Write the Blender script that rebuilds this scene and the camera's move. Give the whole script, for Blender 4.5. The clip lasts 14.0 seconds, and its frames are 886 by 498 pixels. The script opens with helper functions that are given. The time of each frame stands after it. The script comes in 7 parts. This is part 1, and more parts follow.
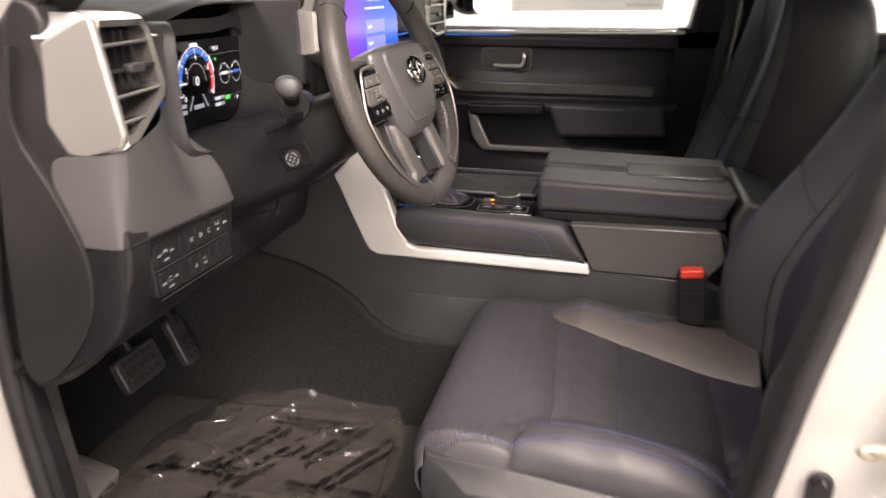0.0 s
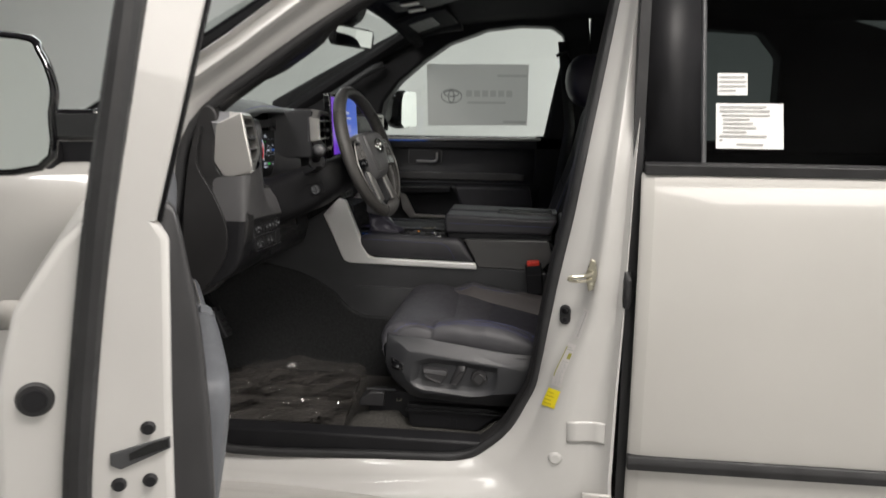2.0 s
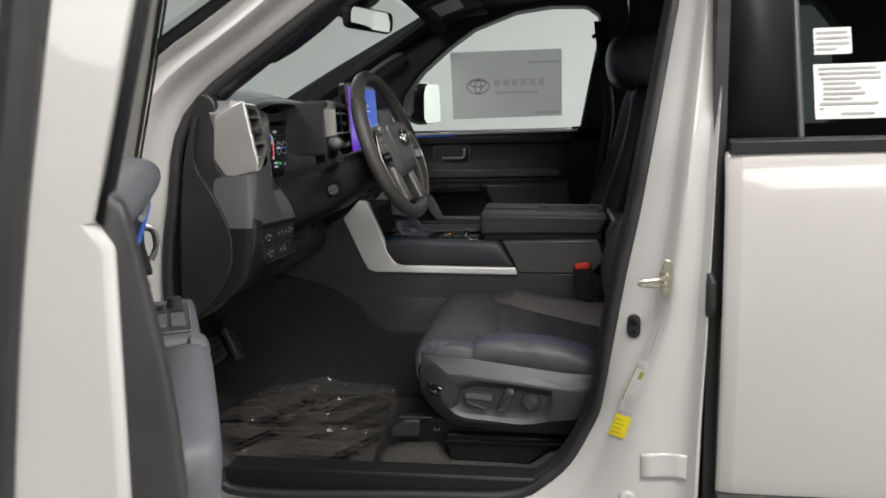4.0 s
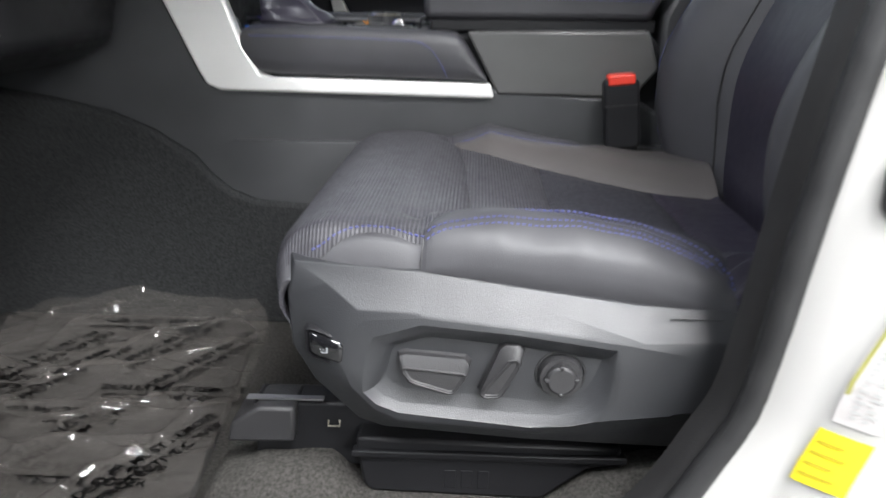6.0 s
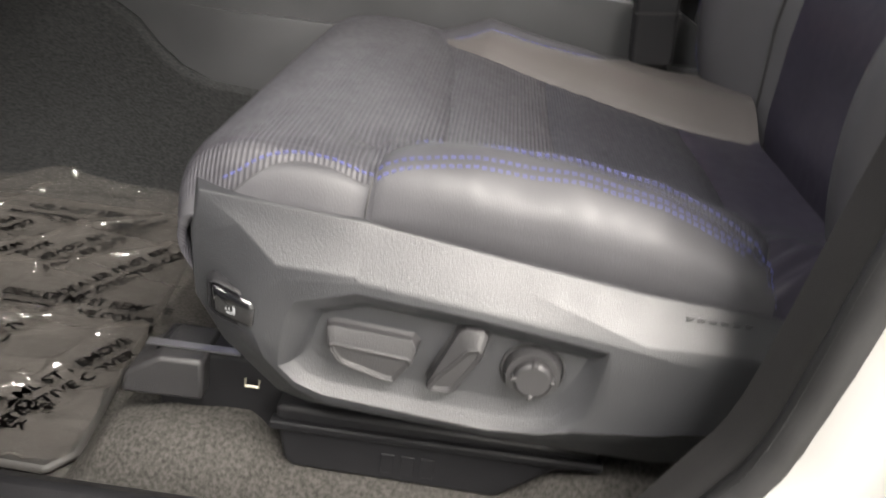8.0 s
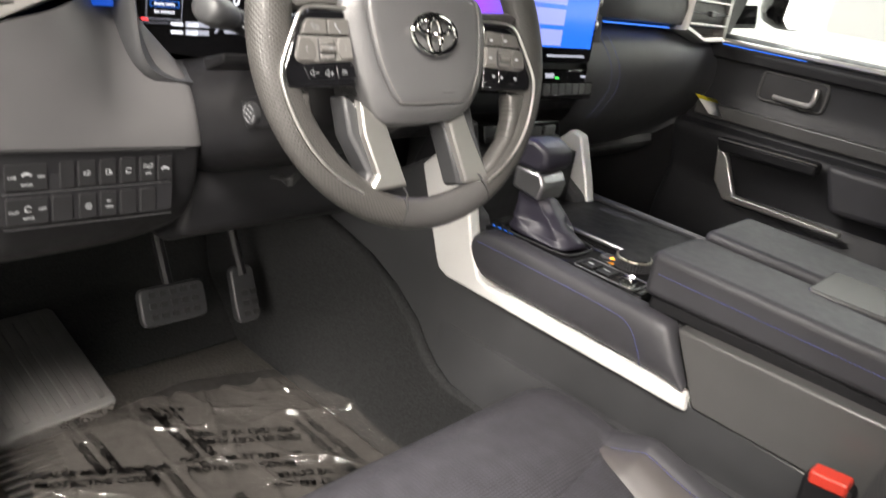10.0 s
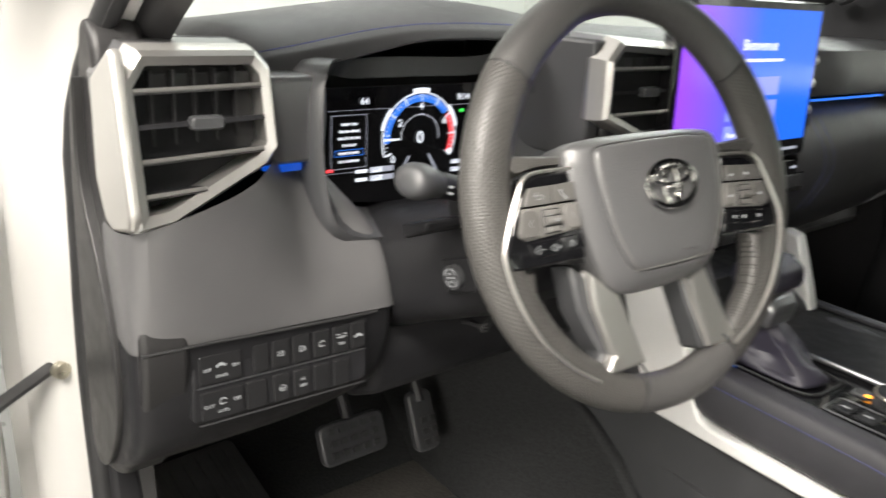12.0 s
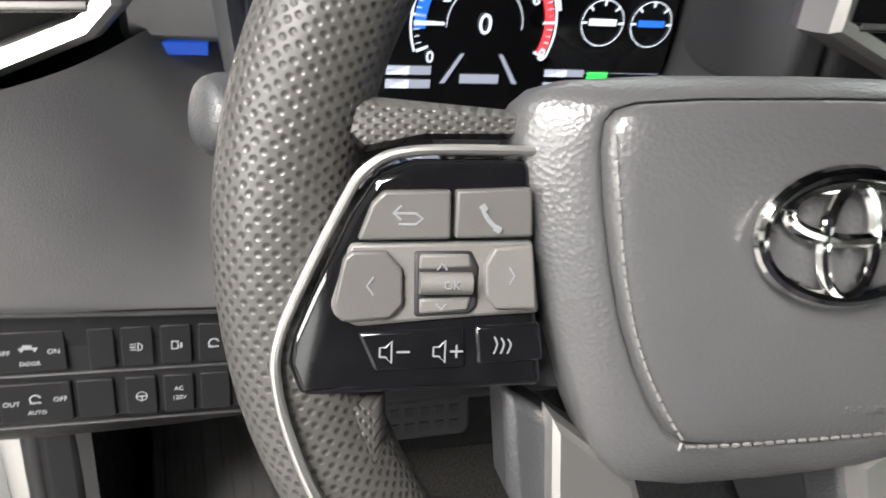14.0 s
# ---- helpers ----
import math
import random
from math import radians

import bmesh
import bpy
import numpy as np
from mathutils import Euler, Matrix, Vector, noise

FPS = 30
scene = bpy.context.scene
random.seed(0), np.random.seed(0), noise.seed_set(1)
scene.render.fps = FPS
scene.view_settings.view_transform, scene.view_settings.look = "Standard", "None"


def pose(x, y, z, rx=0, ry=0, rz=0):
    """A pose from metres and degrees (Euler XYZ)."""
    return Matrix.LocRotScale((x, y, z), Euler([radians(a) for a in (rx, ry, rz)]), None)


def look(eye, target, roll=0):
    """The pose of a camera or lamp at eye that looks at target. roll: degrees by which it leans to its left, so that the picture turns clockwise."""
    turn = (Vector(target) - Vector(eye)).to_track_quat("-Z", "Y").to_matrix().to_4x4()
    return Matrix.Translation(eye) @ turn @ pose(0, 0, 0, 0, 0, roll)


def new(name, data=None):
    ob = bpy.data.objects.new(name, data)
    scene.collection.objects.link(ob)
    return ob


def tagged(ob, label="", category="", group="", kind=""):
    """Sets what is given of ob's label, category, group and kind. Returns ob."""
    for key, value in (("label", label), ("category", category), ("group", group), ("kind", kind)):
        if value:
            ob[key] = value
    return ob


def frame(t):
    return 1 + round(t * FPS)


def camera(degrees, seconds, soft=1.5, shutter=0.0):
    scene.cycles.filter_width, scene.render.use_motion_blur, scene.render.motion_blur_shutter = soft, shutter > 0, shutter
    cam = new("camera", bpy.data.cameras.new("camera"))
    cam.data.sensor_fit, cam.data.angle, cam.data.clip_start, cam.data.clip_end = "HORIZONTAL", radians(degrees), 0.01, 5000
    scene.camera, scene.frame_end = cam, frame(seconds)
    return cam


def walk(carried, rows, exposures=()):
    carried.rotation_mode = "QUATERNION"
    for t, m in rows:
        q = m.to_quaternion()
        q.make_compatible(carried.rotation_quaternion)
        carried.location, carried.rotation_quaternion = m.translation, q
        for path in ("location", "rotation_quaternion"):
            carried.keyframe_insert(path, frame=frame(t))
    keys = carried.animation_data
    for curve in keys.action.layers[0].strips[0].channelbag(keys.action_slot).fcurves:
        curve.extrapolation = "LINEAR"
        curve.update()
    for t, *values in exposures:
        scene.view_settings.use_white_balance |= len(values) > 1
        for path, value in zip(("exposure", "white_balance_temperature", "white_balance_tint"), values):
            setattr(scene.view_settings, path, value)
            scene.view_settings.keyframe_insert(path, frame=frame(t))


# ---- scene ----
cam = camera(60.3, 14.0, shutter=0.5)
PATH = [
    (0, (0.439, 0.242, 1.572), (0.012, 2.084, 0.92), 0.1),
    (0.5, (0.442, -0.07, 1.557), (0.14, 1.825, 0.994), 0.9),
    (1, (0.461, -0.371, 1.558), (0.222, 1.549, 1.052), 1.1),
    (1.5, (0.541, -0.629, 1.54), (0.317, 1.313, 1.117), 1.0),
    (2, (0.591, -0.806, 1.535), (0.352, 1.15, 1.196), 0.7),
    (2.2, (0.592, -0.841, 1.532), (0.346, 1.121, 1.232), 0.5),
    (4.3, (0.49, -0.404, 1.46), (0.199, 1.545, 1.117), -1.7),
    (4.5, (0.474, -0.296, 1.43), (0.197, 1.648, 1.05), -1.7),
    (5, (0.46, 0.039, 1.363), (0.223, 1.974, 0.915), -1.6),
    (5.5, (0.428, 0.247, 1.294), (0.263, 2.162, 0.745), -0.7),
    (6, (0.378, 0.462, 1.203), (0.296, 2.353, 0.558), 0.4),
    (6.5, (0.357, 0.593, 1.152), (0.354, 2.441, 0.388), 1.5),
    (7, (0.378, 0.639, 1.136), (0.447, 2.443, 0.276), 2.5),
    (7.5, (0.387, 0.647, 1.138), (0.432, 2.427, 0.229), 4.0),
    (8, (0.401, 0.642, 1.19), (0.34, 2.415, 0.266), 6.6),
    (8.5, (0.502, 0.649, 1.326), (0.129, 2.384, 0.403), 8.8),
    (9, (0.648, 0.756, 1.484), (-0.125, 2.352, 0.559), 8.7),
    (9.2, (0.697, 0.759, 1.468), (-0.259, 2.343, 0.709), 11.7),
    (11.3, (0.64, 0.818, 1.69), (-0.738, 2.084, 0.986), 5.4),
    (11.5, (0.623, 0.816, 1.669), (-0.779, 2.066, 0.98), 4.8),
    (12, (0.516, 0.814, 1.603), (-0.959, 1.996, 0.951), 3.4),
    (12.5, (0.417, 0.881, 1.552), (-1.145, 1.951, 0.907), 2.8),
    (13, (0.384, 1.058, 1.535), (-1.266, 1.933, 0.819), 3.0),
    (13.5, (0.33, 1.163, 1.547), (-1.355, 1.824, 0.695), 4.3),
    (14, (0.301, 1.187, 1.553), (-1.365, 1.694, 0.571), 5.9),
]
EXPOSURES = [
    (0.0, 0.65, 7200, 22), (0.5, 0.25, 7600, 24), (1.0, -0.15, 7200, 19), (1.5, -0.48, 6550, 12), (2.0, -0.70, 6450, 12), (2.2, -0.70, 6450, 12),
    (4.5, -0.55, 6200, 11), (5.0, -0.25, 6100, 10), (5.5, 0.18, 6000, 10), (6.0, 0.85, 5950, 10), (6.5, 1.15, 6100, 10), (7.0, 1.22, 6400, 10),
    (7.5, 1.22, 6700, 10), (8.0, 1.2, 6600, 11), (8.5, 1.25, 6700, 13), (9.0, 1.3, 6800, 14), (11.5, 0.92, 6500, 10), (12.5, 0.9, 6700, 10), (13.0, 1.0, 6400, 9), (14.0, 0.97, 6300, 11),
]
walk(cam, [(t, look(eye, target, roll)) for t, eye, target, roll in PATH], EXPOSURES)

# ---- world and light ----
world = bpy.data.worlds.new("world")
scene.world = world
world.use_nodes = True
world.node_tree.nodes["Background"].inputs[0].default_value = (0.9, 0.95, 1.0, 1)
world.node_tree.nodes["Background"].inputs[1].default_value = 0.03


def area_lamp(name, eye, target, sx, sy, power, colour):
    data = bpy.data.lights.new(name, "AREA")
    data.shape, data.size, data.size_y, data.energy, data.color = "RECTANGLE", sx, sy, power, colour
    ob = new(name, data)
    ob.matrix_world = look(eye, target)
    return ob


# unseen softboxes under the booth's ceiling: two on the driver's side, one on the far side, one over the nose and one
# behind
area_lamp("unseen_ceiling_lamp", (1.6, -0.6, 3.9), (0.9, 0.6, 0.6), 1.8, 0.8, 200, (1.0, 0.95, 0.88))
area_lamp("unseen_ceiling_lamp", (-1.4, -0.8, 3.9), (-0.3, 0.7, 0.6), 1.6, 0.8, 100, (1.0, 0.97, 0.92))
area_lamp("unseen_ceiling_lamp", (-0.5, 5.6, 3.7), (-0.5, 4.0, 0.0), 6.0, 1.0, 125, (0.95, 1.0, 0.97))
area_lamp("unseen_ceiling_lamp", (-3.6, 2.4, 3.9), (-5.4, 2.6, 0.0), 1.2, 5.0, 65, (0.97, 1.0, 0.97))
# the one behind is added to brighten the steering wheel's hub
area_lamp("unseen_ceiling_lamp", (4.9, 2.2, 3.9), (5.8, 2.2, 0.0), 1.2, 5.0, 900, (1.0, 0.97, 0.93))
area_lamp("side_softbox", (2.6, -4.6, 3.1), (0.2, 1.2, 1.0), 5.0, 1.5, 240, (1.0, 0.95, 0.88))

# ---- materials ----


def nodes_of(name):
    m = bpy.data.materials.new(name)
    m.use_nodes = True
    nt = m.node_tree
    return m, nt, nt.nodes["Principled BSDF"]


def link(nt, a, b):
    nt.links.new(a, b)


def mat(name, col, rough=0.5, metal=0.0, var=0.12, scale=14.0, bump=0.0, bscale=600.0, coat=0.0, spec=0.5, uv=False):
    m, nt, p = nodes_of(name)
    tc = nt.nodes.new("ShaderNodeTexCoord")
    src = tc.outputs["UV" if uv else "Object"]
    n = nt.nodes.new("ShaderNodeTexNoise")
    n.inputs["Scale"].default_value, n.inputs["Detail"].default_value = scale, 6
    link(nt, src, n.inputs["Vector"])
    mr = nt.nodes.new("ShaderNodeMapRange")
    mr.inputs["From Min"].default_value, mr.inputs["From Max"].default_value = 0.3, 0.7
    mr.inputs["To Min"].default_value, mr.inputs["To Max"].default_value = 1 - var, 1 + var
    link(nt, n.outputs["Fac"], mr.inputs["Value"])
    mul = nt.nodes.new("ShaderNodeVectorMath")
    mul.operation = "SCALE"
    mul.inputs[0].default_value = col
    link(nt, mr.outputs["Result"], mul.inputs["Scale"])
    link(nt, mul.outputs["Vector"], p.inputs["Base Color"])
    rr = nt.nodes.new("ShaderNodeMapRange")
    rr.inputs["From Min"].default_value, rr.inputs["From Max"].default_value = 0.3, 0.7
    rr.inputs["To Min"].default_value, rr.inputs["To Max"].default_value = max(0.02, rough * (1 - var)), min(1, rough * (1 + var))
    n2 = nt.nodes.new("ShaderNodeTexNoise")
    n2.inputs["Scale"].default_value, n2.inputs["Detail"].default_value = scale * 4, 4
    link(nt, src, n2.inputs["Vector"])
    link(nt, n2.outputs["Fac"], rr.inputs["Value"])
    link(nt, rr.outputs["Result"], p.inputs["Roughness"])
    p.inputs["Metallic"].default_value = metal
    p.inputs["Coat Weight"].default_value, p.inputs["Coat Roughness"].default_value = coat, 0.04
    p.inputs["Specular IOR Level"].default_value = spec
    if bump:
        v = nt.nodes.new("ShaderNodeTexVoronoi")
        v.inputs["Scale"].default_value = bscale
        link(nt, src, v.inputs["Vector"])
        b = nt.nodes.new("ShaderNodeBump")
        b.inputs["Strength"].default_value, b.inputs["Distance"].default_value = bump, 0.0006
        link(nt, v.outputs["Distance"], b.inputs["Height"])
        link(nt, b.outputs["Normal"], p.inputs["Normal"])
    return m


def rib_mat(name, col, rough, period, axis="X", relief=1.0):
    """Upholstery with fine sewn ribs and rows of small holes."""
    m = mat(name, col, rough, var=0.15, scale=40, spec=0.3)
    nt = m.node_tree
    p = nt.nodes["Principled BSDF"]
    tc = nt.nodes.new("ShaderNodeTexCoord")
    w = nt.nodes.new("ShaderNodeTexWave")
    w.wave_type, w.bands_direction, w.wave_profile = "BANDS", axis, "SIN"
    w.inputs["Scale"].default_value = 2 * math.pi / (20 * period)
    link(nt, tc.outputs["UV"], w.inputs["Vector"])
    w2 = nt.nodes.new("ShaderNodeTexWave")
    w2.wave_type, w2.bands_direction = "BANDS", "Y"
    w2.inputs["Scale"].default_value = 2 * math.pi / (20 * period * 1.3)
    link(nt, tc.outputs["UV"], w2.inputs["Vector"])
    mx = nt.nodes.new("ShaderNodeMath")
    mx.operation = "MULTIPLY_ADD"
    mx.inputs[1].default_value = 0.28
    link(nt, w2.outputs["Fac"], mx.inputs[0])
    link(nt, w.outputs["Fac"], mx.inputs[2])
    b = nt.nodes.new("ShaderNodeBump")
    b.inputs["Strength"].default_value, b.inputs["Distance"].default_value = 0.42 * relief, 0.0010
    link(nt, mx.outputs["Value"], b.inputs["Height"])
    link(nt, b.outputs["Normal"], p.inputs["Normal"])
    # pale thread dots along the ribs
    mp = nt.nodes.new("ShaderNodeMapRange")
    mp.inputs["From Min"].default_value, mp.inputs["From Max"].default_value = 0.5, 1.25
    mp.inputs["To Min"].default_value, mp.inputs["To Max"].default_value = 1 - 0.25 * relief, 1 + 0.40 * relief
    link(nt, mx.outputs["Value"], mp.inputs["Value"])
    vm = nt.nodes.new("ShaderNodeVectorMath")
    vm.operation = "SCALE"
    link(nt, p.inputs["Base Color"].links[0].from_socket, vm.inputs[0])
    link(nt, mp.outputs["Result"], vm.inputs["Scale"])
    link(nt, vm.outputs["Vector"], p.inputs["Base Color"])
    return m


def perforated(name, col, rough, scale):
    """Leather punched with a regular grid of small holes, laid along the UVs in metres."""
    m = mat(name, col, rough, var=0.1, scale=30, uv=True)
    nt = m.node_tree
    p = nt.nodes["Principled BSDF"]
    tc = nt.nodes.new("ShaderNodeTexCoord")
    mp = nt.nodes.new("ShaderNodeMapping")
    mp.inputs["Rotation"].default_value = (0, 0, radians(45))
    link(nt, tc.outputs["UV"], mp.inputs["Vector"])
    v = nt.nodes.new("ShaderNodeTexVoronoi")
    v.voronoi_dimensions = "2D"
    v.inputs["Scale"].default_value, v.inputs["Randomness"].default_value = scale, 0.12
    link(nt, mp.outputs["Vector"], v.inputs["Vector"])
    r = nt.nodes.new("ShaderNodeMapRange")
    r.inputs["From Min"].default_value, r.inputs["From Max"].default_value = 0.12, 0.38
    link(nt, v.outputs["Distance"], r.inputs["Value"])
    b = nt.nodes.new("ShaderNodeBump")
    b.inputs["Strength"].default_value, b.inputs["Distance"].default_value = 0.42, 0.0010
    link(nt, r.outputs["Result"], b.inputs["Height"])
    link(nt, b.outputs["Normal"], p.inputs["Normal"])
    mul = p.inputs["Base Color"].links[0].from_socket
    mix = nt.nodes.new("ShaderNodeMix")
    mix.data_type = "RGBA"
    mix.inputs["A"].default_value = (col[0] * 0.42, col[1] * 0.42, col[2] * 0.42, 1)
    link(nt, r.outputs["Result"], mix.inputs["Factor"])
    link(nt, mul, mix.inputs["B"])
    link(nt, mix.outputs["Result"], p.inputs["Base Color"])
    return m


def fibre(name, col, scale, depth):
    m = mat(name, col, 0.95, var=0.45, scale=scale * 0.25, spec=0.1)
    nt = m.node_tree
    p = nt.nodes["Principled BSDF"]
    tc = nt.nodes.new("ShaderNodeTexCoord")
    n = nt.nodes.new("ShaderNodeTexNoise")
    n.inputs["Scale"].default_value, n.inputs["Detail"].default_value = scale, 8
    link(nt, tc.outputs["Object"], n.inputs["Vector"])
    b = nt.nodes.new("ShaderNodeBump")
    b.inputs["Strength"].default_value, b.inputs["Distance"].default_value = 1.0, depth
    link(nt, n.outputs["Fac"], b.inputs["Height"])
    link(nt, b.outputs["Normal"], p.inputs["Normal"])
    return m


def glow(name, col, strength):
    m, nt, p = nodes_of(name)
    p.inputs["Base Color"].default_value = (0.01, 0.01, 0.01, 1)
    p.inputs["Roughness"].default_value = 0.25
    p.inputs["Emission Color"].default_value = (*col, 1)
    p.inputs["Emission Strength"].default_value = strength
    return m


def pane(name, tint, ior=1.45, haze=0.0, rough=0.02, ripple=0):
    """Thin clear sheet: tinted see-through with a mirror gloss that grows at grazing angles."""
    m, nt, p = nodes_of(name)
    out = nt.nodes["Material Output"]
    nt.nodes.remove(p)
    t = nt.nodes.new("ShaderNodeBsdfTransparent")
    t.inputs["Color"].default_value = (*tint, 1)
    g = nt.nodes.new("ShaderNodeBsdfGlossy")
    g.inputs["Roughness"].default_value = rough
    lw = nt.nodes.new("ShaderNodeLayerWeight")
    lw.inputs["Blend"].default_value = 0.5
    pw = nt.nodes.new("ShaderNodeMath")
    pw.operation = "POWER"
    pw.inputs[1].default_value = 5.0
    link(nt, lw.outputs["Facing"], pw.inputs[0])
    f = nt.nodes.new("ShaderNodeMapRange")
    f.inputs["To Min"].default_value = ((ior - 1) / (ior + 1)) ** 2
    link(nt, pw.outputs[0], f.inputs["Value"])
    a = nt.nodes.new("ShaderNodeMixShader")
    last = t.outputs[0]
    if haze:
        d = nt.nodes.new("ShaderNodeBsdfDiffuse")
        d.inputs["Color"].default_value = (0.55, 0.51, 0.47, 1)
        h = nt.nodes.new("ShaderNodeMixShader")
        h.inputs[0].default_value = haze
        link(nt, t.outputs[0], h.inputs[1])
        link(nt, d.outputs[0], h.inputs[2])
        last = h.outputs[0]
    if ripple:
        tc = nt.nodes.new("ShaderNodeTexCoord")
        n = nt.nodes.new("ShaderNodeTexNoise")
        n.inputs["Scale"].default_value, n.inputs["Detail"].default_value = ripple, 2
        mp = nt.nodes.new("ShaderNodeMapping")
        mp.inputs["Rotation"].default_value, mp.inputs["Scale"].default_value = (0, 0, radians(24)), (0.55, 1.5, 1)
        link(nt, tc.outputs["Object"], mp.inputs["Vector"])
        link(nt, mp.outputs["Vector"], n.inputs["Vector"])
        b = nt.nodes.new("ShaderNodeBump")
        b.inputs["Strength"].default_value, b.inputs["Distance"].default_value = 1.0, 0.0022
        s = nt.nodes.new("ShaderNodeMath")
        s.operation = "SUBTRACT"
        s.inputs[1].default_value = 0.5
        link(nt, n.outputs["Fac"], s.inputs[0])
        q = nt.nodes.new("ShaderNodeMath")
        q.operation = "ABSOLUTE"
        link(nt, s.outputs[0], q.inputs[0])
        c = nt.nodes.new("ShaderNodeMapRange")
        c.interpolation_type = "SMOOTHSTEP"
        c.inputs["From Max"].default_value, c.inputs["To Min"].default_value, c.inputs["To Max"].default_value = 0.035, 1, 0
        link(nt, q.outputs[0], c.inputs["Value"])
        link(nt, c.outputs["Result"], b.inputs["Height"])
        link(nt, b.outputs["Normal"], g.inputs["Normal"])
    link(nt, f.outputs[0], a.inputs[0])
    link(nt, last, a.inputs[1])
    link(nt, g.outputs[0], a.inputs[2])
    link(nt, a.outputs[0], out.inputs["Surface"])
    return m


def thin_paper(name, col):
    """Paper that lets part of the light behind it through."""
    m, nt, p = nodes_of(name)
    out = nt.nodes["Material Output"]
    p.inputs["Base Color"].default_value, p.inputs["Roughness"].default_value = (*col, 1), 0.7
    t = nt.nodes.new("ShaderNodeBsdfTranslucent")
    t.inputs["Color"].default_value = (*col, 1)
    a = nt.nodes.new("ShaderNodeMixShader")
    a.inputs[0].default_value = 0.6
    link(nt, p.outputs[0], a.inputs[1])
    link(nt, t.outputs[0], a.inputs[2])
    link(nt, a.outputs[0], out.inputs["Surface"])
    return m


WHITE = mat("pearl_white_paint", (0.50, 0.487, 0.46), 0.26, 0.0, 0.03, 3, coat=1.0)
JAMB = mat("white_jamb_paint", (0.54, 0.531, 0.512), 0.35, 0.0, 0.04, 5, coat=0.6)
RUBBER = mat("black_rubber", (0.022, 0.022, 0.023), 0.5, var=0.25, bump=0.15, bscale=900)
PLASTIC = mat("charcoal_grained_plastic", (0.047, 0.048, 0.051), 0.40, var=0.10, bump=0.32, bscale=900, spec=0.65)
SHIELD = mat("grained_shield_plastic", (0.028, 0.029, 0.032), 0.42, var=0.10, bump=0.26, bscale=900, spec=0.6)
PLASTIC_D = mat("black_plastic", (0.014, 0.014, 0.0155), 0.45, var=0.15, bump=0.2, bscale=900, spec=0.25)
PLASTIC_K = mat("dark_key_plastic", (0.015, 0.015, 0.016), 0.42, var=0.1, bump=0.15, bscale=1200, spec=0.2)
PLASTIC_M = mat("dark_grey_plastic", (0.028, 0.0275, 0.029), 0.42, var=0.12, bump=0.3, bscale=900, spec=0.6)
ENDCAP = mat("dark_end_cap_plastic", (0.019, 0.0185, 0.019), 0.42, var=0.12, bump=0.3, bscale=900, spec=0.5)
DOORP = mat("black_door_panel_skin", (0.024, 0.0245, 0.027), 0.5, var=0.1, bump=0.3, bscale=800, spec=0.4)
SATIN_P = mat("smooth_satin_charcoal", (0.082, 0.081, 0.080), 0.34, var=0.08, spec=0.6)
SHELF = mat("satin_shelf_plastic", (0.09, 0.09, 0.09), 0.22, var=0.08, spec=0.9)
RESTG = mat("grey_foot_rest_plastic", (0.15, 0.148, 0.145), 0.5, var=0.12, bump=0.3, bscale=700)
# base paler than SOFT, making up for the sheen the bolster lacks
SOFT_SHEEN = mat("sheen_bolster_skin", (0.088, 0.087, 0.089), 0.36, var=0.08, bump=0.2, bscale=900, spec=1.0)
DOORSKIN = mat("dark_door_skin", (0.038, 0.040, 0.048), 0.7, var=0.08, bump=0.25, bscale=800, spec=0.2)
SOFT = mat("soft_dash_skin", (0.055, 0.055, 0.058), 0.46, var=0.08, bump=0.25, bscale=900, spec=0.5)
SOFTG = mat("grey_door_skin", (0.105, 0.110, 0.120), 0.45, var=0.08, bump=0.3, bscale=800, spec=0.35)
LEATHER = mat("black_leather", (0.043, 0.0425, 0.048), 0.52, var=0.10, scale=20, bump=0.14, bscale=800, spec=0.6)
# paler, warmer copy of the black leather, standing in for light on it
LEATHER_LIT = mat("lit_leather", (0.080, 0.073, 0.071), 0.38, var=0.08, scale=20, bump=0.12, bscale=800, spec=0.7)
LEATHER_N = mat("navy_tinted_leather", (0.024, 0.022, 0.033), 0.42, var=0.12, scale=20, bump=0.14, bscale=800)
RIB = rib_mat("ribbed_insert", (0.050, 0.049, 0.056), 0.48, 0.0040)
RIB_D = rib_mat("dark_ribbed_insert", (0.034, 0.034, 0.041), 0.47, 0.0032, relief=0.45)
PERF = perforated("perforated_wheel_leather", (0.068, 0.0655, 0.062), 0.38, 290)
WPLASTIC = mat("grey_key_plastic", (0.15, 0.145, 0.138), 0.42, var=0.06, bump=0.15, bscale=1500, spec=0.4)
SATIN_D = mat("dark_satin_metal", (0.30, 0.30, 0.31), 0.32, 0.9, 0.05, 20)
KEYG = mat("key_plastic", (0.105, 0.101, 0.096), 0.42, var=0.05, bump=0.08, bscale=1800, spec=0.45)
WLEATHER = mat("wheel_leather", (0.064, 0.0625, 0.0615), 0.36, var=0.08, bump=0.45, bscale=750, spec=0.8)
HLEATHER = mat("airbag_cover_skin", (0.088, 0.088, 0.090), 0.34, var=0.06, bump=0.34, bscale=620, spec=1.0)
SILVER = mat("satin_silver_trim", (0.70, 0.685, 0.66), 0.34, 0.93, 0.03, 8)
# silver made whiter and less metallic in place of reflected light
SILVER_LIT = mat("lit_silver_trim", (0.84, 0.835, 0.82), 0.30, 0.12, 0.02, 12)
SILVER_W = mat("pale_silver_panel", (0.62, 0.605, 0.58), 0.34, 0.78, 0.02, 12)
CHROME = mat("chrome", (0.75, 0.74, 0.72), 0.08, 1.0, 0.05, 40)
STEEL = mat("zinc_plated_steel", (0.55, 0.52, 0.42), 0.3, 0.9, 0.15, 60)
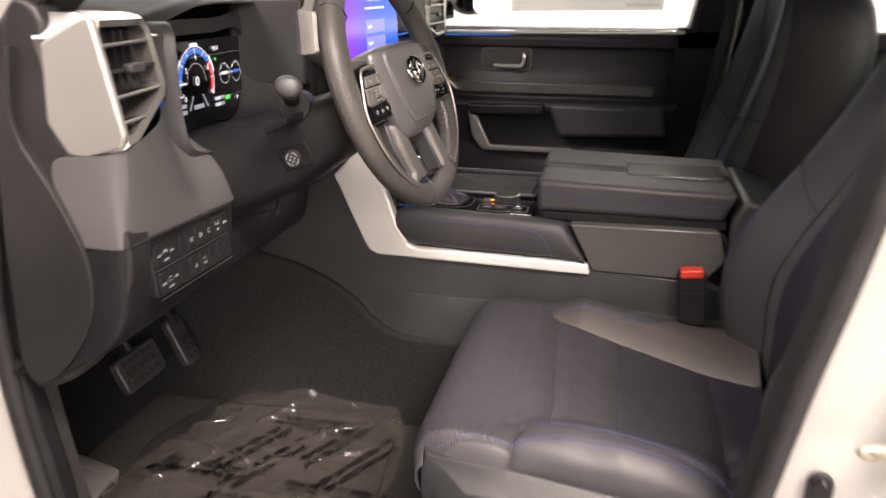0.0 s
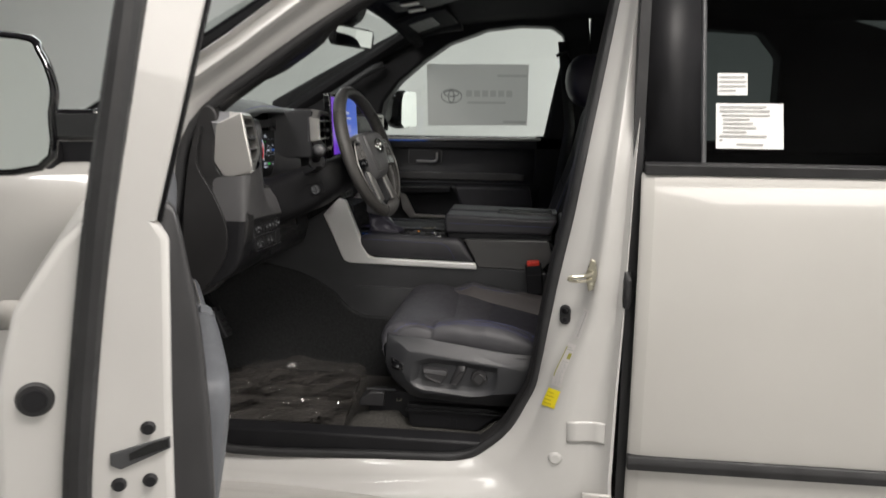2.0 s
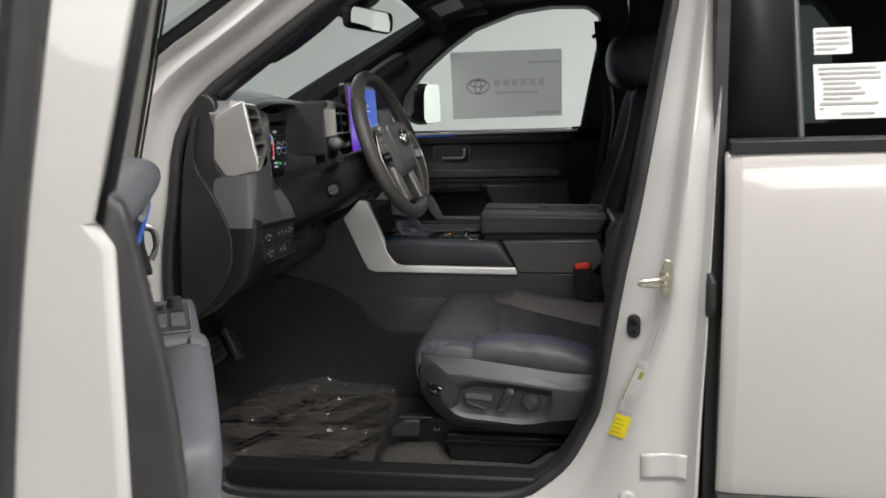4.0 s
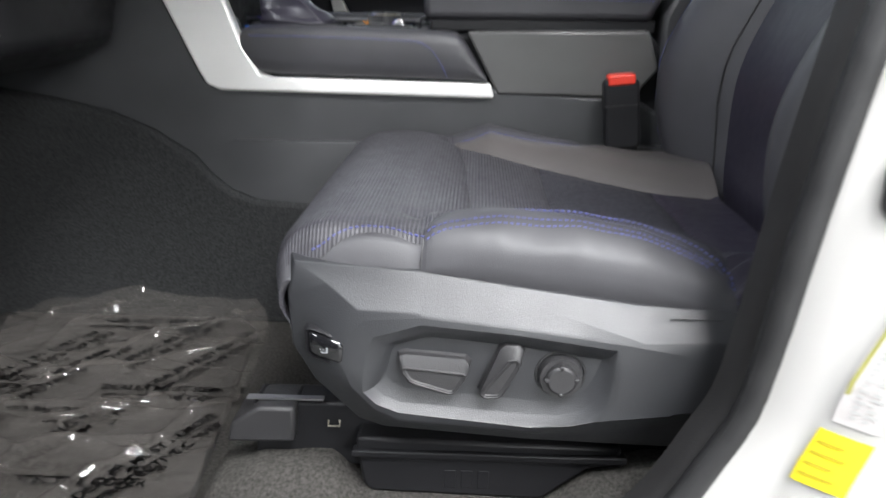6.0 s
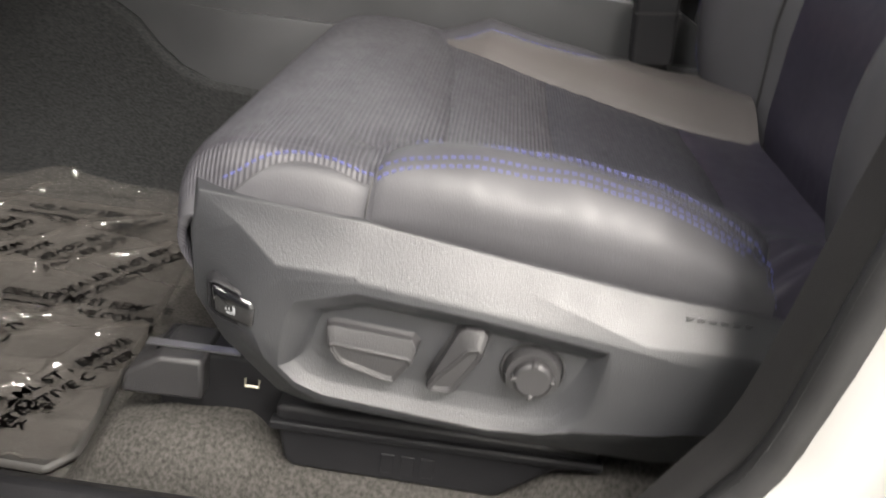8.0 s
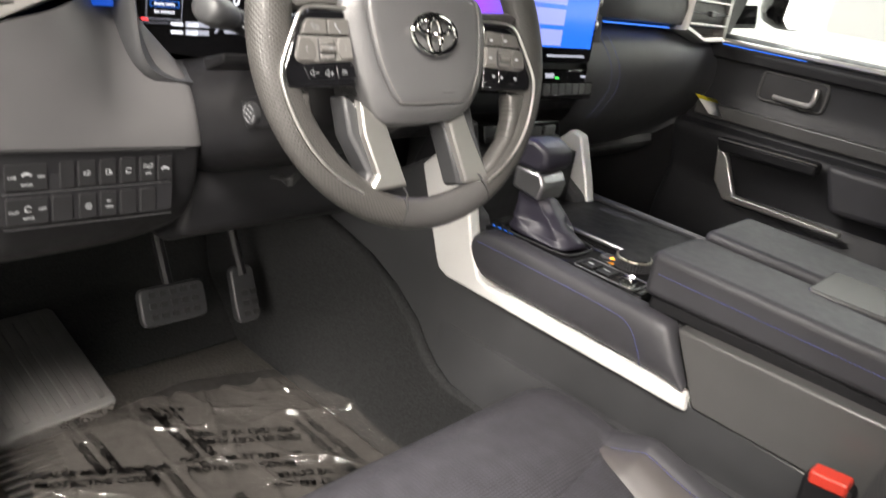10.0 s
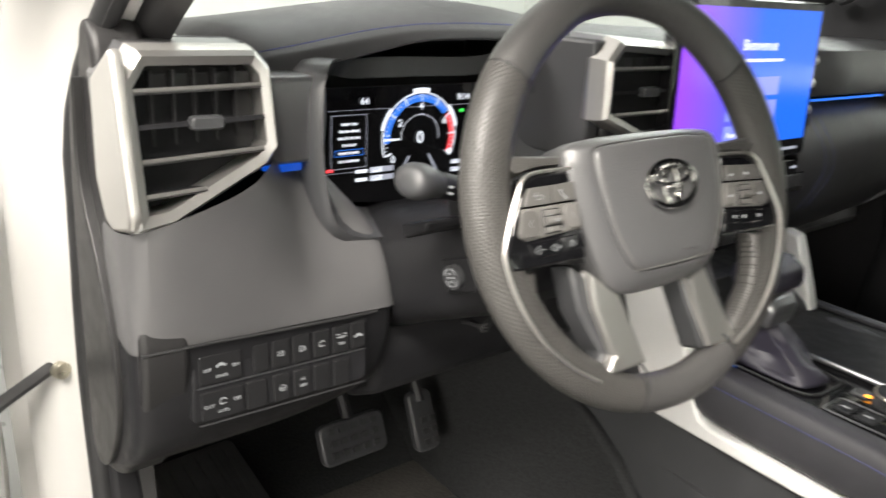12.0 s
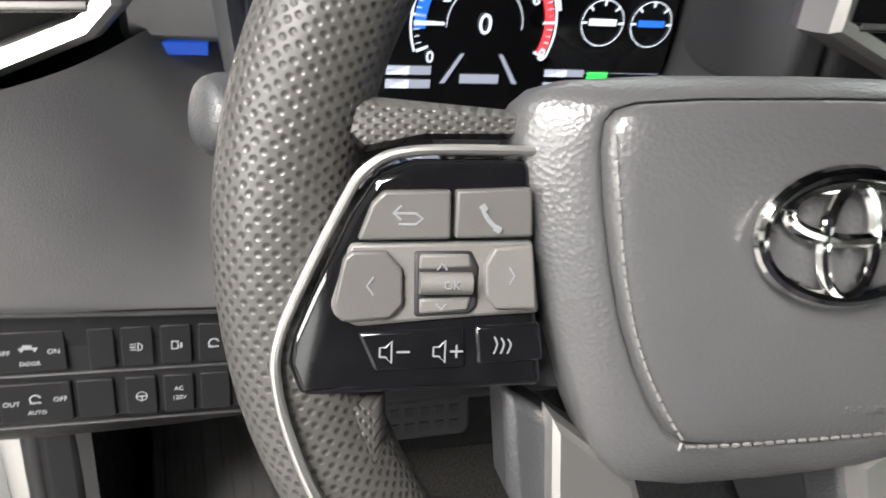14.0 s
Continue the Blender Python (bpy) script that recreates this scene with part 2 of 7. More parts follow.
GLOSS = mat("piano_black", (0.006, 0.006, 0.007), 0.06, var=0.3, scale=80, coat=0.6)
CARPET = fibre("charcoal_carpet", (0.036, 0.037, 0.038), 1300, 0.0018)
CARPET_G = fibre("grey_loop_carpet", (0.088, 0.084, 0.078), 1100, 0.004)
HEADL = fibre("black_headliner_cloth", (0.020, 0.020, 0.022), 1200, 0.001)
MATB = mat("dark_floor_mat", (0.031, 0.0295, 0.028), 0.55, var=0.25, bump=0.4, bscale=300)
WALLP = mat("booth_white_paint", (0.72, 0.74, 0.72), 0.8, var=0.03, scale=1.2)
CEILD = mat("dark_ceiling_paint", (0.055, 0.055, 0.057), 0.9, var=0.15, scale=1.5)
FLOORP = mat("grey_epoxy_floor", (0.20, 0.197, 0.19), 0.3, var=0.12, scale=2.0)
GLASS = pane("clear_glass", (0.93, 0.96, 0.94))
GLASS_T = pane("privacy_glass", (0.05, 0.06, 0.06))
FILM = pane("clear_protective_film", (0.88, 0.87, 0.86), ior=1.55, haze=0.06, rough=0.06, ripple=9)
INK_T = pane("faint_sheet_print", (0.80, 0.80, 0.80), ior=1.05)
PAPER_G = thin_paper("grey_sticker_sheet", (0.62, 0.62, 0.60))
MIRROR = mat("mirror_glass", (0.80, 0.84, 0.82), 0.02, 1.0, 0.01, 5)
LABELP = mat("satin_label_sheet", (0.60, 0.575, 0.565), 0.5, var=0.04, scale=20)
PAPER = mat("white_paper", (0.75, 0.75, 0.74), 0.7, var=0.03, scale=20)
INK = mat("black_ink", (0.02, 0.02, 0.02), 0.6, var=0.2)
INK_L = mat("pale_grey_ink", (0.50, 0.50, 0.49), 0.6, var=0.1)
INK_G = mat("grey_ink", (0.33, 0.33, 0.32), 0.6, var=0.1)
YELLOW = mat("yellow_label", (0.80, 0.66, 0.02), 0.5, var=0.05)
YELLOW_D = mat("dark_yellow_print", (0.50, 0.40, 0.015), 0.5, var=0.1)
OLIVE = mat("olive_label", (0.35, 0.34, 0.08), 0.5, var=0.05)
RED = mat("red_plastic", (0.65, 0.05, 0.03), 0.35, var=0.05)
THREAD = mat("blue_thread", (0.075, 0.085, 0.27), 0.6, var=0.2, scale=200)
THREAD_D = mat("dark_thread", (0.05, 0.05, 0.10), 0.6, var=0.2, scale=200)
THREAD_G = mat("grey_thread", (0.19, 0.185, 0.18), 0.6, var=0.2, scale=200)
ICON = glow("white_icon", (0.8, 0.8, 0.78), 0.35)
BLUE_L = glow("blue_ambient_light", (0.03, 0.20, 1.0), 0.6)
BLUE_PATCH = glow("blue_lit_patch", (0.005, 0.10, 0.70), 0.38)
G_WHITE = glow("display_white", (0.85, 0.9, 1.0), 0.8)
G_GREY = glow("display_grey", (0.4, 0.42, 0.5), 0.6)
G_BLUE = glow("display_blue", (0.03, 0.20, 0.85), 0.65)
G_RED = glow("display_red", (0.9, 0.06, 0.07), 0.9)
G_GREEN = glow("display_green", (0.05, 0.75, 0.10), 0.9)
G_BOX = glow("display_button", (0.25, 0.30, 0.95), 0.75)
AMBER = glow("amber_lamp", (1.0, 0.35, 0.03), 2.0)


def screen_mat():
    """The lit welcome page: violet on the driver's side, blue on the other."""
    m, nt, p = nodes_of("touchscreen_page")
    p.inputs["Base Color"].default_value = (0.01, 0.01, 0.01, 1)
    p.inputs["Roughness"].default_value = 0.15
    tc = nt.nodes.new("ShaderNodeTexCoord")
    sp = nt.nodes.new("ShaderNodeSeparateXYZ")
    link(nt, tc.outputs["Generated"], sp.inputs[0])
    r = nt.nodes.new("ShaderNodeValToRGB")
    r.color_ramp.elements[0].color, r.color_ramp.elements[1].color = (0.28, 0.06, 0.85, 1), (0.01, 0.12, 0.80, 1)
    r.color_ramp.elements[0].position, r.color_ramp.elements[1].position = 0.0, 0.55
    link(nt, sp.outputs["Y"], r.inputs[0])
    link(nt, r.outputs[0], p.inputs["Emission Color"])
    p.inputs["Emission Strength"].default_value = 0.85
    return m


PAGE = screen_mat()

# ---- builders ----


def thing(name, label, category, group="", kind="", m=None):
    ob = new(name)
    if m is not None:
        ob.matrix_world = m
    return tagged(ob, label, category, group, kind)


def part(name, geo, material, parent, label="", bevel=0.0, sub=0, solid=0.0, angle=35, segs=2, uvs=None):
    """Links vertices and faces as one mesh object under a thing or a part."""
    me = bpy.data.meshes.new(name)
    me.from_pydata([tuple(v) for v in geo[0]], [], geo[1])
    if uvs:
        layer = me.uv_layers.new(name="uv")
        for lp in me.loops:
            layer.data[lp.index].uv = uvs[lp.vertex_index]
    bm = bmesh.new()
    bm.from_mesh(me)
    bmesh.ops.recalc_face_normals(bm, faces=bm.faces)
    bm.to_mesh(me)
    bm.free()
    me.materials.append(material)
    me.polygons.foreach_set("use_smooth", [True] * len(me.polygons))
    me.set_sharp_from_angle(angle=radians(angle))
    ob = new(name, me)
    if parent is not None:
        ob.parent = parent
    if solid:
        md = ob.modifiers.new("thickness", "SOLIDIFY")
        md.thickness, md.offset = solid, 0.0
    if bevel:
        md = ob.modifiers.new("edges", "BEVEL")
        md.width, md.segments, md.limit_method, md.angle_limit = bevel, segs, "ANGLE", radians(28)
        md.harden_normals = False
    if sub:
        md = ob.modifiers.new("round", "SUBSURF")
        md.levels = md.render_levels = sub
    if label:
        ob["label"] = label
    return ob


def P(axis, a, p):
    return {"x": (a, p[0], p[1]), "y": (p[0], a, p[1]), "z": (p[0], p[1], a)}[axis]


def prism(pts, axis, a, b):
    n = len(pts)
    v = [P(axis, a, p) for p in pts] + [P(axis, b, p) for p in pts]
    return v, [tuple(range(n)), tuple(range(n, 2 * n))[::-1]] + [(i, (i + 1) % n, n + (i + 1) % n, n + i) for i in range(n)]


def box(x0, x1, y0, y1, z0, z1):
    return prism([(x0, y0), (x1, y0), (x1, y1), (x0, y1)], "z", z0, z1)


def ring(outer, inner, axis, a, b):
    n = len(outer)
    v = [P(axis, k, p) for k in (a, b) for p in (*outer, *inner)]
    f = []
    for i in range(n):
        j = (i + 1) % n
        f += [(i, j, n + j, n + i), (2 * n + i, 3 * n + i, 3 * n + j, 2 * n + j), (i, 2 * n + i, 2 * n + j, j), (n + i, n + j, 3 * n + j, 3 * n + i)]
    return v, f


def loft(secs, closed=False, caps=False):
    n = len(secs[0])
    v = [p for s in secs for p in s]
    f = []
    for k in range(len(secs) - 1):
        for i in range(n if closed else n - 1):
            j = (i + 1) % n
            f.append((k * n + i, k * n + j, (k + 1) * n + j, (k + 1) * n + i))
    if caps:
        f += [tuple(range(n))[::-1], tuple(range((len(secs) - 1) * n, len(secs) * n))]
    return v, f


def join(*geos):
    v, f = [], []
    for gv, gf in geos:
        o = len(v)
        v += list(gv)
        f += [tuple(i + o for i in q) for q in gf]
    return v, f


def moved(geo, m):
    return [tuple(m @ Vector(p)) for p in geo[0]], geo[1]


def cr(pts, k, closed=False):
    """Catmull-Rom curve through the points, k steps to a stretch."""
    n, out = len(pts), []
    g = lambda i: Vector(pts[i % n] if closed else pts[min(max(i, 0), n - 1)])
    for i in range(n if closed else n - 1):
        a, b, c, d = g(i - 1), g(i), g(i + 1), g(i + 2)
        for s in range(k):
            t = s / k
            out.append(0.5 * (2 * b + (c - a) * t + (2 * a - 5 * b + 4 * c - d) * t * t + (3 * b - a - 3 * c + d) * t ** 3))
    if not closed:
        out.append(Vector(pts[-1]))
    return out


def tube(path, radius, sides=8, closed=False, flat=1.0):
    """A round (or flattened) bar along a path; radius may be a list."""
    path = [Vector(p) for p in path]
    n, secs = len(path), []
    up = Vector((0.12, 0.31, 0.94))
    for i, p in enumerate(path):
        a = path[(i - 1) % n] if closed or i else p
        b = path[(i + 1) % n] if closed or i < n - 1 else p
        d = (b - a).normalized()
        s = d.cross(up).normalized()
        w = s.cross(d)
        r = radius[i] if isinstance(radius, (list, tuple)) else radius
        secs.append([tuple(p + r * (math.cos(2 * math.pi * k / sides) * s + flat * math.sin(2 * math.pi * k / sides) * w)) for k in range(sides)])
    if closed:
        secs.append(secs[0])
    return loft(secs, True, not closed)


def disc(c, axis, r, d, sides=24, r2=None):
    """A short cylinder from c along the axis vector, d long."""
    axis = Vector(axis).normalized()
    s = axis.orthogonal().normalized()
    w = axis.cross(s)
    c = Vector(c)
    loop = lambda o, rr: [tuple(c + axis * o + rr * (math.cos(2 * math.pi * k / sides) * s + math.sin(2 * math.pi * k / sides) * w)) for k in range(sides)]
    return loft([loop(0, r), loop(d, r if r2 is None else r2)], True, True)


def stitches(path, length=0.0032, gap=0.0018, r=0.0007, lift=(0, 0, 0)):
    """A row of small thread dashes along a path."""
    path = [Vector(p) + Vector(lift) for p in path]
    out, dist, at = [], 0.0, 0.0
    for a, b in zip(path, path[1:]):
        d = b - a
        l = d.length
        while at < dist + l:
            p = a + d * ((at - dist) / l)
            q = p + d.normalized() * length
            out.append(tube([p, q], r, 4))
            at += length + gap
        dist += l
    return join(*out) if out else ([], [])


def words(name, text, size, m, material, parent, depth=0.0003, bold=0.0):
    """Writing in the built-in font, as a mesh, centred on the pose m."""
    cu = bpy.data.curves.new(name, "FONT")
    cu.body, cu.size, cu.align_x, cu.align_y, cu.extrude, cu.resolution_u, cu.offset = text, size, "CENTER", "CENTER", depth, 3, bold
    tmp = new(name, cu)
    bpy.context.view_layer.update()
    me = bpy.data.meshes.new_from_object(tmp.evaluated_get(bpy.context.evaluated_depsgraph_get()))
    bpy.data.objects.remove(tmp)
    me.materials.clear()
    me.materials.append(material)
    ob = new(name, me)
    ob.parent = parent
    ob.matrix_local = m
    return ob


def framed(o, right, up):
    """A pose from an origin, a direction to the right and one that points up."""
    r = Vector(right).normalized()
    n = r.cross(Vector(up)).normalized()
    u = n.cross(r)
    m = Matrix((r, u, n)).transposed().to_4x4()
    m.translation = Vector(o)
    return m


def rounded(w, h, r, k=4, skew=0.0):
    """A rounded rectangle centred on the origin."""
    out = []
    for cx, cy, a in ((w / 2 - r, h / 2 - r, 0), (-w / 2 + r, h / 2 - r, 90), (-w / 2 + r, -h / 2 + r, 180), (w / 2 - r, -h / 2 + r, 270)):
        for i in range(k + 1):
            t = radians(a + 90 * i / k)
            y = cy + r * math.sin(t)
            out.append((cx + r * math.cos(t) + skew * y, y))
    return out


def offset(pts, d):
    """A closed polygon moved outwards by d (points in clockwise or counter-clockwise order alike)."""
    n = len(pts)
    area = sum(pts[i][0] * pts[(i + 1) % n][1] - pts[(i + 1) % n][0] * pts[i][1] for i in range(n))
    s, out = (1 if area > 0 else -1), []
    for i in range(n):
        a, b, c = Vector(pts[i - 1]), Vector(pts[i]), Vector(pts[(i + 1) % n])
        e, g = (b - a).normalized(), (c - b).normalized()
        n1, n2 = Vector((e.y, -e.x)) * s, Vector((g.y, -g.x)) * s
        m = (n1 + n2) / max(0.35, 1 + n1.dot(n2))
        out.append(tuple(b + m * d))
    return out

# ---- the booth ----
part_floor = part("ground", box(-9, 9, -7, 10, -0.1, 0.0), FLOORP, None)
tagged(part_floor, "smooth grey sealed concrete booth floor", "floor", kind="structure")
for nm, g in (("wall_north", box(-9, 9, 7.0, 7.2, 0, 4.2)), ("wall_west", box(-6.2, -6.0, -5, 7, 0, 4.2)), ("wall_east", box(7.0, 7.2, -5, 7, 0, 4.2)), ("wall_south", box(-9, 9, -5.2, -5.0, 0, 4.2))):
    tagged(part(nm, g, WALLP, None), "plain off-white painted booth wall", "wall", kind="structure")
tagged(part("ceiling", box(-9, 9, -7, 10, 4.2, 4.3), CEILD, None), "plain dark ceiling above the booth lamps", "ceiling", kind="structure")
# a joint between two wall sheets, seen past the windscreen
tagged(part("trim", box(-5.998, -5.985, 2.3, 2.32, 0, 4.2), PAPER_G, None), "thin upright joint strip on the booth wall", "trim", kind="structure")

# ---- truck body ----
truck = thing("truck_body", "pearl white pickup truck cab shell with driver's door open", "truck")
OPEN = [(-.317, 1.17), (-.29, 1.335), (-.245, 1.51), (-.09, 1.64), (.15, 1.81), (.30, 1.885), (.45, 1.925), (.62, 1.94), (.73, 1.93), (.775, 1.88), (.76, 1.80), (.72, 1.59), (.69, 1.43), (.669, 1.31), (.642, 1.18), (.62, 1.05), (.60, .905), (.575, .845), (.535, .776), (.48, .725), (.425, .695), (.30, .685), (-.17, .68), (-.235, .73), (-.28, .815), (-.31, 1.0)]
OUTER = [(-.44, 1.17), (-.42, 1.36), (-.33, 1.58), (-.13, 1.725), (.10, 1.885), (.27, 1.965), (.44, 2.01), (.62, 2.03), (.78, 2.03), (.83, 1.95), (.825, 1.82), (.815, 1.59), (.806, 1.43), (.803, 1.31), (.80, 1.18), (.797, 1.05), (.792, .905), (.79, .80), (.788, .68), (.787, .58), (.70, .52), (.30, .50), (-.25, .50), (-.42, .55), (-.44, .80), (-.44, 1.0)]
o2, q2 = cr(OPEN, 4, True), cr(OUTER, 4, True)
JAMB_PROFILE = ((.04, 1.022), (.09, 1.006), (.22, .992), (.70, .975), (.90, .968), (1.0, .960), (1.10, .946), (1.19, .935), (1.28, .929), (1.42, .930), (1.65, .939), (1.82, .938), (1.90, .927), (1.96, .915), (2.0, .918))


def groove(x, z):
    """How far out from the opening the groove of the jamb runs; on the rear pillar it swings in towards the sill."""
    g = float(np.interp(z, (.70, .87, .94, 1.0, 1.04, 1.09, 1.2, 1.5), (.24, .20, .22, .32, .39, .46, .48, .46)))
    w = float(np.interp(x, (.0, .5), (0, 1))) if z < 1.45 else 1.0
    return .42 + (g - .42) * w


secs = []
for r, y in JAMB_PROFILE:
    # the roof rail and pillar lean inwards towards the top
    row = []
    for a, b in zip(o2, q2):
        g = groove(a.x, a.y)
        t = g * r if r <= 1 else g + (1 - g) * (r - 1)
        row.append((a.x + (b.x - a.x) * t, y + max(0, (a.y - 1.45)) * 0.16, a.y + (b.y - a.y) * t))
    secs.append(row)
part("jamb", loft(secs, True), JAMB, truck, "white painted door jamb", angle=50)
part("jamb_dome", disc((.655, .936, .735), (0, -1, 0), .020, .012, 24, .013), JAMB, truck, bevel=.003)
# rubber weatherstrip round the opening, and the dark trim inside it
inn = [tuple(v) for v in offset([tuple(p) for p in o2], 0.003)]
# it stands further out along the front of the opening
seal_y = lambda x: 1.005 - .020 * min(1.0, max(0.0, (.15 - x) / .30))
part("door_seal", tube([(p[0], seal_y(p[0]) + max(0, (p[1] - 1.45)) * 0.16, p[1]) for p in inn], 0.0120, 12, True), RUBBER, truck, "ribbed black rubber weatherstrip")
i1 = offset([tuple(p) for p in o2], -0.011)
i2 = offset([tuple(p) for p in o2], -0.016)
lean = lambda z: max(0, (z - 1.45)) * 0.16
part("pillar_trim", loft([[(p[0], 1.010 + lean(p[1]), p[1]) for p in inn], [(p[0], 1.017 + lean(p[1]), p[1]) for p in offset([tuple(p) for p in o2], -0.007)], [(p[0], 1.026 + lean(p[1]), p[1]) for p in i1], [(p[0], 1.040 + lean(p[1]), p[1]) for p in i2]], True), ENDCAP, truck, "charcoal inner pillar and sill trim", angle=80)
part("seal_lip", stitches([(p[0], seal_y(p[0]) - .004 + lean(p[1]), p[1]) for p in offset([tuple(p) for p in o2], -0.0065)[4:76]], .0030, .0016, .0017), PLASTIC_M, truck, "fine ribbed lip of the weatherstrip")
# sill step of the rocker, front fender, nose and roof skins
part("rocker_panel", prism([(.86, .40), (.885, .42), (.895, .50), (.905, .56), (.93, .60), (1.2, .62), (1.2, .40)], "x", -.46, 2.4), WHITE, truck, bevel=.012)
fender = []
for x, y0, zt in ((-.455, .905, 1.40), (-.60, .885, 1.395), (-.9, .865, 1.38), (-1.3, .855, 1.36), (-1.8, .87, 1.33), (-2.1, .95, 1.28)):
    fender.append([(x, y0 + .02, .42), (x, y0 - .005, .60), (x, y0 - .012, .80), (x, y0 + .008, 1.0), (x, y0 - .004, 1.18), (x, y0 + .012, 1.30), (x, y0 + .05, zt), (x, y0 + .12, zt + .02)])
part("front_fender", loft(fender), WHITE, truck, sub=1, solid=.006)
part("wheel_arch", disc((-1.32, .835, .52), (0, 1, 0), .47, .012, 40), RUBBER, truck, "black wheel arch liner")
part("hood", prism([(-2.2, 1.20), (-2.1, 1.28), (-1.2, 1.42), (-.70, 1.46), (-.70, 1.40), (-2.1, 1.18)], "y", .99, 2.65), WHITE, truck, bevel=.02)
part("cowl", box(-.80, -.60, .96, 2.68, 1.30, 1.47), PLASTIC_D, truck, bevel=.01)
roof = [[(x, y, z + .035 - .05 * ((y - 1.82) / .85) ** 2) for y in (1.03, 1.2, 1.5, 1.82, 2.14, 2.44, 2.61)] for x, z in ((-.02, 1.92), (.12, 1.99), (.45, 2.04), (1.0, 2.06), (2.2, 2.03))]
part("roof", loft(roof), WHITE, truck, solid=.012, sub=1)
head = [[(x, y, z - .03 * ((y - 1.82) / .8) ** 2) for y in (1.06, 1.2, 1.5, 1.82, 2.14, 2.44, 2.58)] for x, z in ((.04, 1.90), (.2, 1.955), (.5, 1.985), (1.0, 1.99), (2.2, 1.97))]
part("headliner", loft(head), HEADL, truck, "black cloth headliner", solid=.01)
part("header_trim", tube(cr([(.06, 1.05, 1.86), (.03, 1.5, 1.905), (.02, 1.82, 1.915), (.03, 2.14, 1.905), (.06, 2.56, 1.86)], 6), .028, 10), HEADL, truck)
# windscreen with its black edge, and the far front pillar
wl, wr = [(-.62, 1.02, 1.50), (-.36, 1.03, 1.68), (.02, 1.06, 1.90)], [(-.62, 2.62, 1.50), (-.36, 2.60, 1.68), (.02, 2.56, 1.90)]
ws = [[tuple(Vector(a).lerp(Vector(b), k / 8) + Vector((-.10 * math.sin(math.pi * k / 8), 0, .02 * math.sin(math.pi * k / 8)))) for k in range(9)] for a, b in zip(wl, wr)]
w = part("windscreen", loft(ws), GLASS, truck, "clear windscreen glass", sub=1)
w.visible_shadow = False
part("front_pillar_trim", tube(cr([(-.66, 2.63, 1.47), (-.42, 2.61, 1.62), (-.12, 2.585, 1.80), (.06, 2.565, 1.90), (.25, 2.555, 1.935)], 6), .042, 10, flat=.7), PLASTIC_D, truck)
part("front_pillar_trim", tube(cr([(-.66, 1.04, 1.47), (-.40, 1.055, 1.60), (-.12, 1.085, 1.755), (.06, 1.10, 1.86), (.25, 1.11, 1.915)], 6), .030, 10, flat=.7), PLASTIC_D, truck)
part("windscreen_edge", tube(cr([(-.56, .985, 1.50), (-.33, .985, 1.63), (-.10, 1.01, 1.775), (.10, 1.03, 1.90)], 6), .020, 8), GLOSS, truck, "gloss black windscreen moulding")
# far side of the cab, with its front and rear window openings
WIN = [(-.14, 1.437), (-.10, 1.60), (-.03, 1.69), (.085, 1.785), (.19, 1.855), (.36, 1.915), (.50, 1.93), (.635, 1.925), (.685, 1.89), (.69, 1.84), (.65, 1.65), (.612, 1.455)]
WOUT = [(-.62, 1.40), (-.62, 1.60), (-.40, 1.72), (-.05, 1.90), (.10, 2.0), (.36, 2.02), (.50, 2.02), (.66, 2.02), (.78, 2.02), (.80, 1.84), (.80, 1.65), (.80, 1.40)]
part("far_side_frame", ring(WOUT, WIN, "y", 2.60, 2.72), PLASTIC_D, truck, bevel=.012)
WIN2 = [(.90, 1.45), (.93, 1.80), (1.0, 1.90), (1.2, 1.92), (1.5, 1.90), (1.58, 1.80), (1.58, 1.45)]
WOUT2 = [(.80, 1.40), (.80, 1.84), (.80, 2.02), (1.2, 2.02), (1.6, 2.02), (2.25, 1.84), (2.25, 1.40)]
part("far_side_frame", ring(WOUT2, WIN2, "y", 2.60, 2.72), PLASTIC_D, truck, bevel=.012)
part("far_side_panel", box(.80, 2.25, 2.64, 2.72, .5, 1.40), PLASTIC_D, truck)
part("far_side_panel", box(-.70, -.16, 2.66, 2.72, .5, 1.40), PLASTIC_D, truck)
part("far_pillar_trim", box(.575, .86, 2.60, 2.66, .60, 1.46), PLASTIC_D, truck, bevel=.01)
part("cab_back_wall", ring([(1.0, .6), (2.7, .6), (2.7, 2.0), (1.0, 2.0)], [(1.10, 1.42), (2.55, 1.42), (2.48, 1.95), (1.17, 1.95)], "x", 2.2, 2.26), PLASTIC_D, truck)
# out of view; wide and untinted so the added rear lamp reaches the hub
part("back_window", prism([(1.10, 1.42), (2.55, 1.42), (2.48, 1.95), (1.17, 1.95)], "x", 2.228, 2.232), GLASS, truck, "unseen rear window, left clear to let the rear lamp in").visible_shadow = False
part("firewall", box(-.86, -.80, .99, 2.7, .55, 1.45), CARPET, truck)
# floor pan, tunnel and footwell carpets
part("floor_pan", box(-.80, 2.2, 1.0, 2.7, .60, .665), CARPET_G, truck, "grey loop carpet on the cab floor")
hump = [[(x, y, .668 + float(np.interp(y, (1.075, 1.10, 1.125, 1.16), (.2, .7, 1.0, 1.05))) * float(np.interp(x, (.075, .11, .16, .235, .262, .46, .50, .56, .66), (.0, .045, .066, .070, .040, .036, .066, .080, .080))) + .002 * noise.noise(Vector((x * 30, y * 30, 2)))) for x in [.075 + .0075 * k for k in range(79)]] for y in [1.07 + .010 * k for k in range(12)]]
part("carpet_rise", loft(hump), CARPET_G, truck, "grey loop carpet rising under the seat", angle=180)
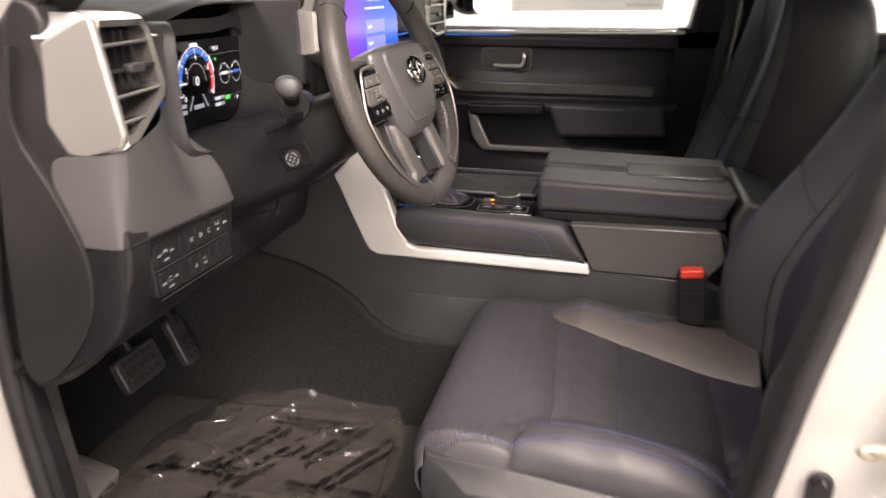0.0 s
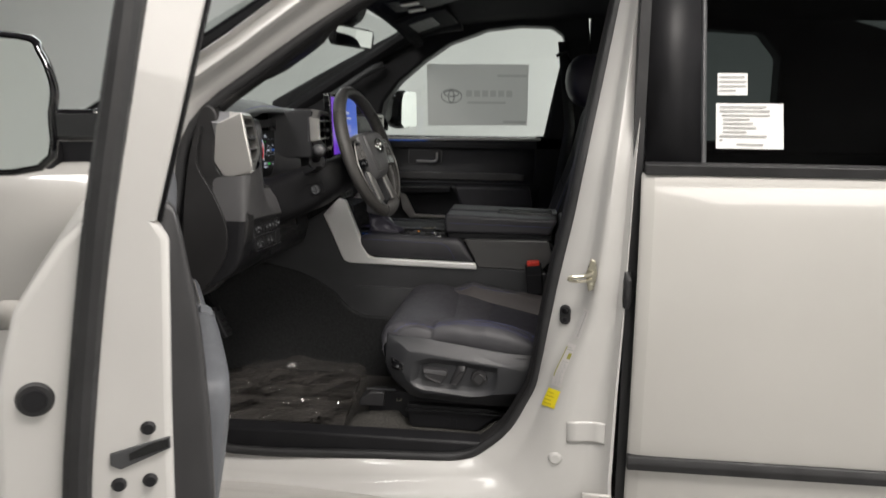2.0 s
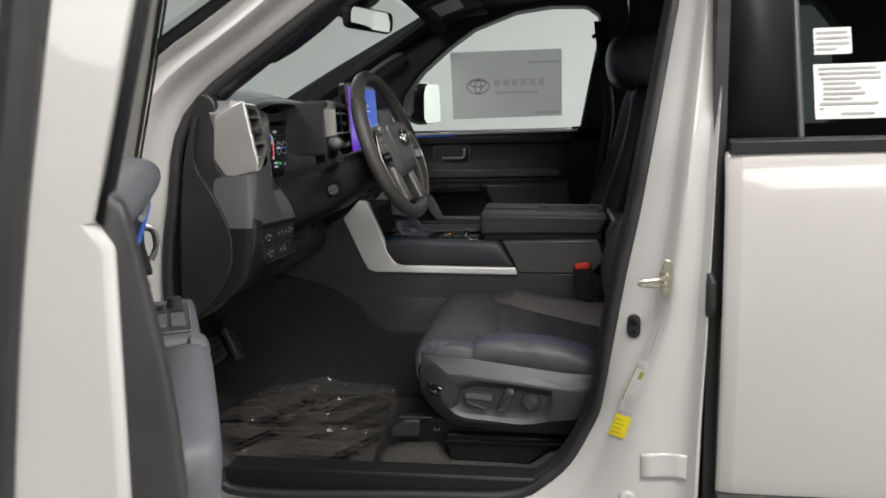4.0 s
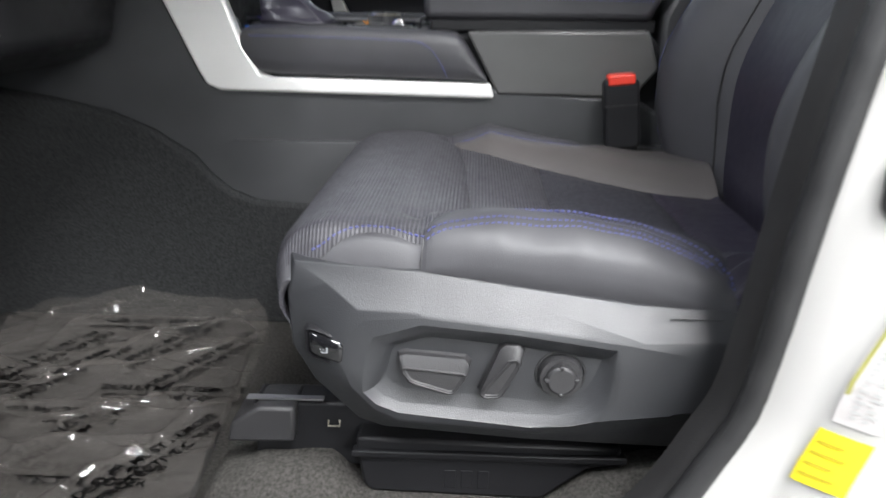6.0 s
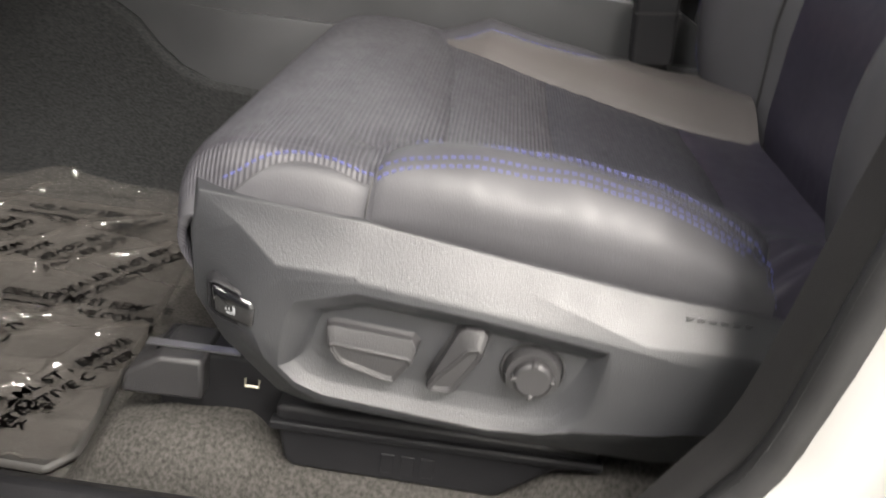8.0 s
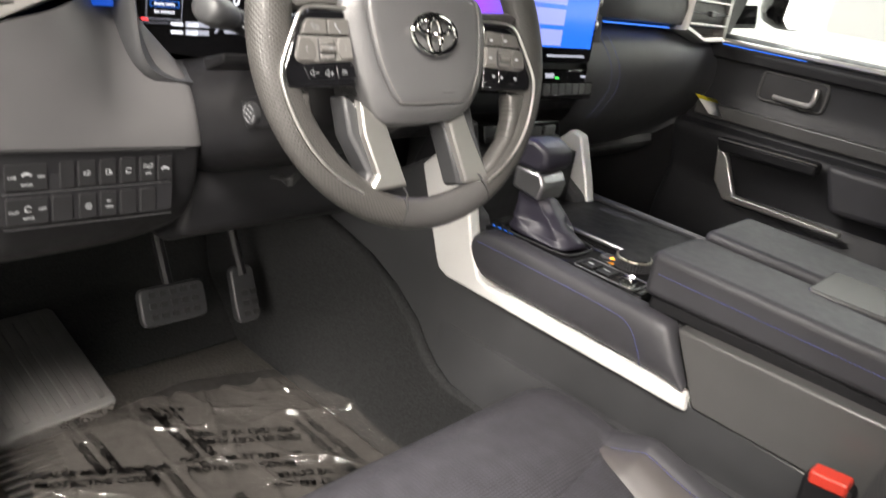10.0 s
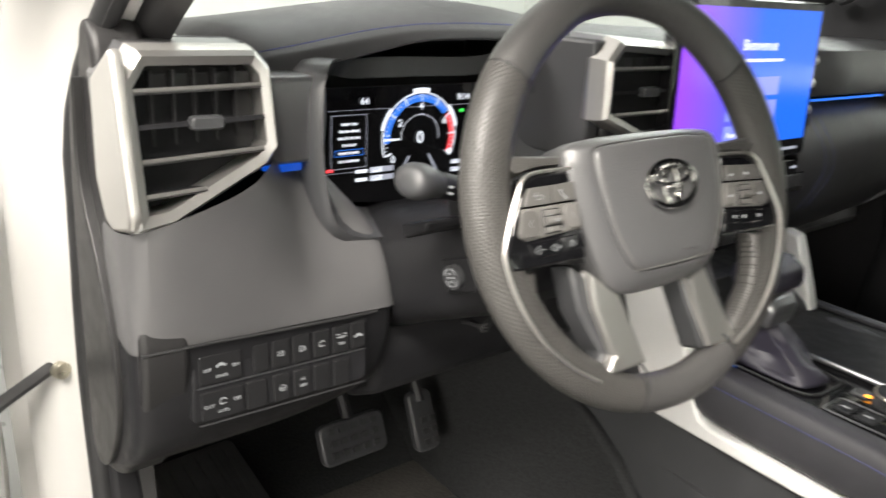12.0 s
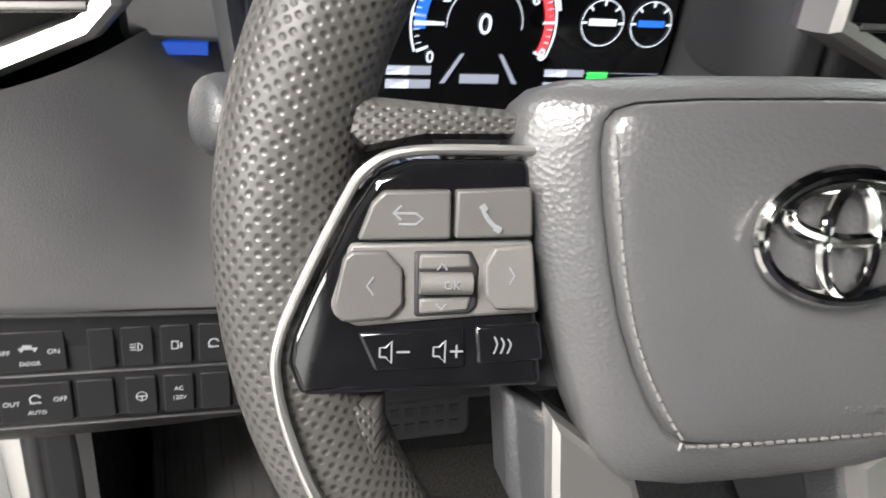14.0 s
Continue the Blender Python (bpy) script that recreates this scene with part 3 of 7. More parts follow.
part("toe_board", prism([(-.80, .66), (-.56, .66), (-.70, .78), (-.77, 1.05), (-.80, 1.30)], "y", 1.02, 1.66), CARPET, truck, "black carpet rising to the firewall", bevel=.03)
part("kick_panel", prism([(-.80, .66), (-.24, .66), (-.27, .80), (-.31, 1.10), (-.80, 1.30)], "y", .99, 1.03), PLASTIC_D, truck, bevel=.01)
part("sill_plate", prism([(1.01, .66), (1.01, .725), (1.05, .735), (1.075, .715), (1.085, .66)], "x", -.25, .56), PLASTIC_D, truck, "black sill scuff plate", bevel=.006)

# ---- rear door ----
rear = thing("rear_door", "closed pearl white rear door with privacy glass", "car door")
skin = []
for x in (.818, .83, .95, 1.2, 1.5, 1.9):
    e = .012 if x < .82 else 0
    skin.append([(x, .895 + e + dy, z) for z, dy in ((.50, .03), (.60, .012), (.735, .005), (.775, .0), (.80, -.004), (.88, -.006), (1.05, -.010), (1.22, -.006), (1.34, .0), (1.40, .010), (1.425, .022))])
part("door_skin", loft(skin), WHITE, rear, sub=1, solid=.004)
part("door_gap", box(.800, .822, .93, 1.02, .50, 1.95), RUBBER, rear, "dark shut-line seal")
part("belt_moulding", prism([(.906, 1.418), (.902, 1.44), (.925, 1.446), (.95, 1.418)], "x", .825, 1.9), RUBBER, rear, "black rubber belt moulding", bevel=.002)
part("side_moulding", prism([(.884, .738), (.880, .756), (.886, .772), (.91, .772), (.91, .738)], "x", .818, 1.9), RUBBER, rear, "black lower body moulding", bevel=.003)
tilt = lambda z: .935 + (z - 1.44) * .30
q = lambda x0, x1, z0, z1, o=0.0: ([(x0, tilt(z0) + o, z0), (x1, tilt(z0) + o, z0), (x1, tilt(z1) + o, z1), (x0, tilt(z1) + o, z1)], [(0, 1, 2, 3)])
part("pillar_applique", q(.828, .945, 1.44, 1.98, -.004), PLASTIC_D, rear, "black pillar cover", solid=.004)
part("window_channel", tube([(.952, tilt(1.44) - .004, 1.44), (.952, tilt(1.98) - .004, 1.98)], .006, 8), PLASTIC, rear)
g = part("window_glass", q(.945, 1.9, 1.44, 1.98), GLASS_T, rear, "dark privacy glass")
g.visible_shadow = False
part("window_frame", q(.82, 1.9, 1.93, 1.99, -.008), WHITE, rear, solid=.006)


def label_sheet(name, x0, x1, z0, z1, rows, label):
    ob = thing(name, label, "label")
    part("sheet", q(x0, x1, z0, z1, -.004), PAPER, ob)
    bars = []
    for k, (a, b) in enumerate(rows):
        z = z1 - (k + .8) * (z1 - z0) / (len(rows) + .8)
        h = (z1 - z0) / (len(rows) + 2) * .26
        bars.append(q(x0 + (x1 - x0) * a, x0 + (x1 - x0) * b, z - h, z + h, -.006))
    part("print", join(*bars), INK_G, ob, "grey printed lines")


label_sheet("window_label", .978, 1.120, 1.476, 1.574, [(.05, .75), (.05, .80), (.08, .8), (.1, .5), (.1, .55), (.1, .6), (.1, .45), (.05, .75), (.05, .1), (.3, .7)], "white paper notice with grey lines stuck inside privacy glass")
label_sheet("window_label", .981, 1.045, 1.592, 1.640, [(.05, .9), (.05, .95), (.05, .95), (.05, .6)], "small white paper notice stuck inside privacy glass")

# ---- dashboard ----
dash = thing("dashboard", "charcoal dashboard with silver-framed air vents and digital gauges", "dashboard")
cap = [(-.29, 1.085), (-.228, 1.088), (-.178, 1.135), (-.134, 1.195), (-.113, 1.26), (-.120, 1.315), (-.150, 1.365), (-.192, 1.425), (-.182, 1.535), (-.225, 1.552), (-.262, 1.42), (-.288, 1.25)]
part("end_cap", prism([tuple(v)[:2] for v in cr([(x, z, 0) for x, z in cap], 4, True)], "y", .985, 1.03), ENDCAP, dash, bevel=.014, segs=4, angle=60)
inner_cap = [(-.282, 1.10), (-.235, 1.10), (-.175, 1.18), (-.165, 1.26), (-.195, 1.34), (-.235, 1.42), (-.222, 1.51), (-.25, 1.45), (-.272, 1.32), (-.280, 1.20)]
part("end_cap_cover", prism([tuple(v)[:2] for v in cr([(x, z, 0) for x, z in inner_cap], 4, True)], "y", .975, 1.0), ENDCAP, dash, "raised end cover", bevel=.010, segs=4, angle=60)
# bolster beside the column, with the valley below the gauges, and the darker panel under it
upper_rows = ((.984, (-.20, 1.388), (-.20, 1.36), (-.20, 1.32), (-.20, 1.29), (-.20, 1.277)),
              (.977, (-.135, 1.388), (-.132, 1.36), (-.124, 1.32), (-.121, 1.29), (-.121, 1.277)),
              (.988, (-.100, 1.394), (-.105, 1.36), (-.111, 1.32), (-.114, 1.29), (-.116, 1.277)),
              (1.05, (-.102, 1.41), (-.105, 1.36), (-.109, 1.32), (-.112, 1.29), (-.114, 1.277)),
              (1.105, (-.122, 1.42), (-.111, 1.365), (-.110, 1.32), (-.112, 1.29), (-.114, 1.276)),
              (1.142, (-.166, 1.435), (-.138, 1.37), (-.120, 1.32), (-.114, 1.29), (-.114, 1.275)),
              (1.168, (-.200, 1.44), (-.172, 1.375), (-.140, 1.32), (-.117, 1.287), (-.115, 1.273)),
              (1.200, (-.205, 1.42), (-.176, 1.365), (-.144, 1.32), (-.120, 1.285), (-.116, 1.271)),
              (1.235, (-.195, 1.38), (-.162, 1.352), (-.136, 1.315), (-.121, 1.283), (-.117, 1.269)),
              (1.258, (-.185, 1.355), (-.152, 1.340), (-.131, 1.310), (-.122, 1.280), (-.119, 1.267)),
              (1.270, (-.195, 1.348), (-.168, 1.336), (-.144, 1.306), (-.133, 1.278), (-.128, 1.266)),
              (1.274, (-.30, 1.34), (-.30, 1.33), (-.30, 1.30), (-.30, 1.275), (-.30, 1.265)))
part("upper_bolster", loft([[(x, r[0], z) for x, z in r[1:]] for r in upper_rows]), SOFT_SHEEN, dash, "soft charcoal knee bolster", sub=2, angle=60)
lower_rows = ((.984, -.20, 0), (.977, -.124, 0), (.988, -.117, 0), (1.06, -.115, 0), (1.13, -.115, 0), (1.20, -.117, .004), (1.24, -.120, .012), (1.260, -.124, .018), (1.268, -.136, .022), (1.273, -.30, .03))
part("lower_bolster", loft([[(x, y, 1.276 - .1 * max(0, y - 1.13) + .04 * max(0, y - 1.2)), (x - .005 if x > -.15 else x, y, 1.20 + dz * .3), (min(x - .027, -.143), y, 1.145 + dz), (-.21, y, 1.106 + dz), (-.34, y, 1.09 + dz)] for y, x, dz in lower_rows]), PLASTIC_D, dash, "dark lower panel", sub=2, angle=60)
# seam under the vents and the narrower lower panel
part("panel_seam", tube([(-.113, .986, 1.279), (-.1115, 1.05, 1.278), (-.1115, 1.12, 1.274), (-.113, 1.19, 1.270), (-.116, 1.235, 1.267)], .0016, 6), RUBBER, dash)
part("knee_panel", prism([(-.16, 1.23), (-.15, 1.19), (-.165, 1.13), (-.22, 1.10), (-.40, 1.09), (-.40, 1.20)], "y", 1.262, 1.62), PLASTIC_D, dash, bevel=.012)
part("dash_core", prism([(-.30, 1.50), (-.28, 1.35), (-.22, 1.15), (-.30, 1.10), (-.74, 1.12), (-.74, 1.47), (-.50, 1.52)], "y", 1.0, 2.63), PLASTIC_D, dash, bevel=.01)
# side pad with its grille, and the raised hood with a thick brim over the gauges
side_pad = [[(f - .10, y, z - .030), (f - .012, y, z - .026), (f, y, z - .012), (f - .010, y, z + .001), (f - .05, y, z + .002), (f - .14, y, z + .001), (f - .26, y, z - .004), (f - .54, y, z - .014)] for y, f, z in ((.996, -.19, 1.532), (1.05, -.184, 1.535), (1.11, -.180, 1.535), (1.15, -.190, 1.530), (1.165, -.215, 1.518), (1.172, -.26, 1.500))]
part("side_pad", loft(side_pad), SOFT, dash, "soft flat end of the dash top", sub=2, angle=60)
hoods = []
for y, f, zb, zs, zc in ((1.130, -.300, 1.500, 1.520, 1.535), (1.137, -.250, 1.498, 1.524, 1.546), (1.147, -.214, 1.500, 1.526, 1.553), (1.165, -.200, 1.5045, 1.529, 1.559), (1.27, -.198, 1.528, 1.549, 1.576), (1.325, -.197, 1.540, 1.556, 1.583), (1.345, -.196, 1.543, 1.558, 1.585), (1.43, -.196, 1.545, 1.560, 1.590), (1.53, -.196, 1.542, 1.558, 1.585), (1.58, -.192, 1.540, 1.556, 1.572), (1.70, -.185, 1.540, 1.554, 1.562), (2.1, -.17, 1.536, 1.548, 1.556), (2.45, -.172, 1.532, 1.544, 1.550), (2.62, -.18, 1.526, 1.538, 1.545)):
    hoods.append([(f - .10, y, zb + .002), (f - .010, y, zb - .001), (f - .001, y, zb), (f + .001, y, zb + .002), (f, y, zb + .004), (f - .004, y, zs - .006), (f - .007, y, zs - .003), (f - .016, y, zs), (f - .05, y, zs + .55 * (zc - zs)), (f - .11, y, zc), (f - .22, y, zc - .008), (f - .36, y, 1.540), (f - .47, y, 1.512)])
part("gauge_hood", loft(hoods), SOFT, dash, "soft stitched hood over the gauges", sub=2, angle=60)
hood_seam = cr([(-.214, 1.150, 1.529), (-.214, 1.20, 1.5375), (-.213, 1.27, 1.5505), (-.212, 1.325, 1.5573), (-.211, 1.36, 1.5598), (-.211, 1.43, 1.5613), (-.211, 1.53, 1.5593)], 8)
part("stitching", stitches(hood_seam, lift=(0, 0, .0012)), THREAD, dash)
grille = part("defroster_grille", ring([(-.276, 1.064), (-.212, 1.068), (-.206, 1.100), (-.214, 1.134), (-.270, 1.138), (-.282, 1.10)], [(-.269, 1.071), (-.218, 1.074), (-.213, 1.100), (-.219, 1.128), (-.266, 1.131), (-.275, 1.10)], "z", 1.532, 1.5405), SOFT, dash, "raised rim of the slotted defroster grille", bevel=.002)
part("grille_well", prism([(-.269, 1.071), (-.218, 1.074), (-.213, 1.100), (-.219, 1.128), (-.266, 1.131), (-.275, 1.10)], "z", 1.533, 1.5362), RUBBER, grille)
for k in range(4):
    part("grille_bar", box(-.262 + .0125 * k, -.259 + .0125 * k, 1.075, 1.127, 1.535, 1.5385), PLASTIC_M, grille)


def vent(name, outer, xf, depth, slats, parent, flank=.03, rim=.012):
    """Air vent: a deep silver frame with slats, vanes and a dark throat. xf(y, z) gives the front plane."""
    inner = offset(outer, -rim)
    mid = offset(outer, -rim * .35)
    lay = lambda pts, d: [(xf(y, z) - d, y, z) for y, z in pts]
    frame_ob = part(name, loft([lay(outer, .006), lay(mid, 0), lay(inner, .004), lay(inner, .03)], True), SILVER, parent, "satin silver vent frame", angle=20)
    part("vent_flank", loft([lay(offset(outer, .004), flank), lay(offset(outer, .0022), .015), lay(outer, .006)], True), SILVER_W, frame_ob, "satin outer flank", angle=20)
    part("duct", loft([lay(offset(outer, .005), depth), lay(offset(outer, .003), flank - .002)], True), SATIN_D, frame_ob)
    part("throat", loft([lay(inner, .028), lay(offset(inner, -.004), depth - .005)], True, True), PLASTIC_D, frame_ob)
    ys, zs = [p[0] for p in inner], [p[1] for p in inner]

    def span(z):
        xs = []
        n = len(inner)
        for i in range(n):
            (a, b), (c, d) = inner[i], inner[(i + 1) % n]
            if (b - z) * (d - z) < 0:
                xs.append(a + (c - a) * (z - b) / (d - b))
        return min(xs), max(xs)

    for z, bright, tilt_z in slats:
        a, b = span(z)
        s = [[(xf(y, z) - .004, y, z + .002 + tilt_z), (xf(y, z) - .002, y, z - .002 + tilt_z), (xf(y, z) - .03, y, z - .006), (xf(y, z) - .03, y, z - .003)] for y in (a, (a + b) / 2, b)]
        part("slat", loft(s, True, True), PLASTIC_D, frame_ob)
        if bright:
            e = [[(xf(y, z) - .003 + .0012 * math.cos(t), y, z + tilt_z + .0026 * math.sin(t)) for t in (0, 1.57, 3.14, 4.71)] for y in (a, (a + b) / 2, b)]
            part("slat_trim", loft(e, True, True), SILVER, frame_ob, "bright slat edge")
    y0, y1 = min(ys), max(ys)
    for k in range(5):
        y = y0 + (y1 - y0) * (k + 1) / 6
        z0, z1 = min(zs) + .02, max(zs) - .006
        part("vane", box(xf(y, z0) - .06, xf(y, z0) - .034, y - .0012, y + .0012, z0, z1), PLASTIC_M, frame_ob)
        part("vane_foot", box(xf(y, z1) - .050, xf(y, z1) - .026, y - .001, y + .016, z1 - .016, z1 - .004), PLASTIC_M, frame_ob)
    zt = slats[1][0]
    ym = (y0 + y1) / 2
    part("tab", prism(rounded(.030, .012, .004), "z", 0, .011), PLASTIC, frame_ob, bevel=.002).matrix_local = framed((xf(ym, zt) - .006, ym, zt), (0, 1, 0), (0, 0, 1)) @ pose(0, 0, 0)
    return frame_ob


VL = [(.987, 1.515), (1.006, 1.540), (1.116, 1.538), (1.130, 1.522), (1.131, 1.452), (1.116, 1.436), (1.020, 1.398), (.987, 1.396)]
xl = lambda y, z: -.100 - .16 * (y - .99) - .20 * (z - 1.41)
left_vent = vent("left_vent", VL, xl, .075, [(1.508, True, 0), (1.480, False, 0), (1.452, True, 0), (1.424, True, 0)], dash)
side_panel = [(-.186, 1.513), (-.125, 1.543), (-.118, 1.538), (-.095, 1.412), (-.102, 1.398), (-.150, 1.384), (-.172, 1.388), (-.194, 1.424)]
part("vent_side_panel", prism(side_panel, "y", .981, .992), SILVER_W, dash, "flat pale silver side panel", bevel=.004, segs=3)
VC = [(1.535, 1.53), (1.556, 1.553), (1.690, 1.545), (1.690, 1.425), (1.625, 1.423), (1.535, 1.46)]
xc = lambda y, z: -.085 - .03 * (z - 1.42)
vent("centre_vent", VC, xc, .085, [(1.520, True, 0), (1.492, False, 0), (1.465, True, 0), (1.44, False, 0)], dash)
VR = [(2.40, 1.52), (2.43, 1.545), (2.60, 1.545), (2.61, 1.435), (2.50, 1.430), (2.40, 1.455)]
xr = lambda y, z: -.10
vent("right_vent", VR, xr, .06, [(1.52, True, 0), (1.495, False, 0), (1.47, True, 0)], dash)

# wing between the gauges and the centre vent
part("gauge_wing", prism([(-.245, 1.518), (-.112, 1.533), (-.112, 1.556), (-.26, 1.556)], "z", 1.405, 1.552), SOFT, dash, bevel=.005)
# gauges
surround = [[(-.20, *p) for p in ((1.180, 1.515), (1.180, 1.398), (1.214, 1.330), (1.34, 1.316), (1.47, 1.33), (1.54, 1.40), (1.56, 1.53), (1.42, 1.56), (1.27, 1.545))],
                             [(-.155, *p) for p in ((1.183, 1.515), (1.184, 1.400), (1.217, 1.337), (1.34, 1.326), (1.47, 1.337), (1.537, 1.40), (1.557, 1.53), (1.42, 1.56), (1.27, 1.54))],
                             [(-.150, *p) for p in ((1.190, 1.515), (1.191, 1.403), (1.222, 1.345), (1.34, 1.336), (1.47, 1.345), (1.533, 1.40), (1.553, 1.53), (1.42, 1.56), (1.27, 1.54))],
                             [(-.185, *p) for p in ((1.208, 1.505), (1.210, 1.398), (1.246, 1.352), (1.34, 1.342), (1.48, 1.345), (1.525, 1.40), (1.53, 1.52), (1.42, 1.54), (1.27, 1.53))],
                             [(-.222, *p) for p in ((1.222, 1.497), (1.224, 1.395), (1.26, 1.354), (1.34, 1.344), (1.48, 1.352), (1.515, 1.395), (1.517, 1.497), (1.42, 1.50), (1.27, 1.50))],
                             [(-.232, *p) for p in ((1.222, 1.497), (1.224, 1.395), (1.26, 1.354), (1.34, 1.344), (1.48, 1.352), (1.515, 1.395), (1.517, 1.497), (1.42, 1.50), (1.27, 1.50))]]
# its upper edge runs back under the hood
surround = [[((-.222 if y > 1.2 and z > 1.51 else x), y, (min(z, 1.522) if y > 1.2 else z)) for x, y, z in r] for r in surround]
part("gauge_surround", loft([[tuple(v) for v in cr(r, 5, True)] for r in surround], True), PLASTIC, dash, "moulded gauge surround", angle=60)
part("gauge_end_block", prism([(-.40, 1.43), (-.165, 1.425), (-.158, 1.47), (-.160, 1.512), (-.40, 1.515)], "y", 1.125, 1.196), SATIN_D, dash, "dark satin metal block", bevel=.005)
# glowing box stands in for the block's underside lit by blue ambient light
part("gauge_blue_patch", box(-.185, -.168, 1.136, 1.172, 1.4175, 1.4248), BLUE_PATCH, dash, "blue ambient glow")
SCR = [(1.226, 1.490), (1.228, 1.397), (1.263, 1.358), (1.34, 1.348), (1.478, 1.356), (1.511, 1.397), (1.513, 1.490)]
gauge = part("gauge_display", prism(SCR, "x", -.232, -.226), GLOSS, dash, "black digital gauge screen")


def flat(pts, x=-.2245):
    return [(x, y, z) for y, z in pts], [tuple(range(len(pts)))]


def arc_band(cy, cz, r0, r1, a0, a1, k=24):
    a = [radians(a0 + (a1 - a0) * i / k) for i in range(k + 1)]
    return loft([[(-.2245, cy - r * math.cos(t), cz + r * math.sin(t)) for t in a] for r in (r0, r1)])


def bar(y0, y1, z0, z1):
    return flat([(y0, z0), (y1, z0), (y1, z1), (y0, z1)])


GY, GZ = 1.361, 1.427
part("rev_arc", join(arc_band(GY, GZ, .0435, .052, -5, 142)), G_BLUE, gauge, "blue rev counter arc")
part("rev_arc", arc_band(GY, GZ, .0455, .052, 146, 205), G_RED, gauge, "red line arc")
ticks = [arc_band(GY, GZ, .0535, .0550, -22, 205, 40), arc_band(GY, GZ, .0280, .0286, -5, 185, 30), arc_band(GY, GZ, .054, .060, 78, 102, 6), arc_band(GY, GZ, .054, .058, 12, 40, 6), arc_band(GY, GZ, .054, .058, 138, 168, 6)]
for k in range(9):
    a = -22 + 227 * k / 8
    ticks.append(arc_band(GY, GZ, .044, .053, a - 1.2, a + 1.2, 1))
for k in range(41):
    a = -22 + 227 * k / 40
    ticks.append(arc_band(GY, GZ, .048, .052, a - .4, a + .4, 1))
ticks.append(arc_band(GY, GZ, .030, .052, -2.0, 2.0, 1))
part("rev_scale", join(*ticks), G_WHITE, gauge, "white dial marks")
menu = join(*[bar(1.238, 1.285, z, z + .0006) for z in (1.459, 1.398)], *[flat([(y, 1.398), (y + .0006, 1.398), (y + .0006, 1.4596), (y, 1.4596)]) for y in (1.238, 1.2845)])
part("menu_frame", menu, G_GREY, gauge)
lines = []
for z, row in ((1.4475, (.011, .008)), (1.4395, (.027,)), (1.4315, (.007, .005, .005, .007)), (1.4235, (.006, .010)), (1.4145, (.013, .012)), (1.405, (.007, .018))):
    y = 1.262 - (sum(row) + .0016 * (len(row) - 1)) / 2
    for w in row:
        k = max(2, round(w / .0021))
        for c in range(k):
            lines.append(bar(y + w * c / k, y + w * (c + .72) / k, z + (.0006 if c % 3 == 1 else 0), z + (.0034 if c % 4 == 0 else .0027)))
        y += w + .0016
part("menu_text", join(*lines), G_WHITE, gauge, "white menu lines too small to read")
part("menu_highlight", join(bar(1.243, 1.281, 1.4125, 1.4131), bar(1.243, 1.281, 1.4195, 1.4201), flat([(1.243, 1.4125), (1.2436, 1.4125), (1.2436, 1.42), (1.243, 1.42)]), flat([(1.2804, 1.4125), (1.281, 1.4125), (1.281, 1.42), (1.2804, 1.42)])), G_BLUE, gauge)
part("divider", join(bar(1.232, 1.508, 1.4645, 1.4649), bar(1.232, 1.308, 1.393, 1.3934), bar(1.43, 1.508, 1.393, 1.3934)), G_GREY, gauge)
for z in (1.390, 1.380):
    part("trip_bar", bar(1.291, 1.324, z, z + .0065), G_GREY, gauge)
    part("trip_fill", bar(1.291, 1.308, z, z + .0065), G_WHITE, gauge)
    part("trip_figure", bar(1.271, 1.287, z + .001, z + .005), G_WHITE, gauge)
    part("trip_bar", bar(1.412, 1.444, z, z + .0055), G_GREY, gauge)
    part("trip_fill", bar(1.412, 1.430, z, z + .0055), G_WHITE, gauge)
part("lane_mark", flat([(1.345, 1.406), (1.348, 1.406), (1.335, 1.384), (1.331, 1.384)]), G_GREY, gauge)
part("lane_mark", flat([(1.374, 1.406), (1.377, 1.406), (1.391, 1.384), (1.387, 1.384)]), G_GREY, gauge)
part("trip_fill", bar(1.346, 1.376, 1.384, 1.391), G_GREY, gauge)
part("warning_lamp", bar(1.232, 1.241, 1.3955, 1.399), G_RED, gauge)
part("ready_lamp", bar(1.447, 1.464, 1.387, 1.394), G_GREEN, gauge)
part("ready_lamp", bar(1.421, 1.427, 1.455, 1.459), G_GREEN, gauge)
for cy in (1.452, 1.492):
    part("small_dial", join(arc_band(cy, 1.431, .0165, .0172, -30, 330, 24), *[arc_band(cy, 1.431, .0125, .0165, a - 3, a + 3, 1) for a in (0, 45, 90, 135, 180)]), G_WHITE, gauge)
part("dial_badge", bar(1.441, 1.463, 1.429, 1.434), G_WHITE, gauge)
part("dial_badge", bar(1.481, 1.503, 1.429, 1.434), G_BLUE, gauge)
FACE = lambda y, z, x=-.2235: framed((x, y, z), (0, 1, 0), (0, 0, 1))
for s, y, z, h in (("0", GY, GZ, .021), ("0", 1.322, 1.403, .012), ("2", 1.331, 1.446, .012), ("4", GY, 1.465, .012), ("6", 1.397, 1.446, .012), ("8", 1.407, 1.406, .012), ("64", 1.281, 1.474, .011), ("9:14", 1.425, 1.474, .011), ("P", 1.488, 1.386, .010)):
    words("figure", s, h, FACE(y, z), G_WHITE, gauge)

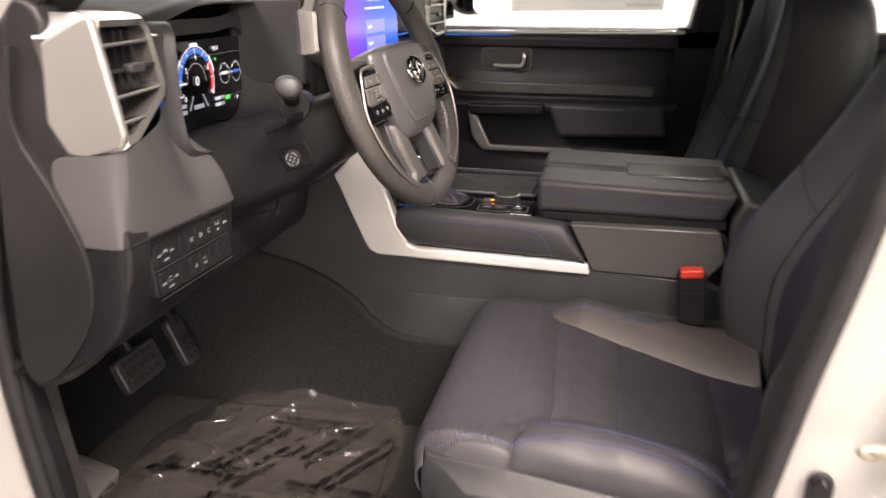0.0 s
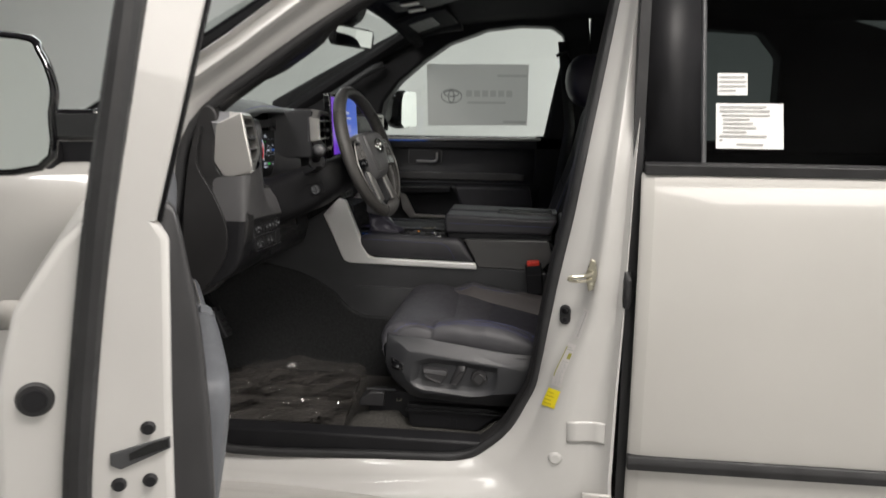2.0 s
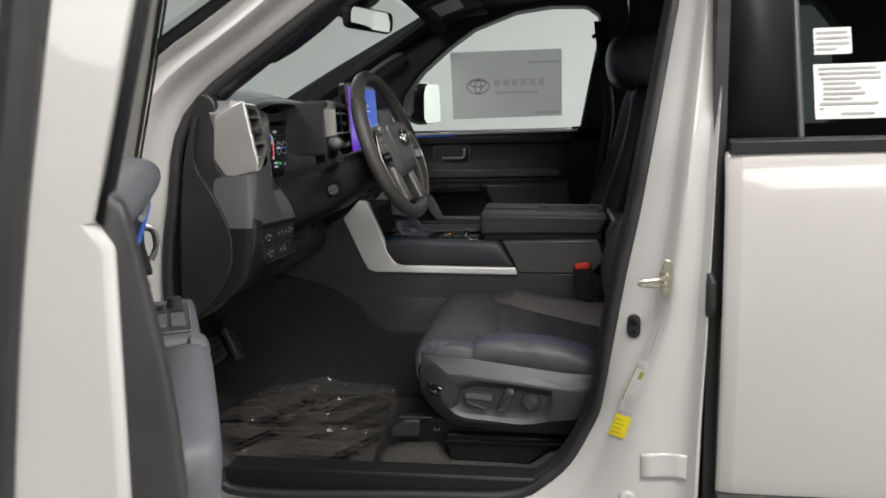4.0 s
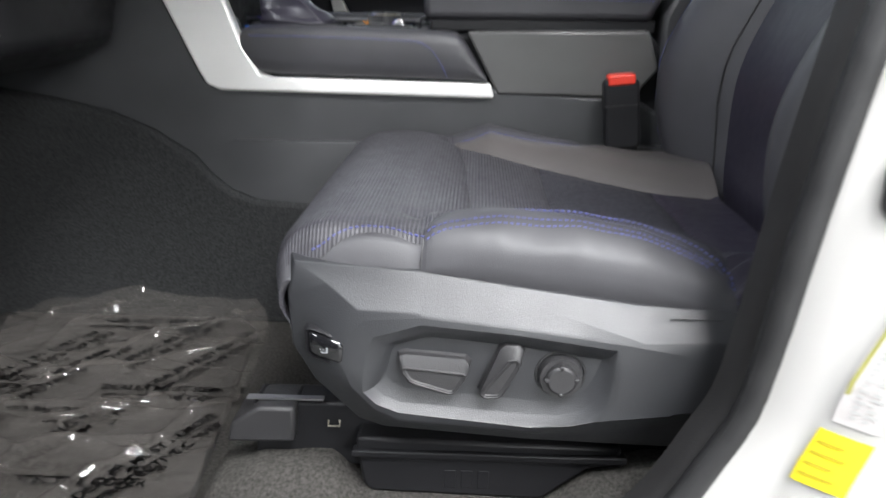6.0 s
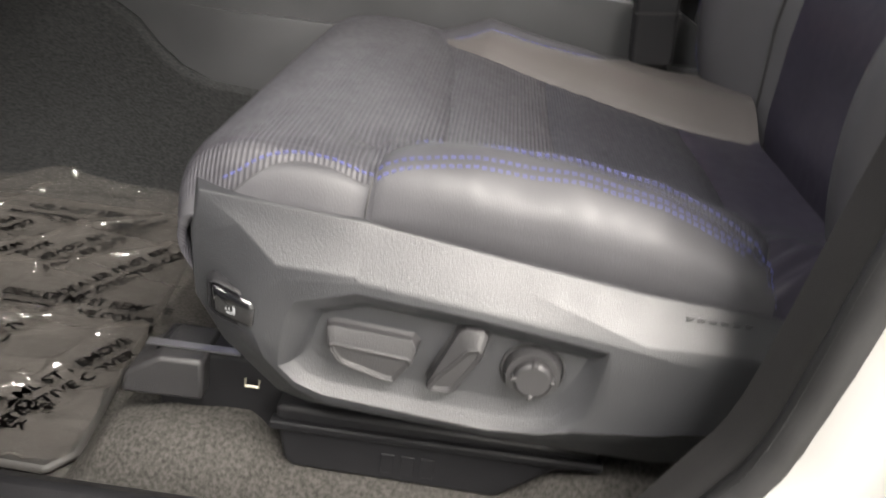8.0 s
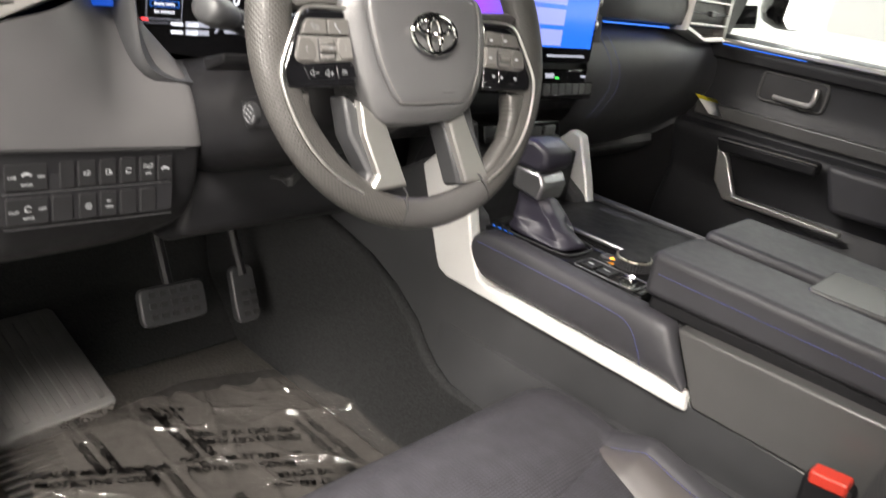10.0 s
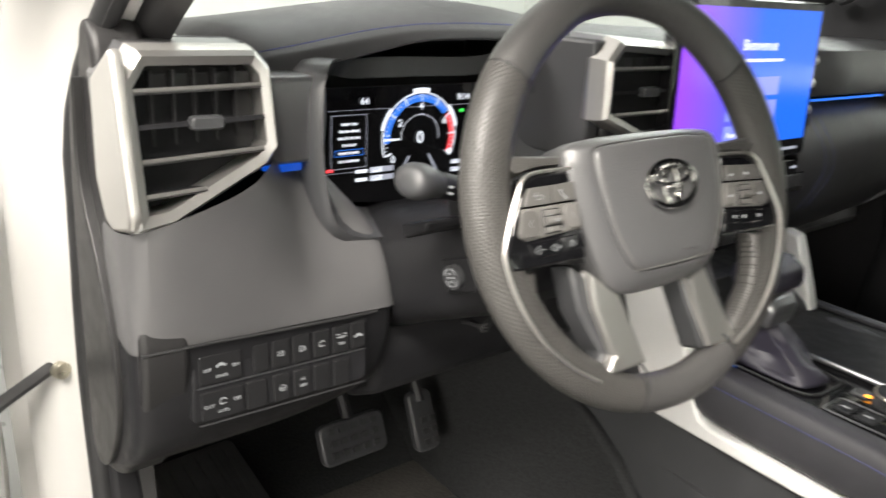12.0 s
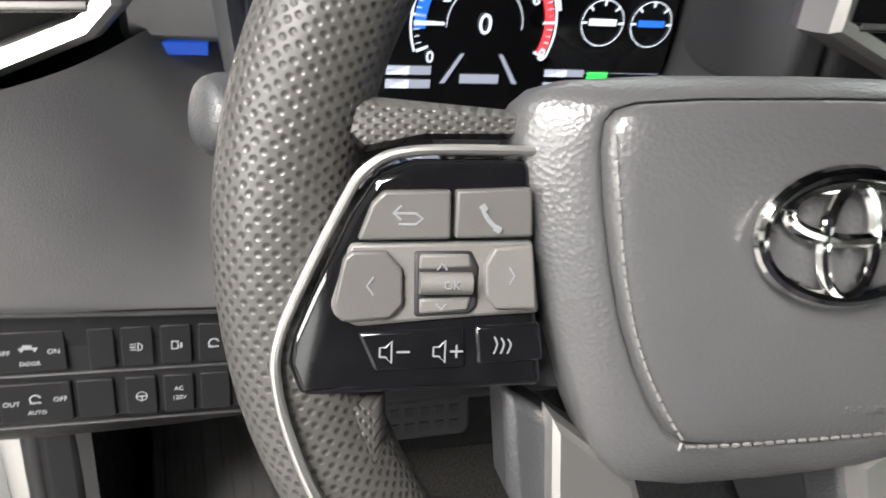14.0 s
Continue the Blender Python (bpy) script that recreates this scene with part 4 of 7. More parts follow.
# switch plate under the left vent
plate_m = framed((-.118, 1.126, 1.2285), (.004, 1, -.02), (-.10, 0, 1))
plate = part("switch_plate", prism(rounded(.192, .070, .006, skew=.05), "z", -.01, .003), PLASTIC_D, dash, "black switch plate", bevel=.002)
plate.matrix_local = plate_m
for k, (u, v, w) in enumerate(((-.068, .018, .044), (-.027, .018, .018), (-.006, .018, .021), (.017, .018, .021), (.040, .018, .021), (.063, .018, .021), (.084, .018, .020), (-.068, -.019, .044), (-.033, -.019, .024), (-.006, -.019, .021), (.017, -.019, .021), (.040, -.019, .021), (.063, -.019, .021))):
    part("rocker_switch" if k in (0, 7) else "push_button", prism(rounded(w - .002, .029, .002), "z", .002, .0055), PLASTIC_K, plate, bevel=.001).matrix_local = pose(u + .05 * v * .0, v, 0)
for z in (.0005, -.0375):
    part("plate_rail", box(-.092, .092, z - .0005, z + .0005, .003, .0045), SATIN_D, plate, "thin satin line")
for s, u, v, h in (("OFF", -.082, .018, .0065), ("ON", -.054, .018, .0065), ("DOOR", -.068, .010, .0055), ("OUT", -.082, -.019, .0065), ("AUTO", -.068, -.026, .0055), ("OFF", -.054, -.017, .0065), ("AC", .017, -.015, .006), ("120V", .017, -.022, .006), ("TRIP", .063, .013, .0055)):
    words("marking", s, h * .72, pose(u, v, .0058), ICON, plate)


def icon(parent, u, v, kind):
    """Small white pictograms of the switches."""
    b = lambda x0, x1, y0, y1: box(u + x0 * .75, u + x1 * .75, v + y0 * .75, v + y1 * .75, .0056, .0060)
    a = lambda r0, r1, a0, a1: loft([[(u + .75 * r * math.cos(radians(a0 + (a1 - a0) * k / 10)), v + .75 * r * math.sin(radians(a0 + (a1 - a0) * k / 10)), .006) for k in range(11)] for r in (r0, r1)])
    g = {"car": (b(-.007, .007, -.001, .0005), b(-.004, .003, .0005, .003), b(-.006, -.004, -.003, -.001), b(.004, .006, -.003, -.001)),
         "lamp": (b(-.006, -.001, -.003, -.0022), b(-.006, -.001, -.0004, .0004), b(-.006, -.001, .0022, .003), a(.0032, .0042, -90, 90), b(.0, .0009, -.004, .004)),
         "door": (b(-.004, .002, -.004, -.003), b(-.004, -.003, -.004, .004), b(-.004, .002, .003, .004), b(.001, .002, -.004, .004), b(.003, .005, -.003, .002)),
         "curve": (a(.0035, .005, 20, 260), b(-.005, .004, -.004, -.003)),
         "wheel": (a(.004, .005, 0, 360), b(-.004, .004, -.0005, .0005), b(-.0005, .0005, -.004, 0)),
         "trip": (a(.002, .0028, 0, 360), b(-.008, -.003, .003, .0045), b(.003, .008, .003, .0045), b(-.008, .008, -.0012, .0))}[kind]
    part("marking", join(*g), ICON, parent)


for u, v, kind in ((-.068, .021, "car"), (-.006, .018, "lamp"), (.017, .018, "door"), (.040, .018, "curve"), (.063, .021, "trip"), (.084, .018, "car"), (-.068, -.016, "curve"), (-.006, -.019, "wheel")):
    icon(plate, u, v, kind)

# middle and far side of the dash
part("centre_panel", prism([(-.13, 1.55), (-.105, 1.42), (-.10, 1.30), (-.16, 1.24), (-.4, 1.24), (-.4, 1.55)], "y", 1.56, 2.08), PLASTIC_D, dash, bevel=.01)
cl = part("climate_panel", prism(rounded(.17, .055, .008), "z", 0, .012), GLOSS, dash, "gloss black climate panel", bevel=.003)
cl.matrix_local = framed((-.098, 1.965, 1.342), (0, 1, 0), (-.15, 0, 1))
for k in range(7):
    part("climate_key", prism(rounded(.018, .020, .003), "z", .012, .016), PLASTIC, cl, bevel=.001).matrix_local = pose(-.066 + .022 * k, -.008, 0)
part("climate_lamp", join(box(-.040, -.030, .010, .014, .012, .0125)), G_GREEN, cl)
part("climate_lamp", join(box(-.070, -.045, .012, .020, .012, .0125), box(.04, .06, .012, .016, .012, .0125)), G_GREY, cl)
upper = [[(x, y, z) for x, z in ((-.20, 1.545), (-.120, 1.535), (-.112, 1.50), (-.116, 1.465), (-.16, 1.455))] for y in (2.03, 2.2, 2.4, 2.62)]
part("passenger_trim_strip", loft(upper), PLASTIC, dash, solid=.004)
part("ambient_light", box(-.128, -.122, 2.10, 2.36, 1.4535, 1.4565), BLUE_L, dash, "blue ambient glow")
glove = [[(x + (-.02 if y > 2.5 else 0), y, z) for x, z in ((-.19, 1.455), (-.115, 1.44), (-.085, 1.39), (-.085, 1.33), (-.11, 1.27), (-.17, 1.20), (-.28, 1.13), (-.4, 1.10))] for y in (2.02, 2.05, 2.2, 2.4, 2.55, 2.63)]
part("glovebox", loft(glove), SOFT, dash, sub=2, angle=60)
for dy in (0, .03):
    part("seam_thread", stitches(cr([(-.112, 2.075 + dy, 1.43), (-.083, 2.09 + dy, 1.38), (-.084, 2.10 + dy, 1.33), (-.11, 2.09 + dy, 1.27)], 8), lift=(.003, 0, 0)), THREAD, dash)
tag = thing("hang_tag", "white and yellow card tag hanging from the glovebox", "tag")
part("card", ([(-.08, 2.50, 1.315), (-.075, 2.60, 1.30), (-.045, 2.62, 1.265), (-.05, 2.52, 1.28)], [(0, 1, 2, 3)]), PAPER, tag, solid=.001)
part("stripe", ([(-.082, 2.495, 1.319), (-.077, 2.60, 1.304), (-.070, 2.603, 1.297), (-.075, 2.50, 1.311)], [(0, 1, 2, 3)]), YELLOW, tag, solid=.0016)

# touchscreen tablet
tab_m = framed((-.078, 1.823, 1.497), (.01, 1, 0), (-.05, 0, 1))
tablet = thing("touchscreen", "tall black touchscreen tablet showing a violet and blue welcome page", "screen", m=tab_m)
part("housing", prism(rounded(.350, .226, .008), "z", -.022, 0), GLOSS, tablet, bevel=.003)
page = part("page", ([(-.165, -.086, .0012), (.165, -.086, .0012), (.165, .101, .0012), (-.165, .101, .0012)], [(0, 1, 2, 3)]), PAGE, tablet, "lit violet and blue page")
pm = page.data.materials[0].node_tree
for nd in pm.nodes:
    if nd.type == "SEPXYZ":
        sepn = nd
for lk in list(pm.links):
    if lk.from_node == sepn:
        ramp_in = lk.to_socket
pm.links.new(sepn.outputs["X"], ramp_in)
words("page_title", "Bienvenue", .021, pose(.012, .052, .002), G_WHITE, page)
part("page_text", box(-.05, .075, .030, .034, .0016, .002), G_WHITE, page, "small white line too small to read")
for s, v in (("English", -.004), ("Español", -.037), ("Français", -.070)):
    part("page_button", box(-.052, .072, v - .013, v + .013, .0014, .0018), G_BOX, page)
    words("page_word", s, .010, pose(-.028, v, .0022), G_WHITE, page)
part("base_marks", box(.04, .15, -.102, -.098, .0006, .0014), G_GREY, tablet)
for v in (.03, -.005, -.045):
    part("side_knob", disc((.176, v, -.012), (1, 0, 0), .010, .008, 20), SILVER, tablet, "small ribbed silver knob")

# steering column
col = thing("steering_column", "black column shroud with turn stalk and round tilt button", "steering column")
shroud = []
for x, hw, zt, zb in ((-.26, .115, 1.345, 1.155), (-.14, .112, 1.372, 1.225), (-.03, .106, 1.408, 1.275), (.04, .092, 1.430, 1.325), (.066, .070, 1.432, 1.35)):
    zc, hh = (zt + zb) / 2, (zt - zb) / 2
    shroud.append([(x, 1.371 + hw * math.copysign(abs(math.cos(t)) ** .45, math.cos(t)), zc + hh * math.copysign(abs(math.sin(t)) ** .55, math.sin(t))) for t in [2 * math.pi * k / 28 for k in range(28)]])
part("shroud", loft(shroud, True, True), PLASTIC_D, col, angle=60)
part("tilt_button_plate", prism(rounded(.050, .036, .006), "z", 0, .004), PLASTIC_D, col, bevel=.002).matrix_local = framed((-.020, 1.268, 1.335), (1, 0, .38), (-.38, -.08, 1))
kb = part("tilt_button", disc((0, 0, .003), (0, 0, 1), .0125, .008, 24), PLASTIC, col)
kb.matrix_local = framed((-.022, 1.268, 1.334), (1, 0, .38), (-.38, -.08, 1))
part("marking", join(*[loft([[(r * math.cos(radians(a + 5 * k)), r * math.sin(radians(a + 5 * k)), .0113) for k in range(13)] for r in (.0085, .0100)]) for a in (15, 105, 195, 285)], *[box(x - .0012, x + .0012, y - .0012, y + .0012, .011, .0115) for x, y in ((.004, 0), (-.004, 0), (0, .004), (0, -.004))]), ICON, kb)
stalk = part("turn_stalk", tube(cr([(-.035, 1.300, 1.408), (-.012, 1.245, 1.428), (.004, 1.205, 1.440)], 5), [.012] * 9 + [.013, .014], 16), PLASTIC_D, col, "black turn signal stalk")
part("stalk_tip", tube(cr([(.002, 1.212, 1.438), (.008, 1.195, 1.4435), (.013, 1.181, 1.447), (.016, 1.172, 1.4495)], 4), [.0135, .0150, .0162, .0172, .0180, .0185, .0187, .0186, .0182, .0174, .0160, .0136, .006], 18, flat=.85), PLASTIC, stalk, "grey moulded stalk tip", angle=60)
for dz in (-.003, .003):
    part("stalk_marking", tube([(.010, 1.222, 1.434 + dz), (.008, 1.228, 1.432 + dz)], .0012, 6), ICON, stalk)
part("stalk_root", disc((-.03, 1.315, 1.40), (.25, -1, .2), .026, .05, 20, .022), PLASTIC_D, col)
part("stalk_fin", prism([(-.045, 1.389), (-.004, 1.402), (-.006, 1.392), (-.038, 1.376)], "y", 1.21, 1.27), PLASTIC_D, col, bevel=.003)

wires = thing("wiring_connector", "small grey connector and black leads under the dash", "connector")
part("plug", prism(rounded(.014, .022, .003), "z", -.005, .005), INK_L, wires, "grey plastic plug", bevel=.002).matrix_local = framed((-.178, 1.385, 1.186), (1, 0, .5), (-.5, 0, 1))
for k in range(3):
    part("lead", tube(cr([(-.170 + .005 * k, 1.385, 1.193), (-.150, 1.39 + .006 * k, 1.204), (-.12, 1.40, 1.212 - .005 * k), (-.15, 1.46, 1.24)], 4), .0025, 8), RUBBER, wires)

# ---- steering wheel ----
tw, yw = radians(19.7), radians(-6)
wn = Vector((math.cos(tw) * math.cos(yw), math.cos(tw) * math.sin(yw), math.sin(tw)))
wu = Vector((-math.sin(yw), math.cos(yw), 0))
wheel = thing("steering_wheel", "dark grey leather steering wheel with perforated grips and silver spokes", "steering wheel", m=framed((.105, 1.371, 1.435), wu, wn.cross(wu)))


def rim(a0, a1, k, sides=18, inset=0.0):
    """A stretch of the rim between two angles, thicker at the thumb grips; with UVs in metres."""
    secs, uvs = [], []
    for i in range(k + 1):
        t = radians(a0 + (a1 - a0) * i / k)
        side = max(0.0, abs(math.cos(t)) - .35) / .65
        low = max(0.0, -math.sin(t))
        ro = .1945
        hw = .0165 + .0058 * side ** .7 * (1 - .3 * low) + .001 * low - inset
        hd = .0165 + .0008 * side - inset
        c = ro - inset - hw
        loop = []
        for s in range(sides):
            a = 2 * math.pi * s / sides
            r = c + hw * math.cos(a)
            loop.append((r * math.cos(t), r * math.sin(t), hd * math.sin(a)))
            uvs.append((math.radians(a0 + (a1 - a0) * i / k) * .176, a * .0195))
        secs.append(loop)
    return loft(secs, True, True), uvs


for nm, a0, a1, k, mt, lb in (("top_rim", 41, 141, 30, WLEATHER, "smooth dark leather"), ("left_grip", 141.6, 257, 36, PERF, "perforated leather grip"), ("right_grip", 40.4, -63, 36, PERF, "perforated leather grip"), ("bottom_rim", 257.6, 296.4, 14, WLEATHER, "smooth dark leather")):
    g, uvs = rim(a0, a1, k, 24)
    part(nm, g, mt, wheel, lb, uvs=uvs)
for a in (41, 141.3, 257.3, 296.6):
    part("seam_thread", tube([(r * math.cos(radians(a)), r * math.sin(radians(a)), z) for r, z in ((.150, .006), (.158, .0145), (.172, .017), (.186, .0140), (.1935, .004))], .0011, 6), RUBBER, wheel)

hub_out = [(-.107, .040), (-.098, .048), (-.080, .0535), (.064, .0575), (.082, .051), (.090, .035), (.086, -.012), (.078, -.044), (.056, -.070), (.040, -.080), (-.052, -.086), (-.068, -.078), (-.082, -.050), (-.0925, -.012)]
pad_in = [(-.080, .036), (-.076, .042), (-.066, .0455), (.052, .0495), (.064, .046), (.068, .033), (.066, -.012), (.058, -.040), (.046, -.058), (.036, -.061), (-.042, -.064), (-.050, -.060), (-.064, -.036), (-.073, -.008)]
lerp2 = lambda t: [tuple(Vector(a).lerp(Vector(b), t)) for a, b in zip(hub_out, pad_in)]
lay = lambda pts, z: [(x, y, z) for x, y in pts]
hub = part("airbag_cover", loft([lay(hub_out, -.045), lay(hub_out, .008), lay(lerp2(.015), .0135), lay(lerp2(.07), .0165), lay(lerp2(.18), .0190), lay(lerp2(.55), .0245), lay(lerp2(.86), .0268), lay(lerp2(.91), .0262), lay(lerp2(.94), .0240), lay(lerp2(.97), .0262), lay(lerp2(1.0), .0288), lay([(x * .93 - .0006, y * .92 - .0007) for x, y in pad_in], .0315), lay([(x * .5 - .004, y * .5 - .004) for x, y in pad_in], .0335)], True, True), HLEATHER, wheel, "grained airbag cover", sub=1, angle=80)
part("stitching", stitches([(x * .97, y * .97, .0305) for x, y in [tuple(p) for p in cr([pad_in[0]] + pad_in[:0:-1][:9] + [pad_in[4]], 6)]], .0026, .0013, .0006), THREAD_G, hub)
words("cover_marking", "SRS AIRBAG", .0042, pose(.018, -.0510, .0322), HLEATHER, hub)
ell = lambda cx, cy, a, b, k=36: [(cx + a * math.cos(2 * math.pi * i / k), cy + b * math.sin(2 * math.pi * i / k), .0375) for i in range(k)]
emb = part("badge", tube(ell(-.004, .007, .0290, .0195), .0026, 10, True), CHROME, wheel, "chrome oval badge")
part("badge_bar", tube(ell(-.004, .0145, .0215, .0085), .0024, 8, True), CHROME, emb)
part("badge_bar", tube(ell(-.004, .0055, .0085, .0175), .0024, 8, True), CHROME, emb)

POD = [(-.0985, .0265), (-.134, .0255), (-.1455, .0205), (-.1525, .0095), (-.1640, -.0150), (-.1700, -.0290), (-.1712, -.0370), (-.1672, -.0475), (-.0905, -.0455), (-.0955, -.010)]
BTN = [("button", [(-.1460, .0125), (-.1425, .0160), (-.1235, .0165), (-.1232, .0028), (-.1498, .0022)], KEYG),
       ("button", [(-.1212, .0166), (-.0990, .0178), (-.0980, .0038), (-.1212, .0030)], KEYG),
       ("rocker_pad", [(-.1540, -.0040), (-.1515, -.0018), (-.1420, -.0018), (-.1372, -.0070), (-.1368, -.0175), (-.1405, -.0215), (-.1545, -.0225), (-.1568, -.0180)], KEYG),
       ("rocker_pad", [(-.1090, -.0005), (-.0978, .0008), (-.0955, -.0188), (-.1080, -.0188), (-.1112, -.0145), (-.1118, -.0055)], WPLASTIC)]


def pod(side):
    """The switch cluster of one spoke; side is -1 for the driver's left, 1 for the right."""
    f = (lambda pts: pts) if side < 0 else (lambda pts: [(-x - .012, y) for x, y in pts])
    base = part("switch_pod", prism(f(POD), "z", -.012, .0182), GLOSS, wheel, "gloss black switch pod", bevel=.003, segs=3)
    part("pod_gap", prism(f([(-.101, .030), (-.086, .030), (-.070, -.052), (-.098, -.050)]), "z", -.012, .003), RUBBER, base)
    part("pod_bridge", prism(f([(-.1525, .0006), (-.0970, .0020), (-.0935, -.0210), (-.1150, -.0222), (-.1500, -.0250), (-.1565, -.0220), (-.1580, -.0180)]), "z", .0165, .0196), WPLASTIC, base, bevel=.0014)
    for nm, pts, mt in BTN:
        part(nm, prism(f(offset(pts, .0004)), "z", .0165, .0217), mt, base, "grey key", bevel=.0010, segs=3)
    part("scroll_frame", prism(f([(-.1335, -.0015), (-.1160, -.0012), (-.1135, -.0060), (-.1135, -.0185), (-.1160, -.0210), (-.1330, -.0218)]), "z", .018, .0204), RUBBER, base, bevel=.001)
    part("scroll_key", prism(f([(-.1320, -.0022), (-.1168, -.0020), (-.1155, -.0065), (-.1322, -.0072)]), "z", .019, .0210), WPLASTIC, base, bevel=.001)
    part("scroll_key", prism(f([(-.1318, -.0158), (-.1155, -.0152), (-.1165, -.0198), (-.1316, -.0208)]), "z", .019, .0210), WPLASTIC, base, bevel=.001)
    part("scroll_wheel", tube([(x, -.0110, .0216) for x in ((-.1318, -.116) if side < 0 else (.1198, .104))], .0034, 14), WPLASTIC, base)
    part("gloss_key", prism(f([(-.1500, -.0268), (-.1170, -.0252), (-.1160, -.0385), (-.1445, -.0395)]), "z", .0165, .0191), GLOSS, base, bevel=.0015)
    part("gloss_key", prism(f([(-.1140, -.0250), (-.0930, -.0238), (-.0912, -.0365), (-.1125, -.0378)]), "z", .0165, .0191), GLOSS, base, bevel=.0015)
    # bright trim that runs round the pod and down the rim
    path = [(-.096, .0290), (-.134, .0280), (-.1478, .0225), (-.1555, .0105), (-.1672, -.0140), (-.1728, -.0285), (-.1738, -.0400), (-.1700, -.058), (-.1605, -.082), (-.1440, -.108), (-.1200, -.131), (-.092, -.149)]
    zs = [.0175, .0180, .0185, .0188, .0192, .0196, .0198, .0200, .0200, .0195, .0185, .0170]
    p3 = cr([(x, y, z) for (x, y), z in zip(f(path), zs)], 5)
    part("trim_strip", tube(p3, .0017, 10, flat=1.0), SILVER, wheel, "satin silver trim strip")
    grip = [(-.168, -.048), (-.140, -.0495), (-.1385, -.075), (-.128, -.100), (-.104, -.124), (-.088, -.140), (-.110, -.140), (-.140, -.114), (-.160, -.086)]
    gp = f(grip)
    ug = [(x, y) for x, y in gp] * 4
    part("inner_grip", loft([lay(offset(gp, -.004), -.010), lay(gp, -.004), lay(gp, .008), lay(offset(gp, -.004), .0135)], True, True), PERF, wheel, "perforated leather", uvs=ug, angle=60)
    part("upper_arm", loft([lay(f(q2), z) for q2, z in (([(-.160, .039), (-.150, .0435), (-.096, .0405), (-.094, .032), (-.130, .031), (-.150, .026)], -.012), ([(-.160, .039), (-.150, .0435), (-.096, .0405), (-.094, .032), (-.130, .031), (-.150, .026)], .006), ([(-.157, .0365), (-.148, .0410), (-.098, .0385), (-.097, .034), (-.130, .033), (-.148, .029)], .0115))], True, True), PERF, wheel, "perforated leather", uvs=[p for p in f([(-.160, .039), (-.150, .0435), (-.096, .0405), (-.094, .032), (-.130, .031), (-.150, .026)])] * 3, angle=60)
    leg = [(-.086, -.056), (-.052, -.082), (-.046, -.100), (-.030, -.146), (-.084, -.150), (-.070, -.132), (-.084, -.090)]
    back = [(-.100, -.050), (-.050, -.082), (-.026, -.148), (-.088, -.152), (-.076, -.130), (-.096, -.090)]
    if side > 0:
        leg = [(.054, -.066), (.030, -.080), (.036, -.104), (.050, -.148), (.094, -.150), (.078, -.122), (.064, -.092)]
        back = [(.070, -.058), (.028, -.080), (.046, -.150), (.098, -.152), (.086, -.122), (.076, -.090)]
    foot = part("spoke", prism(back, "z", -.022, .006), PLASTIC, wheel, bevel=.004)
    part("spoke_face", loft([lay(leg, .004), lay(offset(leg, -.0015), .011), lay(offset(leg, -.004), .0125)], True, True), SILVER, foot, "brushed silver spoke face", angle=12)
    return base


left_pod, right_pod = pod(-1), pod(1)
up = .0219
mk = lambda *g: part("marking", join(*g), ICON, left_pod)
mk(tube([(-.1400, .0100, up), (-.1335, .0100, up), (-.1315, .0085, up), (-.1335, .0068, up), (-.1385, .0068, up)], .0004, 6), tube([(-.1378, .0122, up), (-.1402, .0100, up), (-.1378, .0080, up)], .0004, 6))
mk(tube(cr([(-.1140, .0125, up), (-.1125, .0095, up), (-.1105, .0070, up), (-.1080, .0055, up)], 4), .0007, 6), tube([(-.1140, .0128, up), (-.1128, .0112, up)], .0011, 6), tube([(-.1098, .0062, up), (-.1080, .0052, up)], .0011, 6))
mk(tube([(-.1455, -.0090, up), (-.1475, -.0118, up), (-.1455, -.0146, up)], .0003, 6))
mk(tube([(-.1045, -.0060, up), (-.1028, -.0088, up), (-.1045, -.0116, up)], .0003, 6))
mk(tube([(-.1265, -.0070, .0212), (-.1250, -.0050, .0212), (-.1235, -.0070, .0212)], .0003, 6), tube([(-.1265, -.0175, .0212), (-.1250, -.0192, .0212), (-.1235, -.0175, .0212)], .0003, 6))
words("marking", "OK", .0034, pose(-.1225, -.0110, .0251), ICON, left_pod)
gz = .0193
for dx, s in ((-.1400, "-"), (-.1235, "+")):
    part("marking", join(tube([(dx - .0030, -.0345, gz), (dx - .0030, -.0315, gz), (dx - .0012, -.0315, gz), (dx + .0006, -.0295, gz), (dx + .0006, -.0365, gz), (dx - .0012, -.0345, gz), (dx - .0030, -.0345, gz)], .0003, 6), tube([(dx + .0022, -.0330, gz), (dx + .0062, -.0330, gz)], .00035, 6), *([tube([(dx + .0042, -.0310, gz), (dx + .0042, -.0350, gz)], .00035, 6)] if s == "+" else [])), ICON, left_pod)
part("marking", join(*[tube(cr([(-.1075 + k * .0022, -.0285 - .0004 * k, gz), (-.1065 + k * .0022, -.0310, gz), (-.1075 + k * .0022, -.0340, gz)], 3), .0003, 6) for k in range(3)]), ICON, left_pod)
for x, y in ((.093, .0085), (.115, .0085), (.132, -.012), (.090, -.011)):
    part("marking", box(x - .0025, x + .0025, y - .0012, y + .0012, .0215, .0220), ICON, right_pod)
for x, y in ((.131, -.033), (.109, -.032), (.096, -.031)):
    part("marking", box(x - .0018, x + .0018, y - .0015, y + .0015, .0190, .0194), ICON, right_pod)

